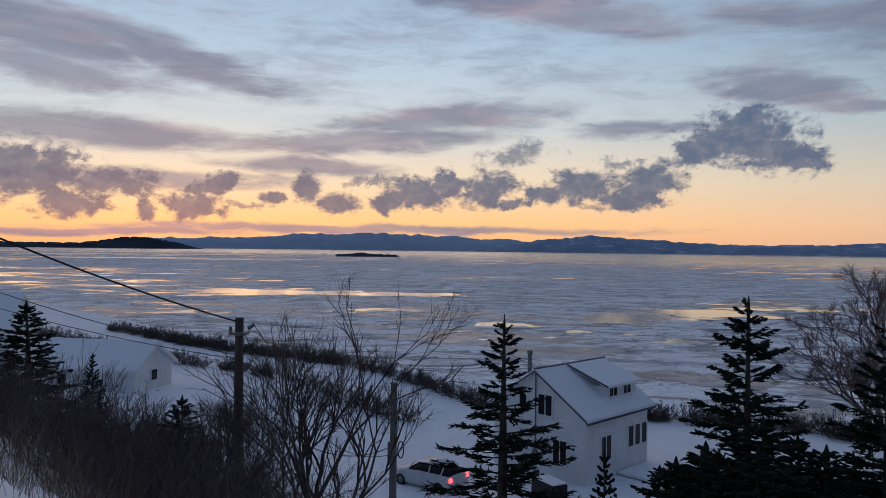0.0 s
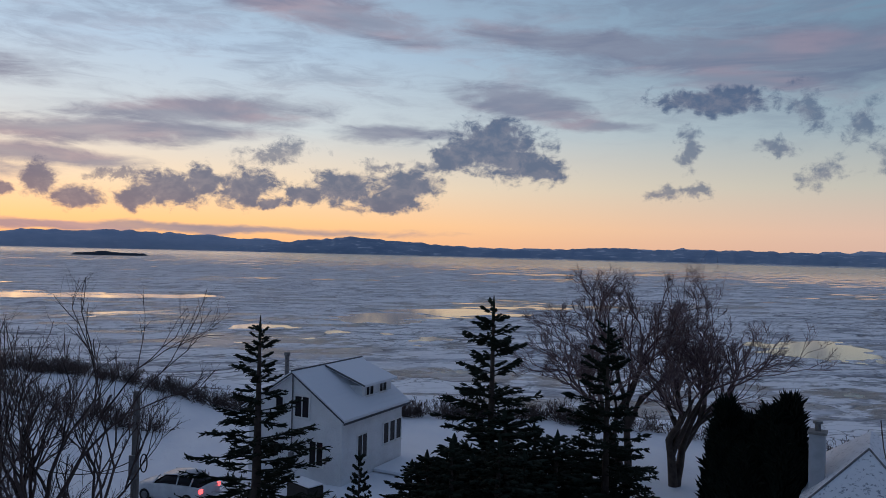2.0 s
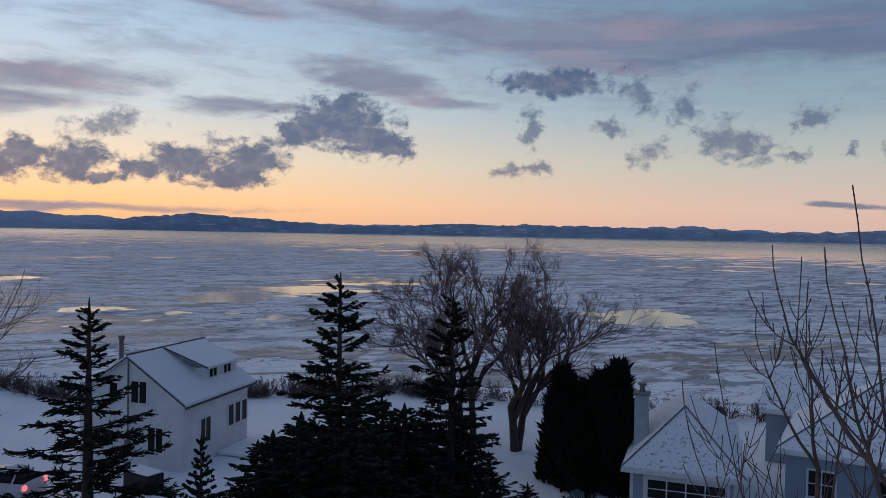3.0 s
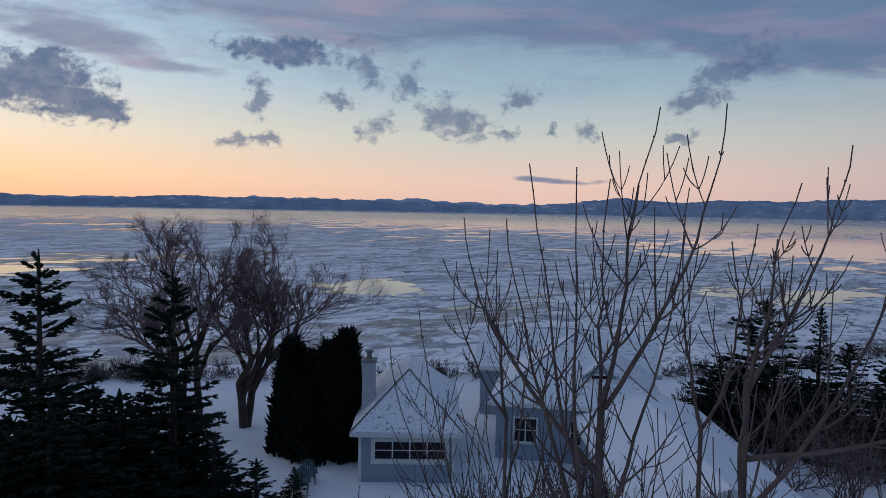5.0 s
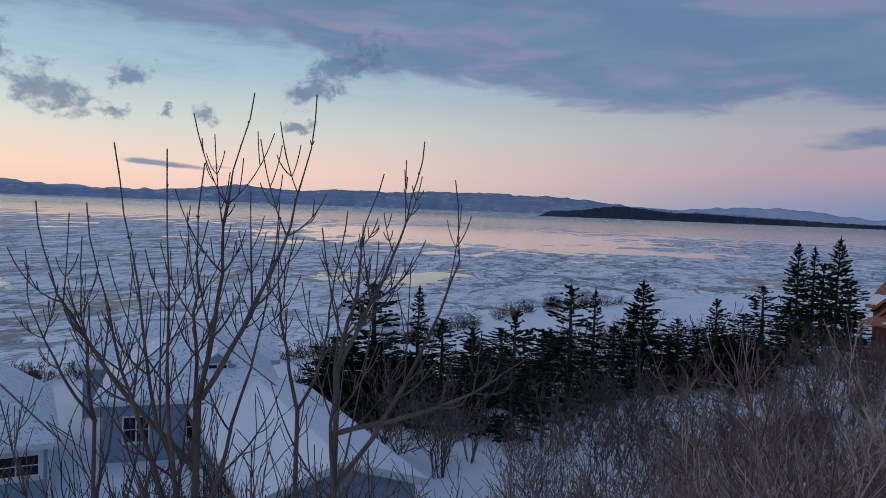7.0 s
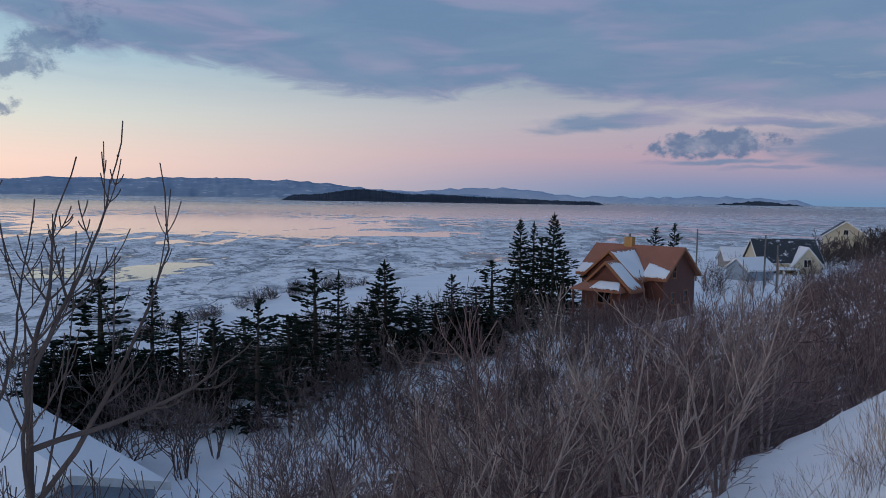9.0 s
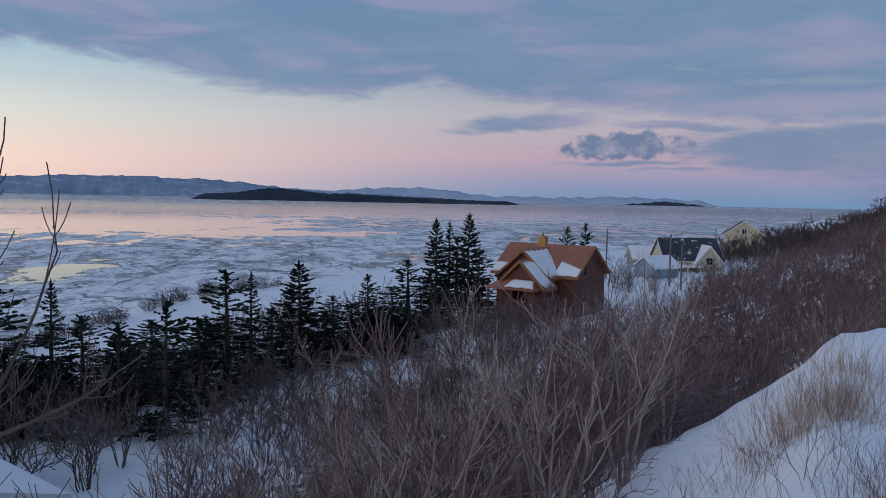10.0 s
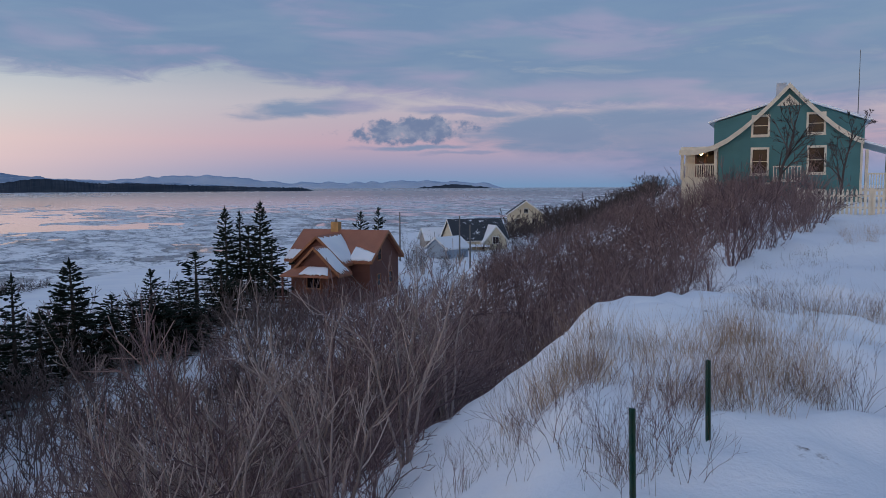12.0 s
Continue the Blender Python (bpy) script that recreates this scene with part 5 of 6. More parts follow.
def join(pieces):
    vs, fs, n = [], [], 0
    for V, F in pieces:
        vs.append(V)
        fs.append(F + n)
        n += len(V)
    return np.concatenate(vs), np.concatenate(fs)


def lines(rng, start, way, length, k, bend, lift=0.0):
    """Wandering lines of k points."""
    P = [start]
    d = unit(way)
    for _ in range(k - 1):
        d = unit(d + rng.normal(0, bend, d.shape) + np.array([0, 0, lift]))
        P.append(P[-1] + d * (length / (k - 1))[:, None])
    return np.stack(P, 1)


def offshoots(rng, P, R, count, t0, t1, spread, ratio, k, bend, lift, keep=1.0):
    """Side shoots from lines: their lines and radii."""
    n, kk, _ = P.shape
    idx = np.repeat(np.arange(n), count)
    t = rng.uniform(t0, t1, len(idx)) * (kk - 1)
    i = np.minimum(t.astype(int), kk - 2)
    f = (t - i)[:, None]
    start = P[idx, i] * (1 - f) + P[idx, i + 1] * f
    d = unit(P[idx, i + 1] - P[idx, i])
    side = unit(np.cross(d, rng.normal(0, 1, d.shape)))
    length = np.linalg.norm(P[:, -1] - P[:, 0], axis=1)[idx] * ratio * rng.uniform(0.55, 1.1, len(idx)) * (1.15 - 0.55 * t / (kk - 1))
    Q = lines(rng, start, d + side * spread, length, k, bend, lift)
    r0 = (R[idx, i] * (1 - f[:, 0]) + R[idx, i + 1] * f[:, 0]) * 0.62
    rr = r0[:, None] * np.linspace(1, 0.35, k)[None]
    return Q, rr


def shrub_mesh(seed, h, stems, kids, twigs, spread=0.35, r=0.02, thin=0.0035, bend=0.10):
    """A many-stemmed bare shrub."""
    rng = np.random.default_rng(seed)
    a = rng.uniform(0, math.tau, stems)
    q = rng.uniform(0, 1, stems) ** 0.7
    start = np.column_stack([np.cos(a) * 0.25 * q, np.sin(a) * 0.25 * q, np.full(stems, -0.15)])
    way = np.column_stack([np.cos(a) * spread * q, np.sin(a) * spread * q, np.ones(stems)])
    S = lines(rng, start, way, h * rng.uniform(0.6, 1.05, stems), 5, bend, 0.03)
    SR = (r * rng.uniform(0.6, 1.1, stems))[:, None] * np.linspace(1, 0.3, 5)[None]
    K, KR = offshoots(rng, S, SR, kids, 0.2, 1.0, 1.0, 0.44, 3, 0.18, 0.10)
    T, TR = offshoots(rng, K, KR, twigs, 0.2, 1.0, 1.0, 0.55, 2, 0.1, 0.06)
    return join([tubes(S, np.maximum(SR, thin), 4), tubes(K, np.maximum(KR, thin), 3), tubes(T, np.maximum(TR, thin) * np.array([1.0, 0.45]), 3)])


def fork_shrub(seed, h, stems, levels, lean=0.45, spread=0.5, r=0.022, thin=0.007, lift=0.16, shrink=0.74):
    """A bare shrub whose stems fork again and again."""
    rng = np.random.default_rng(seed)
    a = rng.uniform(0, math.tau, stems)
    q = rng.uniform(0.15, 1, stems)
    start = np.column_stack([np.cos(a) * 0.3 * q, np.sin(a) * 0.3 * q, np.full(stems, -0.15)])
    D = unit(np.column_stack([np.cos(a) * lean * q, np.sin(a) * lean * q, np.ones(stems)]))
    L, R = h * 0.40 * rng.uniform(0.6, 1.15, stems), r * rng.uniform(0.6, 1.1, stems)
    out = []
    for k in range(levels):
        n = 3 if k < levels - 1 else 2
        P = lines(rng, start, D, L, n, 0.13, 0.03)
        out.append(tubes(P, np.maximum(R[:, None] * np.linspace(1, 0.65, n)[None], thin * (1.0 if k < levels - 1 else 0.8)), 4 if k < 2 else 3))
        idx = np.repeat(np.arange(len(P)), rng.choice([2, 2, 3], len(P)))
        at_tip = rng.random(len(idx)) < 0.62
        start = np.where(at_tip[:, None], P[idx, -1], (P[idx, -1] + P[idx, -2]) / 2)
        way = unit(P[idx, -1] - P[idx, -2])
        side = unit(np.cross(way, rng.normal(0, 1, way.shape)))
        D = unit(way + side * (spread * rng.uniform(0.5, 1.6, len(idx)))[:, None] + np.array([0, 0, lift]))
        L, R = L[idx] * shrink * rng.uniform(0.65, 1.2, len(idx)), R[idx] * 0.64
    return join(out)


def bare_tree(name, m, h, seed, label, trunks=1, spread=0.5, mat=None, levels=(9, 7, 6, 5), lean=0.15, fork=0.3, r=0.2, twig_r=0.008, ratio=0.55):
    """A leafless tree: trunk, limbs and fine twigs as parts."""
    rng = np.random.default_rng(seed)
    ob = thing(name, m, label, "tree")
    a = rng.uniform(0, math.tau) + np.arange(trunks) * math.tau / trunks
    way = np.column_stack([np.cos(a) * lean, np.sin(a) * lean, np.ones(trunks)])
    S = lines(rng, np.column_stack([np.cos(a) * 0.3 * (trunks > 1), np.sin(a) * 0.3 * (trunks > 1), np.full(trunks, -0.3)]), way, np.full(trunks, h * 0.72), 7, 0.07, 0.02)
    SR = np.full((trunks, 1), r) * np.linspace(1, 0.4, 7)[None]
    V, F = tubes(S, SR, 9)
    part("trunk", mesh_of("trunk", V, F, mat or BARK, True), None, ob)
    A, AR = offshoots(rng, S, SR, levels[0], fork, 1.0, spread, ratio, 5, 0.12, 0.10)
    V, F = tubes(A, AR, 6)
    part("limb", mesh_of("limb", V, F, mat or BARK, True), None, ob)
    B, BR = offshoots(rng, A, AR, levels[1], 0.2, 1.0, 0.75, 0.5, 4, 0.14, 0.06)
    C, CR = offshoots(rng, B, BR, levels[2], 0.15, 1.0, 0.8, 0.5, 3, 0.12, 0.04)
    D, DR = offshoots(rng, C, CR, levels[3], 0.1, 1.0, 0.7, 0.6, 2, 0.1, 0.02)
    V, F = join([tubes(B, np.maximum(BR, twig_r * 1.2), 4), tubes(C, np.maximum(CR, twig_r), 3), tubes(D, np.maximum(DR, twig_r * 0.8), 3)])
    part("crown", mesh_of("crown", V, F, TWIG if mat is None else mat), None, ob, "fine bare twigs")
    return ob


def spruce_meshes(seed, h, width, gaps=0.25, sprigs=13, power=0.8, first=0.08, spindle=0.055, extra=2):
    """Trunk and crown of a spruce: whorled drooping branches set with needle sprays."""
    rng = np.random.default_rng(seed)
    trunk = tubes(np.array([[[0, 0, -0.3], [0.02 * h * rng.normal() * 0.3, 0, h * 0.5], [0, 0, h]]]), np.array([[0.018 * h, 0.011 * h, 0.002 * h]]), 8)
    zs = np.arange(first * h, h * 0.985, 0.032 * h) if h > 6 else np.arange(first * h, h * 0.985, 0.045 * h)
    pieces = []
    start, way, length = [], [], []
    for z in zs:
        n = rng.integers(5, 8)
        a0 = rng.uniform(0, math.tau)
        reach = width * (1 - z / h) ** power + 0.05 * width
        for k in range(n):
            if rng.random() < gaps * 0.6:
                continue
            a = a0 + k * math.tau / n + rng.normal(0, 0.25)
            L = reach * rng.uniform(1 - 1.6 * gaps, 1.12)
            tip = z / h
            way.append((math.cos(a), math.sin(a), -0.28 + 0.9 * tip ** 2 + rng.normal(0, 0.1)))
            start.append((0, 0, z + rng.normal(0, 0.01 * h)))
            length.append(max(L, 0.12))
    B = lines(rng, np.array(start), np.array(way), np.array(length), 5, 0.05, 0.07)
    BR = (0.0035 * h * (0.3 + np.array(length) / width))[:, None] * np.linspace(1, 0.25, 5)[None]
    pieces.append(tubes(B, BR, 4))
    # flat sprays to both sides of each branch
    Q, _ = offshoots(rng, B, BR, sprigs, 0.18, 1.0, 0.8, 0.34, 3, 0.10, -0.03)
    keep = rng.random(len(Q)) > gaps * 0.4
    Q = Q[keep]
    Q[:, 1:, 2] = Q[:, :1, 2] + (Q[:, 1:, 2] - Q[:, :1, 2]) * 0.45 - 0.02
    pieces.append(tubes(Q, np.tile([0.6, 0.9, 0.08], (len(Q), 1)) * spindle * rng.uniform(0.6, 1.2, (len(Q), 1)), 3))
    Q2, _ = offshoots(rng, Q, np.ones((len(Q), 3)) * 0.01, extra, 0.1, 0.95, 0.9, 0.6, 2, 0.1, -0.02)
    pieces.append(tubes(Q2, np.tile([0.8, 0.1], (len(Q2), 1)) * spindle * 0.8, 3))
    top = tubes(np.array([[[0, 0, h * 0.93], [0, 0, h * 0.98], [0, 0, h * 1.02]]]), np.array([[spindle, spindle * 0.8, 0.01]]), 4)
    pieces.append(top)
    return trunk, join(pieces)


SPRUCE_KINDS = {}


def spruce(bearing, reach, top, width, kind, label, seed=1, group="spruces of the bluff foot", lean=0.0, base=None):
    """A spruce standing on the ground whose tip reaches the height top."""
    x, y = at(bearing, reach)
    z = ground_z(x, y) - 0.15 if base is None else base
    if kind not in SPRUCE_KINDS:
        hh, ww, gaps, sprigs, power, first, spin, extra = SPRUCE_FORMS[kind]
        tr, cr = spruce_meshes(len(SPRUCE_KINDS) + 11, hh, ww, gaps, sprigs, power, first, spin, extra)
        SPRUCE_KINDS[kind] = (mesh_of("spruce_trunk", *tr, BARK, True), mesh_of("spruce_crown", *cr, NEEDLE), hh, ww)
    tr, cr, hh, ww = SPRUCE_KINDS[kind]
    ob = thing("spruce_tree", pose(x, y, z, lean, 0, seed * 77), label, "tree", group)
    fat = 1.4 if kind == "belt" else 1.15
    ob.scale = (fat * width / ww, fat * width / ww, (top - z) / hh)
    part("trunk", tr, None, ob)
    part("crown", cr, None, ob)
    return ob


SPRUCE_FORMS = {"open": (9.0, 2.3, 0.34, 24, 0.78, 0.03, 0.038, 3), "ragged": (9.5, 2.3, 0.34, 26, 0.60, 0.03, 0.048, 3), "dense": (8.0, 1.9, 0.18, 13, 0.70, 0.03, 0.078, 2),
                "slim": (10.0, 1.6, 0.24, 7, 0.75, 0.10, 0.085, 1), "belt": (8.5, 2.0, 0.40, 7, 0.52, 0.02, 0.105, 1), "young": (3.5, 0.95, 0.05, 11, 0.9, 0.02, 0.045, 2)}

spruce(3.2, 29.5, 13.3, 3.3, "open", "tall thin spruce with open drooping branches before the white house", 1)
spruce(20.3, 31.5, 14.1, 3.0, "ragged", "tall black spruce with ragged layered branches", 2)
spruce(21.3, 29.5, 10.0, 3.8, "dense", "broad low black spruce at the foot of the taller one", 5)
spruce(17.6, 29.5, 9.0, 3.0, "dense", "low bushy black spruce", 8)
spruce(28.7, 31.0, 13.45, 2.5, "ragged", "tall sparse black spruce before the bare tree", 3)
spruce(25.2, 29.5, 9.3, 3.2, "dense", "broad low black spruce", 6)
spruce(31.5, 29.0, 7.6, 2.5, "open", "low open spruce with snow showing between branches", 7)
spruce(34.5, 28.0, 6.9, 2.4, "open", "low open spruce with snow showing between branches", 9)
spruce(10.6, 26.0, 9.2, 1.2, "young", "small conical spruce below the white house", 4)
for b, r, top, w, s in ((14.5, 31, 7.6, 2.3, 31), (23.5, 33, 8.8, 2.6, 32), (26.8, 33, 8.4, 2.4, 33), (29.5, 33, 8.2, 2.4, 34), (19.0, 27.5, 8.8, 2.9, 35), (24.0, 27, 7.6, 2.6, 36), (15.6, 27, 9.0, 2.5, 37), (17.4, 26, 9.6, 2.6, 38), (21.0, 26, 9.8, 2.8, 39), (22.8, 27.5, 9.0, 2.6, 40), (27.5, 28, 7.4, 2.6, 41)):
    spruce(b, r, top, w, "dense", "low bushy black spruce crowding below the taller ones", s)
spruce(37.2, 34.0, 4.5, 0.7, "young", "small spruce beside the garden chairs", 12)
spruce(-30.0, 45.0, 12.9, 2.6, "dense", "dark bushy spruce above the barn", 5)
spruce(-20.4, 27.0, 11.0, 1.5, "dense", "small leaning spruce among brush", 10, lean=5)
spruce(-26.0, 44.0, 10.2, 1.0, "young", "small dark spruce near the barn", 15)
for b, r, top, w, k, s in ((71.2, 47, 11.1, 3.3, "belt", 1), (74.6, 49, 10.9, 1.4, "slim", 2), (81.9, 43, 10.2, 1.9, "belt", 3), (78.7, 45, 8.9, 2.0, "belt", 4), (85.9, 51, 11.1, 2.5, "belt", 5),
                           (87.7, 52, 10.9, 1.5, "slim", 6), (91.1, 57, 11.2, 2.6, "dense", 7), (96.2, 61, 9.8, 1.6, "belt", 8), (93.6, 60, 8.2, 2.0, "belt", 9), (99.2, 66, 10.6, 2.4, "belt", 10),
                           (101.0, 67, 9.8, 2.0, "belt", 11), (101.3, 80, 14.0, 1.8, "dense", 12), (102.3, 81, 13.6, 1.6, "slim", 13), (103.8, 79, 14.6, 2.1, "dense", 14), (102.9, 80, 12.0, 2.2, "belt", 15),
                           (111.1, 86, 13.1, 1.5, "belt", 16), (112.4, 87, 13.5, 1.4, "belt", 17), (76.4, 50, 8.6, 2.1, "belt", 18), (84.0, 49, 8.4, 2.2, "belt", 19), (89.2, 54, 8.2, 2.0, "belt", 20),
                           (104.6, 74, 11.0, 2.2, "belt", 21), (68.4, 46, 7.9, 2.0, "belt", 22), (98.0, 63, 8.6, 2.0, "belt", 23)):
    spruce(b, r, top, w, k, "dark green spruce in the shelter belt along the bluff foot", s + 20, "spruces of the shelter belt")
bq = np.random.default_rng(77)
for k in range(20):
    b = bq.uniform(67, 104)
    r = 44 + (b - 67) * 0.55 + bq.uniform(-3, 6)
    spruce(b, r, bq.uniform(5.6, 7.8), bq.uniform(2.0, 3.0), "belt", "low dark spruce filling the shelter belt", 60 + k, "spruces of the shelter belt")


def cedar_tree(bearing, reach, top, width, seed):
    """A columnar cedar: upright sprays packed round a hidden trunk."""
    rng = np.random.default_rng(seed)
    x, y = at(bearing, reach)
    z = ground_z(x, y) - 0.1
    h = top - z
    n = 2400
    t = rng.uniform(0, 1, n) ** 0.85
    a = rng.uniform(0, math.tau, n)
    lobes = 1 + 0.22 * np.sin(a * 3 + t * 7 + seed) + 0.2 * np.sin(a * 5 + t * 17 + 2 * seed)
    rad = width * 0.9 * np.clip(1 - t ** 1.5, 0, 1) ** 0.75 * lobes * rng.uniform(0.5, 1.0, n) ** 0.5
    start = np.column_stack([np.cos(a) * rad, np.sin(a) * rad, t * h * 0.95])
    way = np.column_stack([np.cos(a) * 0.6, np.sin(a) * 0.6, np.ones(n)])
    P = lines(rng, start, way, h * rng.uniform(0.06, 0.17, n), 3, 0.2)
    V, F = tubes(P, np.tile([0.6, 1.0, 0.06], (n, 1)) * 0.085, 4)
    ob = thing("cedar_tree", pose(x, y, z), "dense black-green columnar cedar by the cottage", "tree", "cedars by the cottage")
    V2, F2 = tubes(np.array([[[0, 0, -0.3], [0, 0, h * 0.4], [0, 0, h * 0.9]]]), np.array([[width * 0.6, width * 0.5, 0.03]]), 10)
    part("trunk", mesh_of("trunk", V2, F2, BARK, True), None, ob)
    part("crown", mesh_of("crown", V, F, CEDAR), None, ob)


for b, r, top, w, s in ((41.0, 40.5, 9.35, 0.8, 1), (39.9, 40.0, 8.9, 1.0, 2), (38.7, 41.0, 8.2, 1.1, 3), (37.0, 41.5, 8.8, 1.0, 4), (40.5, 39.3, 8.1, 0.9, 6), (37.2, 40.5, 7.4, 1.1, 7), (38.2, 39.6, 7.0, 1.3, 8)):
    cedar_tree(b, r, top, w, s)



def forking_tree(name, m, h, seed, label, stems, levels=7, spread=0.42, lift=0.10, shrink=0.80, r=0.24, twig_r=0.008, mat=None, twigs=5, wide=1.0):
    """A leafless tree that forks again and again into a rounded crown; stems: (lean x, lean y, share of the height below the first fork)."""
    rng = np.random.default_rng(seed)
    ob = thing(name, m, label, "tree")
    bark = mat or BARK
    n = len(stems)
    D = unit(np.array([(a, b, 1.0) for a, b, _ in stems]))
    start = np.array([(a * 0.4, b * 0.4, -0.3) for a, b, _ in stems])
    L = np.array([h * f for _, _, f in stems])
    R = np.full(n, r)
    wood, fine = [], []
    for k in range(levels):
        P = lines(rng, start, D, L, 4, 0.09 if k else 0.05, 0.02)
        RR = R[:, None] * np.linspace(1, 0.72, 4)[None]
        (wood if k < 3 else fine).append(tubes(P, np.maximum(RR, twig_r), 8 if k < 2 else 5 if k < 4 else 3))
        if k == 0:
            part("trunk", mesh_of("trunk", *wood.pop(), bark, True), None, ob)
        kids = rng.integers(2, 4, len(P))
        idx = np.repeat(np.arange(len(P)), kids)
        tip, way = P[idx, -1], unit(P[idx, -1] - P[idx, -2])
        back = rng.random(len(idx)) < 0.3
        tip = np.where(back[:, None], P[idx, 2], tip)
        side = unit(np.cross(way, rng.normal(0, 1, way.shape)))
        D = unit(way + side * (spread * rng.uniform(0.6, 1.5, len(idx)))[:, None] * np.array([wide, wide, 0.8]) + np.array([0, 0, lift]))
        L = (L[idx] if k else np.full(len(idx), h * 0.235)) * shrink * rng.uniform(0.75, 1.2, len(idx))
        R = R[idx] * rng.uniform(0.56, 0.74, len(idx))
        start = tip
    T, TR = offshoots(rng, P, np.maximum(RR, twig_r), twigs, 0.1, 1.0, 0.9, 0.9, 3, 0.12, 0.05)
    fine.append(tubes(T, np.tile([1.0, 0.8, 0.4], (len(T), 1)) * twig_r * 0.85, 3))
    part("limb", mesh_of("limb", *join(wood), bark, True), None, ob)
    part("crown", mesh_of("crown", *join(fine), mat or TWIG), None, ob, "fine bare twigs")
    return ob


# the large bare trees by the shore
forking_tree("bare_shore_tree", on_ground(33.6, 46, 0, 0), 11.4, 5, "large bare tree with low forked trunk and domed grey-brown crown", [(-0.10, 0.0, 0.27), (0.20, 0.05, 0.20)], 8, 0.56, 0.10, 0.80, 0.29, 0.010, None, 6)
forking_tree("bare_shore_tree", on_ground(30.4, 47, 0, 0), 11.4, 9, "bare tree with leaning twin trunks and wide domed crown", [(-0.30, 0.1, 0.32), (-0.02, 0.0, 0.40), (-0.45, 0.2, 0.24)], 8, 0.52, 0.09, 0.80, 0.24, 0.010, None, 6)
forking_tree("bare_slope_tree", on_ground(-10.6, 20, 70, 0), 7.6, 13, "bare many-stemmed tree beside the wooden pole", [(-0.2, 0, 0.2), (0.1, 0.1, 0.3), (0.3, -0.1, 0.2), (-0.05, -0.1, 0.34)], 6, 0.46, 0.12, 0.84, 0.085, 0.0055, DARK_TWIG, 4)
forking_tree("bare_slope_tree", on_ground(-8.4, 22, 20, 0), 5.2, 14, "bare many-stemmed tree below the service pole", [(-0.3, 0, 0.2), (0.1, 0.1, 0.3), (0.35, -0.1, 0.2)], 5, 0.45, 0.10, 0.82, 0.06, 0.0055, DARK_TWIG, 4)
forking_tree("bare_slope_tree", on_ground(-17, 27, 70, 0), 5.5, 15, "dark bare tree among brush", [(-0.3, 0, 0.2), (0.1, 0.1, 0.3), (0.3, -0.2, 0.25)], 6, 0.42, 0.14, 0.84, 0.07, 0.006, DARK_TWIG, 5)

bare_tree("bare_yard_tree", on_ground(140.8, 43, 20, 0), 6.6, 17, "slender dark bare tree before the teal house", 1, 0.7, DARK_TWIG, (10, 6, 5, 3), 0.0, 0.25, 0.09, 0.008, 0.65)
bare_tree("bare_yard_tree", on_ground(144.6, 46, 80, 0), 6.0, 18, "slender dark bare tree beside the teal house", 1, 0.5, DARK_TWIG, (9, 6, 5, 3), 0.0, 0.25, 0.07, 0.008, 0.55)

# the young tree close to the lookout, with upswept whips


def whip_tree(m, leaders, seed, label, scale=1.0, mat=None, thin=0.0035, kids=6):
    """A young tree of upswept leaders; each leader leans (x, y) and rises to a height."""
    rng = np.random.default_rng(seed)
    ob = thing("young_bare_tree", m, label, "tree", "young bare trees")
    n = len(leaders)
    S = []
    for k, (lx, ly, top) in enumerate(leaders):
        t = np.linspace(0, 1, 11)
        f = rng.uniform(0.48, 0.70)
        veer = np.clip((t - f) / (0.98 - f), 0, 1) ** 0.8
        share = 0.28 * np.clip(t / f, 0, 1)
        wob = np.cumsum(rng.normal(0, 0.034, (11, 2)), axis=0) * scale * (0.3 + t[:, None])
        S.append(np.column_stack([lx * (share + (1 - 0.28) * veer) + wob[:, 0], ly * (share + (1 - 0.28) * veer) + wob[:, 1], -0.2 + (top + 0.2) * t]))
    S = np.array(S)
    SR = np.full((n, 1), 0.032 * scale) * (np.linspace(1, 0.02, 11) ** 0.85)[None]
    V, F = tubes(S, np.maximum(SR, thin), 7)
    part("leader", mesh_of("leader", V, F, mat or SAPLING, True), None, ob)
    K, KR = offshoots(rng, S, SR, kids, 0.40, 0.88, 0.85, 0.22, 6, 0.06, 0.14)
    T, TR = offshoots(rng, K, KR, 2, 0.15, 0.85, 0.8, 0.55, 5, 0.06, 0.12)
    U, UR = offshoots(rng, T, TR, 1, 0.2, 0.8, 0.7, 0.45, 4, 0.06, 0.12)
    V, F = join([tubes(K, np.maximum(KR, thin), 5), tubes(T, np.maximum(TR, thin * 0.9), 4), tubes(U, np.maximum(UR, thin * 0.8), 4)])
    tagged(part("whip", mesh_of("whip", V, F, mat or SAPLING, True), None, ob, "slender upswept whips with buds"), kind="stuff")
    return ob


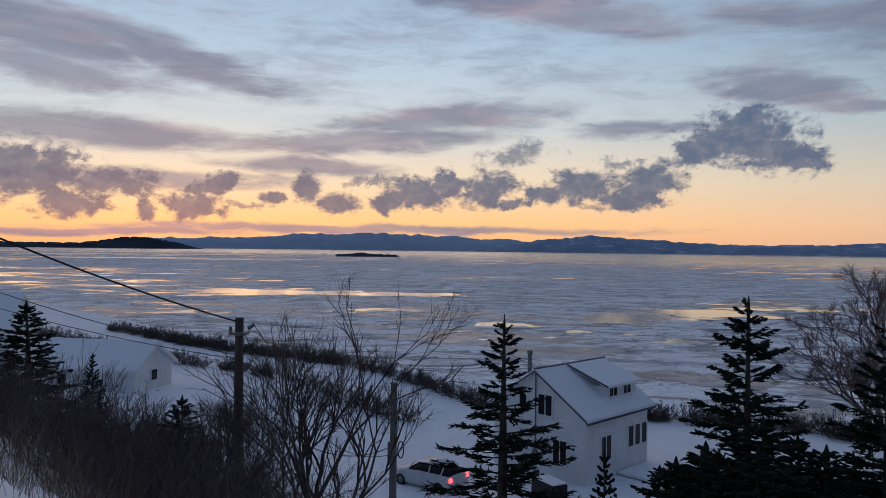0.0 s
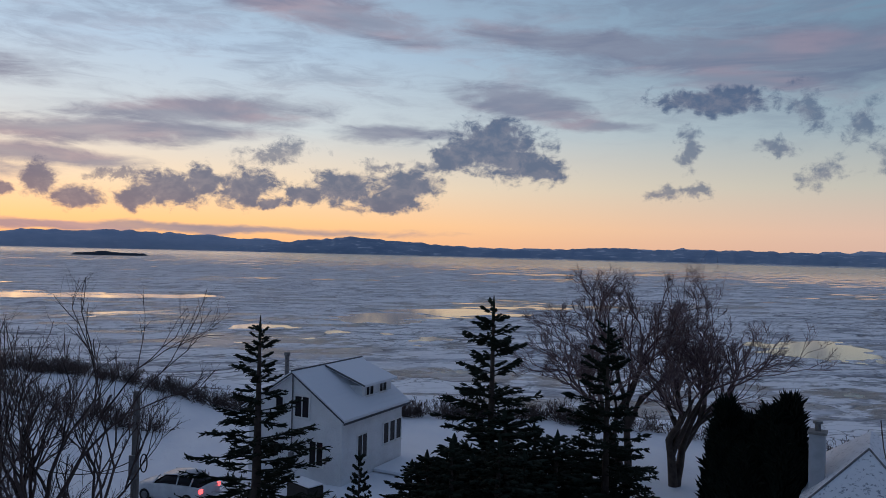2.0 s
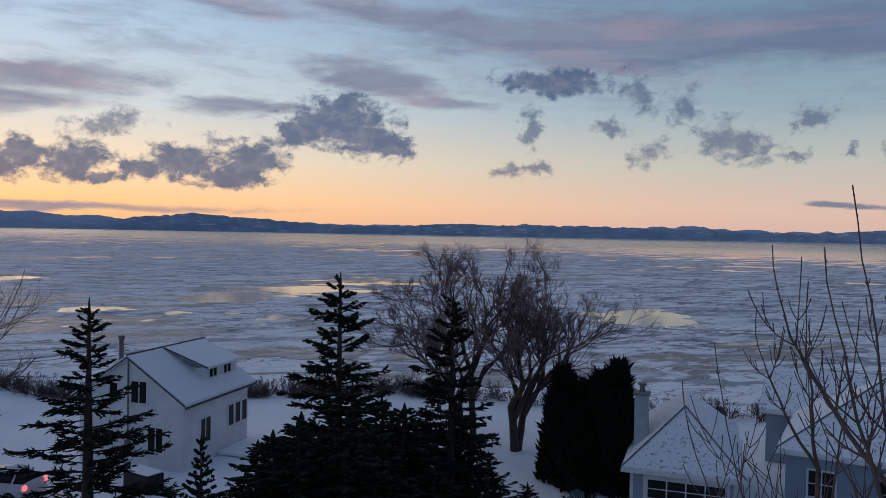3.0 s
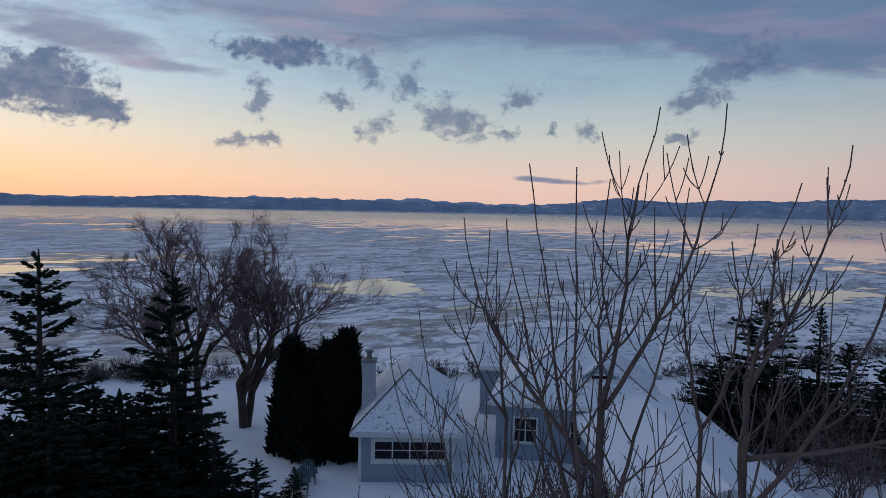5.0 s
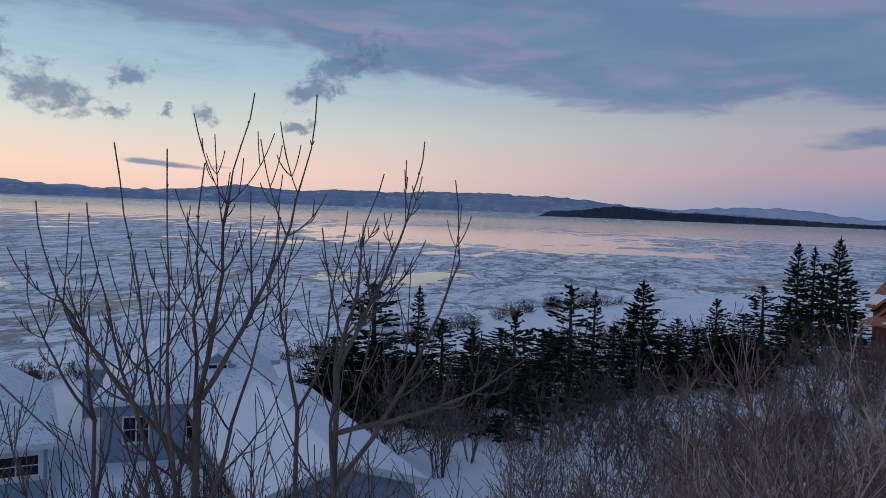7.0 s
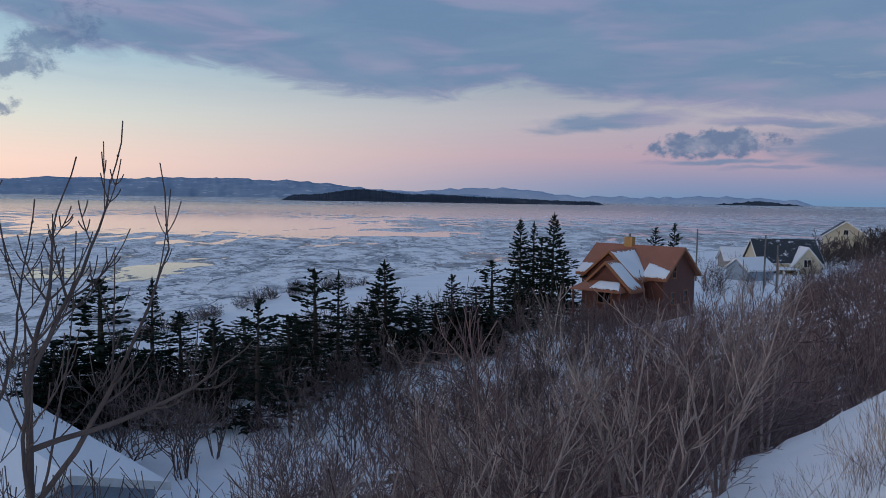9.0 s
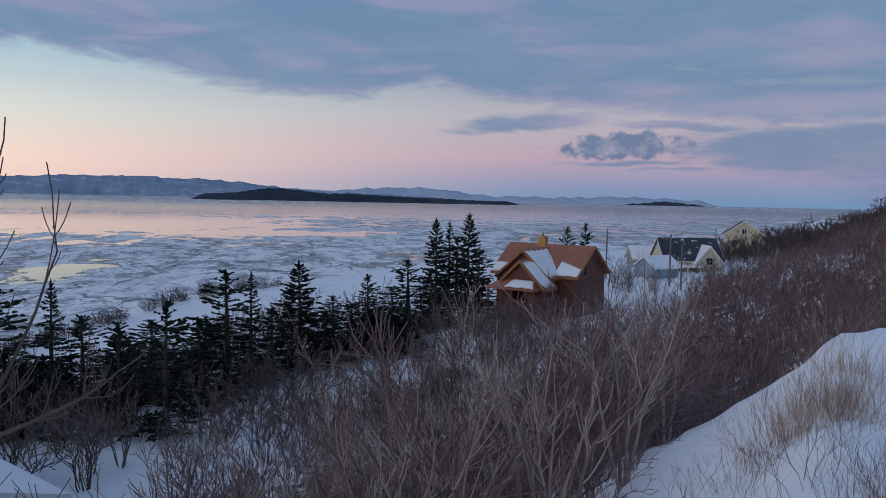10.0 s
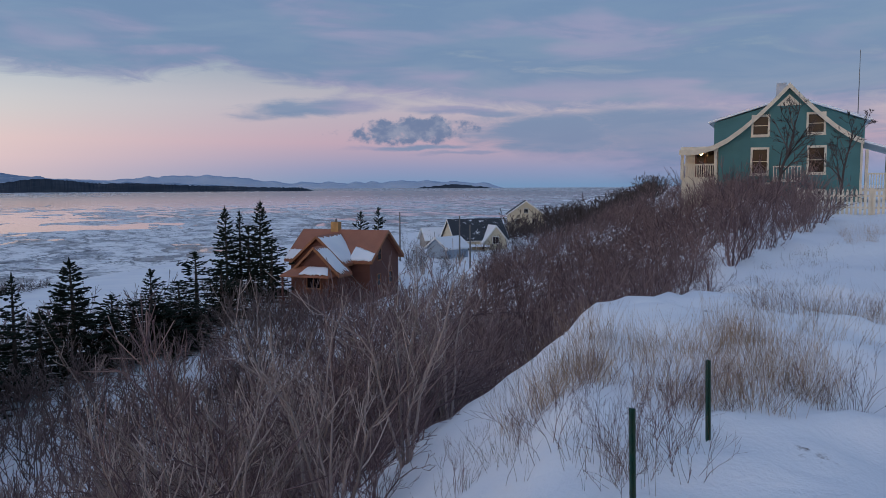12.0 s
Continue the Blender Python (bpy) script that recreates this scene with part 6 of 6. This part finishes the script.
def near_tree(bearing, reach, fork, tips, seed, r=0.034, thin=0.0042):
    """A young maple-like tree: a trunk up to the height fork, leaders that sweep out and up to tips (bearing, height), and opposite pairs of whips."""
    rng = np.random.default_rng(seed)
    x, y = at(bearing, reach)
    z = ground_z(x, y) - 0.1
    ob = thing("young_bare_tree", pose(x, y, z), "young bare tree with pale bark and upswept whips near the lookout", "tree", "young bare trees")
    base = np.array([x, y, z])
    k = 13
    t = np.linspace(0, 1, k)
    bole = np.column_stack([0.02 * np.sin(4 * t + seed), 0.02 * np.sin(3 * t), t * (fork - z)])
    part("trunk", mesh_of("trunk", *tubes(bole[None], (r * (1 - 0.48 * t))[None], 9), SAPLING, True), None, ob, "pale grey-brown trunk")
    S, SR = [], []
    for i, (b, top) in enumerate(tips):
        p = np.array([*at(b, reach + rng.normal(0, 0.16)), top]) - base
        f = (0.995 if i < 2 else rng.uniform(0.62, 0.98)) * (fork - z)
        q = np.array([0.02 * math.sin(4 * f / (fork - z) + seed), 0.02 * math.sin(3 * f / (fork - z)), f])
        bow = rng.uniform(1.35, 1.9)
        out = 1 - (1 - t) ** bow
        kink = np.cumsum(rng.normal(0, 0.012, (k, 2)), axis=0) * np.minimum(1, 4 * (1 - t))[:, None]
        S.append(np.column_stack([q[0] + (p[0] - q[0]) * out + kink[:, 0], q[1] + (p[1] - q[1]) * out + kink[:, 1], q[2] + (p[2] - q[2]) * t]))
        SR.append(np.maximum(r * 0.52 * (1 - t) ** 1.0 * rng.uniform(0.8, 1.1), thin))
    S, SR = np.array(S), np.array(SR)
    part("leader", mesh_of("leader", *tubes(S, SR, 7), SAPLING, True), None, ob)

    def pairs(P, R, spots, length, spread, steps):
        """Opposite pairs of shoots at set stations along each line, curving upwards."""
        new_lines, radii = [], []
        n = P.shape[1] - 1
        for line, rad in zip(P, R):
            size = np.linalg.norm(line[-1] - line[0])
            for w in spots:
                w = min(max(w + rng.normal(0, 0.05), 0.05), 0.97)
                i = min(int(w * n), n - 1)
                c = line[i] + (line[i + 1] - line[i]) * (w * n - i)
                d = unit(line[i + 1] - line[i])
                side = unit(np.cross(d, rng.normal(0, 1, 3)))
                for sign in (-1, 1):
                    if rng.random() < 0.3:
                        continue
                    ln = size * length * rng.uniform(0.5, 1.2) * (1.15 - 0.6 * w)
                    way = unit(d * 0.8 + sign * side * spread + np.array([0, 0, 0.1]))
                    u = np.linspace(0, 1, steps)[:, None]
                    new_lines.append(c + way * ln * (u - 0.25 * u * u) + np.array([0, 0, 0.45]) * ln * u * u)
                    radii.append(np.maximum(rad[i] * 0.62 * (1 - 0.75 * u[:, 0]), thin * 0.85))
        return np.array(new_lines), np.array(radii)

    K, KR = pairs(S, SR, (0.22, 0.36, 0.50, 0.62), 0.31, 0.9, 7)
    T, TR = pairs(K, KR, (0.30, 0.55), 0.40, 0.75, 5)
    U, UR = pairs(S, SR, (0.72, 0.82, 0.90), 0.018, 0.7, 3)
    V, F = join([tubes(K, KR, 5), tubes(T, TR, 4), tubes(U, UR, 4)])
    tagged(part("whip", mesh_of("whip", V, F, SAPLING, True), None, ob, "slender upswept whips in opposite pairs"), kind="stuff")
    return ob


near_tree(59.3, 5.4, 14.75, [(62.6, 16.66), (66.7, 16.64), (54.0, 16.31), (57.2, 16.28), (49.6, 15.95), (59.5, 16.22), (52.5, 15.95), (64.4, 16.0)], 4, 0.040)
near_tree(68.7, 5.2, 14.95, [(71.4, 16.20), (74.1, 16.41), (76.3, 16.17), (67.3, 15.85), (82.0, 15.1)], 6, 0.034)
near_tree(66.0, 5.6, 14.6, [(69.0, 15.95), (64.5, 15.9), (71.2, 15.75)], 12, 0.028)
near_tree(53.0, 6.3, 14.4, [(49.0, 15.5), (52.0, 15.7), (55.0, 15.5), (46.5, 15.2), (44.5, 14.9), (57.0, 15.3)], 7, 0.026, 0.004)
for b, r, hh, s in ((50.5, 9.5, 4.6, 21), (56.0, 11, 5.2, 22), (67.0, 10, 4.8, 23), (78.0, 9.0, 3.9, 24), (60.5, 8.5, 4.6, 26), (72.0, 12, 5.0, 27), (63.5, 9.5, 4.8, 37), (53.5, 9.0, 4.4, 38), (46.5, 15, 4.0, 28), (27.0, 14, 4.2, 29), (33.0, 12, 3.0, 30),
                    (12.0, 17, 4.4, 32), (103, 8.5, 3.4, 33), (96, 9.0, 3.8, 34), (108, 9.5, 3.6, 35), (87, 10, 4.2, 36), (100, 11, 4.6, 39), (92, 12, 4.8, 40), (112, 13, 4.2, 41), (105, 14, 4.6, 42), (90, 8.0, 3.6, 51), (99, 7.5, 3.2, 52), (110, 8.0, 3.2, 53), (115, 10, 3.4, 54), (94, 14, 4.8, 55), (118, 13, 3.6, 56), (84, 8.5, 3.8, 57), (102, 9.8, 4.0, 58)):
    x, y = at(b, r)
    rr = np.random.default_rng(s)
    lead = [(rr.normal(0, 0.22) * hh, rr.normal(0, 0.22) * hh, hh * rr.uniform(0.55, 0.9)) for _ in range(5)]
    whip_tree(pose(x, y, ground_z(x, y) - 0.1), lead, s, "young bare tree with pale branching stems on the slope", 0.85 if b > 80 else 0.62, PALE_TWIG if b > 80 else SAPLING, 0.0045, 9)

# thickets: far too many stems to count
BELTBRUSH = [fork_shrub(170 + k, 3.0, 6, 4, 0.55, 0.55, 0.035, 0.017) for k in range(6)]
THICK = [fork_shrub(100 + k, 3.0, 6, 5, 0.60, 0.55, 0.024, 0.0065) for k in range(8)]
FARTHICK = [fork_shrub(140 + k, 2.9, 6, 4, 0.60, 0.55, 0.028, 0.0125) for k in range(8)]
LIGHT = [shrub_mesh(200 + k, 2.4, 8, 6, 3, 0.45, 0.014, 0.0060) for k in range(5)]


def scatter(name, kinds, spots, sizes, mat, label, seed):
    """Many shrubs joined into one mesh of stuff."""
    rng = np.random.default_rng(seed)
    pieces = []
    for (x, y), s in zip(spots, sizes):
        V, F = kinds[rng.integers(len(kinds))]
        a = rng.uniform(0, math.tau)
        c, d = math.cos(a), math.sin(a)
        R = np.array([[c, -d, 0], [d, c, 0], [0, 0, 1]])
        W = (V * np.array([1.0, 1.0, rng.uniform(0.85, 1.15)]) * s) @ R.T + np.array([x, y, ground_z(x, y)])
        pieces.append((W, F))
    V, F = join(pieces)
    return tagged(new(name, mesh_of(name, V, F, mat)), label, "brush", kind="stuff")


def slope_spots(n, b0, b1, r0, r1, s0, s1, seed, power=0.8):
    rng = np.random.default_rng(seed)
    out = []
    while len(out) < n:
        b, r = rng.uniform(b0, b1), r0 + (r1 - r0) * rng.random() ** power
        x, y = at(b, r)
        s, u = su(x, y)
        if s0 < s < s1 + 0.0 * u and not (66 < x < 82 and -33 < y < -11):
            out.append((x, y))
    return out


rng = np.random.default_rng(5)


def thicket(name, kinds, spots, lo, hi, mat, label, seed):
    return scatter(name, kinds, spots, np.random.default_rng(seed + 7).uniform(lo, hi, len(spots)), mat, label, seed)


def brow(u):
    """Landward border of the thicket."""
    return 2.4 - 3.8 * float(step01((u - 12) / 4)) - 7.4 * float(step01((u - 13) / 28))


def brow_spots(n, u0, u1, depth, seed, power=1.0):
    q = np.random.default_rng(seed)
    out = []
    while len(out) < n:
        u = q.uniform(u0, u1)
        p = (brow(u) + 0.4 + depth * q.random() ** power) * SHORE + u * ALONG
        if math.hypot(*p) > 6.0:
            out.append((p[0], p[1]))
    return out


thicket("brush_thicket", THICK, slope_spots(100, 83, 128, 8.5, 22, 3.6, 25, 31, 0.8), 0.5, 1.1, TWIG, "dense red-brown leafless thicket covering the bluff slope", 41)
thicket("brush_thicket_lower", FARTHICK, slope_spots(260, 82, 126, 18, 70, 3, 33, 51, 0.85), 0.7, 1.25, TWIG, "dense red-brown leafless thicket on the lower slope", 61)
thicket("brush_pale", THICK, slope_spots(50, 84, 122, 8.5, 26, 3.8, 20, 32, 0.8), 0.5, 1.1, PALE_TWIG, "pale leafless brush scattered through the thicket", 42)
thicket("brush_crest", FARTHICK, brow_spots(330, 13, 56, 14, 33, 1.0), 0.45, 0.85, TWIG, "dark leafless brush on the bluff crest below the teal house", 43)
thicket("brush_far_slope", FARTHICK, brow_spots(210, 40, 120, 24, 63, 0.9), 0.7, 1.2, TWIG, "leafless thicket on the far slope above the shore houses", 64)
thicket("brush_brow", THICK, brow_spots(120, 3, 32, 3.0, 53, 1.3), 0.22, 0.55, TWIG, "low red-brown brush along the snowy brow of the bluff", 53)
thicket("brush_west_near", THICK, slope_spots(120, -38, -12, 11, 25, 5.5, 22, 74, 0.8), 0.45, 0.8, DARK_TWIG, "dark leafless brush at the top of the slope by the wooden pole", 84)
thicket("brush_west", FARTHICK, slope_spots(170, -38, -14, 24, 54, 8, 34, 34, 0.9), 0.7, 1.2, DARK_TWIG, "dark leafless brush on the slope round the poles", 44)
thicket("brush_middle", THICK, slope_spots(80, 12, 78, 12, 31, 4, 22, 35, 0.8), 0.45, 1.0, DARK_TWIG, "thin dark brush among the spruces and below the cottage", 45)
thicket("brush_below_lookout", THICK, slope_spots(48, 47, 71, 7.5, 15, 5, 15, 55, 0.8), 0.9, 1.5, MID_TWIG, "bare brush in front of the cottage roofs", 65)
thicket("brush_before_roofs", THICK, slope_spots(42, 46, 66, 9, 16, 6, 15, 75, 0.8), 0.9, 1.5, DARK_TWIG, "tall dark bare brush on the slope above the cottage", 85)
thicket("brush_above_garage", THICK, slope_spots(18, 69, 85, 9, 15, 6, 15, 95, 0.8), 0.8, 1.35, MID_TWIG, "loose bare brush on the slope above the garage roof", 96)
thicket("brush_by_cottage", BELTBRUSH, slope_spots(34, 51, 70, 22, 34, 14, 32, 59, 0.9), 0.7, 1.1, DARK_TWIG, "dark bare brush close before the cottage walls", 69)
thicket("brush_belt", BELTBRUSH, slope_spots(210, 67, 108, 36, 70, 20, 47, 36, 0.9), 0.7, 1.4, MID_TWIG, "dark underbrush between the spruces of the shelter belt", 46)
thicket("brush_by_red_house", BELTBRUSH, slope_spots(40, 103, 115, 50, 67, 10, 36, 71, 0.9), 0.7, 1.2, TWIG, "red-brown brush close before the red-brown house", 73)
hedge, hr = [], np.random.default_rng(9)
for k in range(600):
    u = hr.uniform(-100, -14) if k < 480 else hr.uniform(-14, 70)
    s = 57.5 - 10 * float(step01((-18 - u) / 22)) - 6 * float(step01((-38 - u) / 45)) + 1.6 * hr.random() + 6 * float(step01((u - 20) / 40)) - (9 if k % 3 == 0 and u < -40 else 0)
    p = s * SHORE + u * ALONG
    hedge.append((p[0], p[1]))
HEDGE = [shrub_mesh(300 + k, 2.2, 11, 4, 2, 1.5, 0.02, 0.021, 0.2) for k in range(4)]
thicket("brush_shore_hedge", HEDGE, hedge, 0.5, 0.78, DARK_TWIG, "long low dark hedge of brush along the shore rim", 47)
thicket("brush_town", LIGHT, slope_spots(60, 112, 127, 82, 170, 5, 45, 37, 0.9), 0.8, 1.8, DARK_TWIG, "bare brush and small trees among the shore houses", 48)
thicket("brush_far_wood", HEDGE, slope_spots(110, 119, 133, 130, 330, -60, 30, 57, 0.9), 1.6, 3.0, DARK_TWIG, "distant bare wood along the bluff beyond the houses", 67)

# dry grass on the plateau edge
gr = np.random.default_rng(12)


def grass(name, spots, mat, label, h0, h1, blades=16, r=0.0028):
    st, wy, ln = [], [], []
    for x, y in spots:
        z = ground_z(x, y)
        lean = gr.normal(0, 0.18, 2)
        for _ in range(blades):
            a = gr.normal(0, 0.10, 2)
            st.append((x + a[0], y + a[1], z - 0.05))
            wy.append((lean[0] + gr.normal(0, 0.22), lean[1] + gr.normal(0, 0.22), 1.0))
            ln.append(gr.uniform(h0, h1))
    P = lines(gr, np.array(st), np.array(wy), np.array(ln), 4, 0.10, -0.06)
    V, F = tubes(P, np.tile([1.0, 0.9, 0.7, 0.25], (len(P), 1)) * r, 3)
    tagged(new(name, mesh_of(name, V, F, mat)), label, "grass", kind="stuff")


def edge_spots(n, u0, u1, s_mid, s_dev, seed):
    q = np.random.default_rng(seed)
    out = []
    for _ in range(n):
        u = q.uniform(u0, u1)
        s = s_mid + q.normal(0, s_dev)
        p = s * SHORE + u * ALONG
        if math.hypot(*p) > 2.6:
            out.append((p[0], p[1]))
    return out


def clusters(n, each, u0, u1, s_mid, s_dev, seed):
    q = np.random.default_rng(seed)
    out = []
    for x, y in edge_spots(n, u0, u1, s_mid, s_dev, seed):
        k = q.integers(each // 2, each * 2)
        out += [(x + q.normal(0, 0.28), y + q.normal(0, 0.28)) for _ in range(k)]
    return out


TUFTS = [(1.3, 7.2), (1.1, 7.6), (0.8, 8.5), (0.6, 8.4), (0.4, 9.2), (0.4, 6.0), (0.15, 6.0), (-0.1, 5.9), (-0.4, 7.7), (-0.5, 7.4), (-0.8, 7.6), (-1.15, 8.5), (-1.4, 8.3), (-1.5, 8.0),
         (-1.6, 12.0), (-2.6, 12.9), (-2.0, 11.2), (-3.5, 13.9), (-0.35, 9.0), (-0.9, 9.2), (0.9, 7.9)]   # clumps of grass: metres seaward and along the brow


def tuft_spots(each, spread, seed, pick):
    q = np.random.default_rng(seed)
    out = []
    for k, (s, u) in enumerate(TUFTS):
        if pick(k):
            for _ in range(each):
                p = (s + q.normal(0, spread)) * SHORE + (u + q.normal(0, spread)) * ALONG
                out.append((p[0], p[1]))
    return out


grass("dry_grass", tuft_spots(11, 0.24, 3, lambda k: k in (2, 3, 4, 8, 10, 11, 12, 18, 19, 20)) + clusters(9, 5, 8, 13, -3.0, 1.2, 8) + clusters(8, 4, 12, 30, -7, 3, 4), STRAW,
      "dry tan grass standing through snow on the bluff edge", 0.2, 0.62, 20, 0.0015)
grass("brown_grass", tuft_spots(5, 0.22, 5, lambda k: k not in (3, 4, 18)), DULL_STRAW, "brown dead stalks and weeds in tufts on the snowy brow", 0.12, 0.5, 12, 0.0015)
grass("dry_grass_slope", edge_spots(190, -15, -1.5, 4.4, 1.2, 6), DULL_STRAW, "dry grass stalks at the top of the slope", 0.4, 1.15, 16, 0.0024)


def brow_line(n, u0, u1, seed):
    q = np.random.default_rng(seed)
    out = []
    for _ in range(n):
        u = q.uniform(u0, u1)
        p = (brow(u) - 1.1 + q.normal(0, 0.5)) * SHORE + u * ALONG
        if math.hypot(*p) > 3.6:
            out.append((p[0], p[1]))
    return out


grass("brow_weeds", brow_line(150, 3, 24, 21), DULL_STRAW, "short dead weeds poking through the snowy brow", 0.08, 0.28, 7, 0.0017)


WEED = [fork_shrub(400 + k, 0.8, 9, 4, 0.5, 0.4, 0.0032, 0.0013) for k in range(4)]
thicket("brush_weeds", WEED, tuft_spots(3, 0.3, 9, lambda k: k in (0, 1, 5, 6, 7, 8, 9, 13, 14, 17)), 0.45, 1.0, TWIG, "thin woody weeds with fine twigs among the dry grass", 87)


def stake(bearing, reach, top, label):
    """A T-section steel stake with studs."""
    x, y = at(bearing, reach)
    z = ground_z(x, y) - 0.3
    ob = thing("fence_stake", pose(x, y, z, 0, 1.5, 20), label, "fence post", "fence stakes")
    bm = bmesh.new()
    hh = top - z
    block(bm, (-0.020, -0.004, 0), (0.020, 0.004, hh))
    block(bm, (-0.004, 0.004, 0), (0.004, 0.034, hh))
    part("stem", bm, STAKE, ob)
    for k in range(10):
        part("stud", boxy((-0.008, -0.010, hh - 0.05 - 0.06 * k), (0.008, -0.004, hh - 0.035 - 0.06 * k)), STAKE, ob)


stake(136.3, 6.6, 14.70, "dark green steel fence stake standing in snow and grass")
stake(131.4, 5.2, 14.68, "dark green steel fence stake at the snowy bluff edge")

# ---------------------------------------------------------------- garden chairs
CHAIR = surface("blue_green_chair_paint", (0.07, 0.11, 0.12), (0.11, 0.15, 0.16), 3, 0.6, 0.2)


def adirondack(m, first=None):
    if first:
        return copy_thing(first, m)
    ob = thing("garden_chair", m, "slatted blue-green wooden garden chair standing in snow", "chair", "garden chairs")
    for k in range(6):
        x = -0.27 + k * 0.108
        part("back_slat", boxy((x - 0.045, 0.30, 0.30), (x + 0.045, 0.325, 1.0 + 0.05 * (2.5 - abs(k - 2.5))), 0, Matrix.Rotation(radians(-18), 4, "X") @ Matrix.Translation((0, 0.1, 0))), CHAIR, ob)
    for k in range(5):
        part("seat_slat", boxy((-0.28, -0.28 + 0.13 * k, 0.37 - 0.02 * k), (0.28, -0.17 + 0.13 * k, 0.395 - 0.02 * k)), CHAIR, ob)
    for s in (-1, 1):
        part("arm", boxy((s * 0.36 - 0.07, -0.40, 0.56), (s * 0.36 + 0.07, 0.42, 0.585)), CHAIR, ob)
        part("leg", boxy((s * 0.31 - 0.02, -0.36, -0.05), (s * 0.31 + 0.02, -0.25, 0.56)), CHAIR, ob)
        part("leg", boxy((s * 0.31 - 0.02, 0.30, -0.05), (s * 0.31 + 0.02, 0.40, 0.56)), CHAIR, ob)
    return ob


ca = on_ground(38.23, 36.1, -35)
chair = adirondack(ca)
adirondack(on_ground(37.73, 35.0, -40), chair)
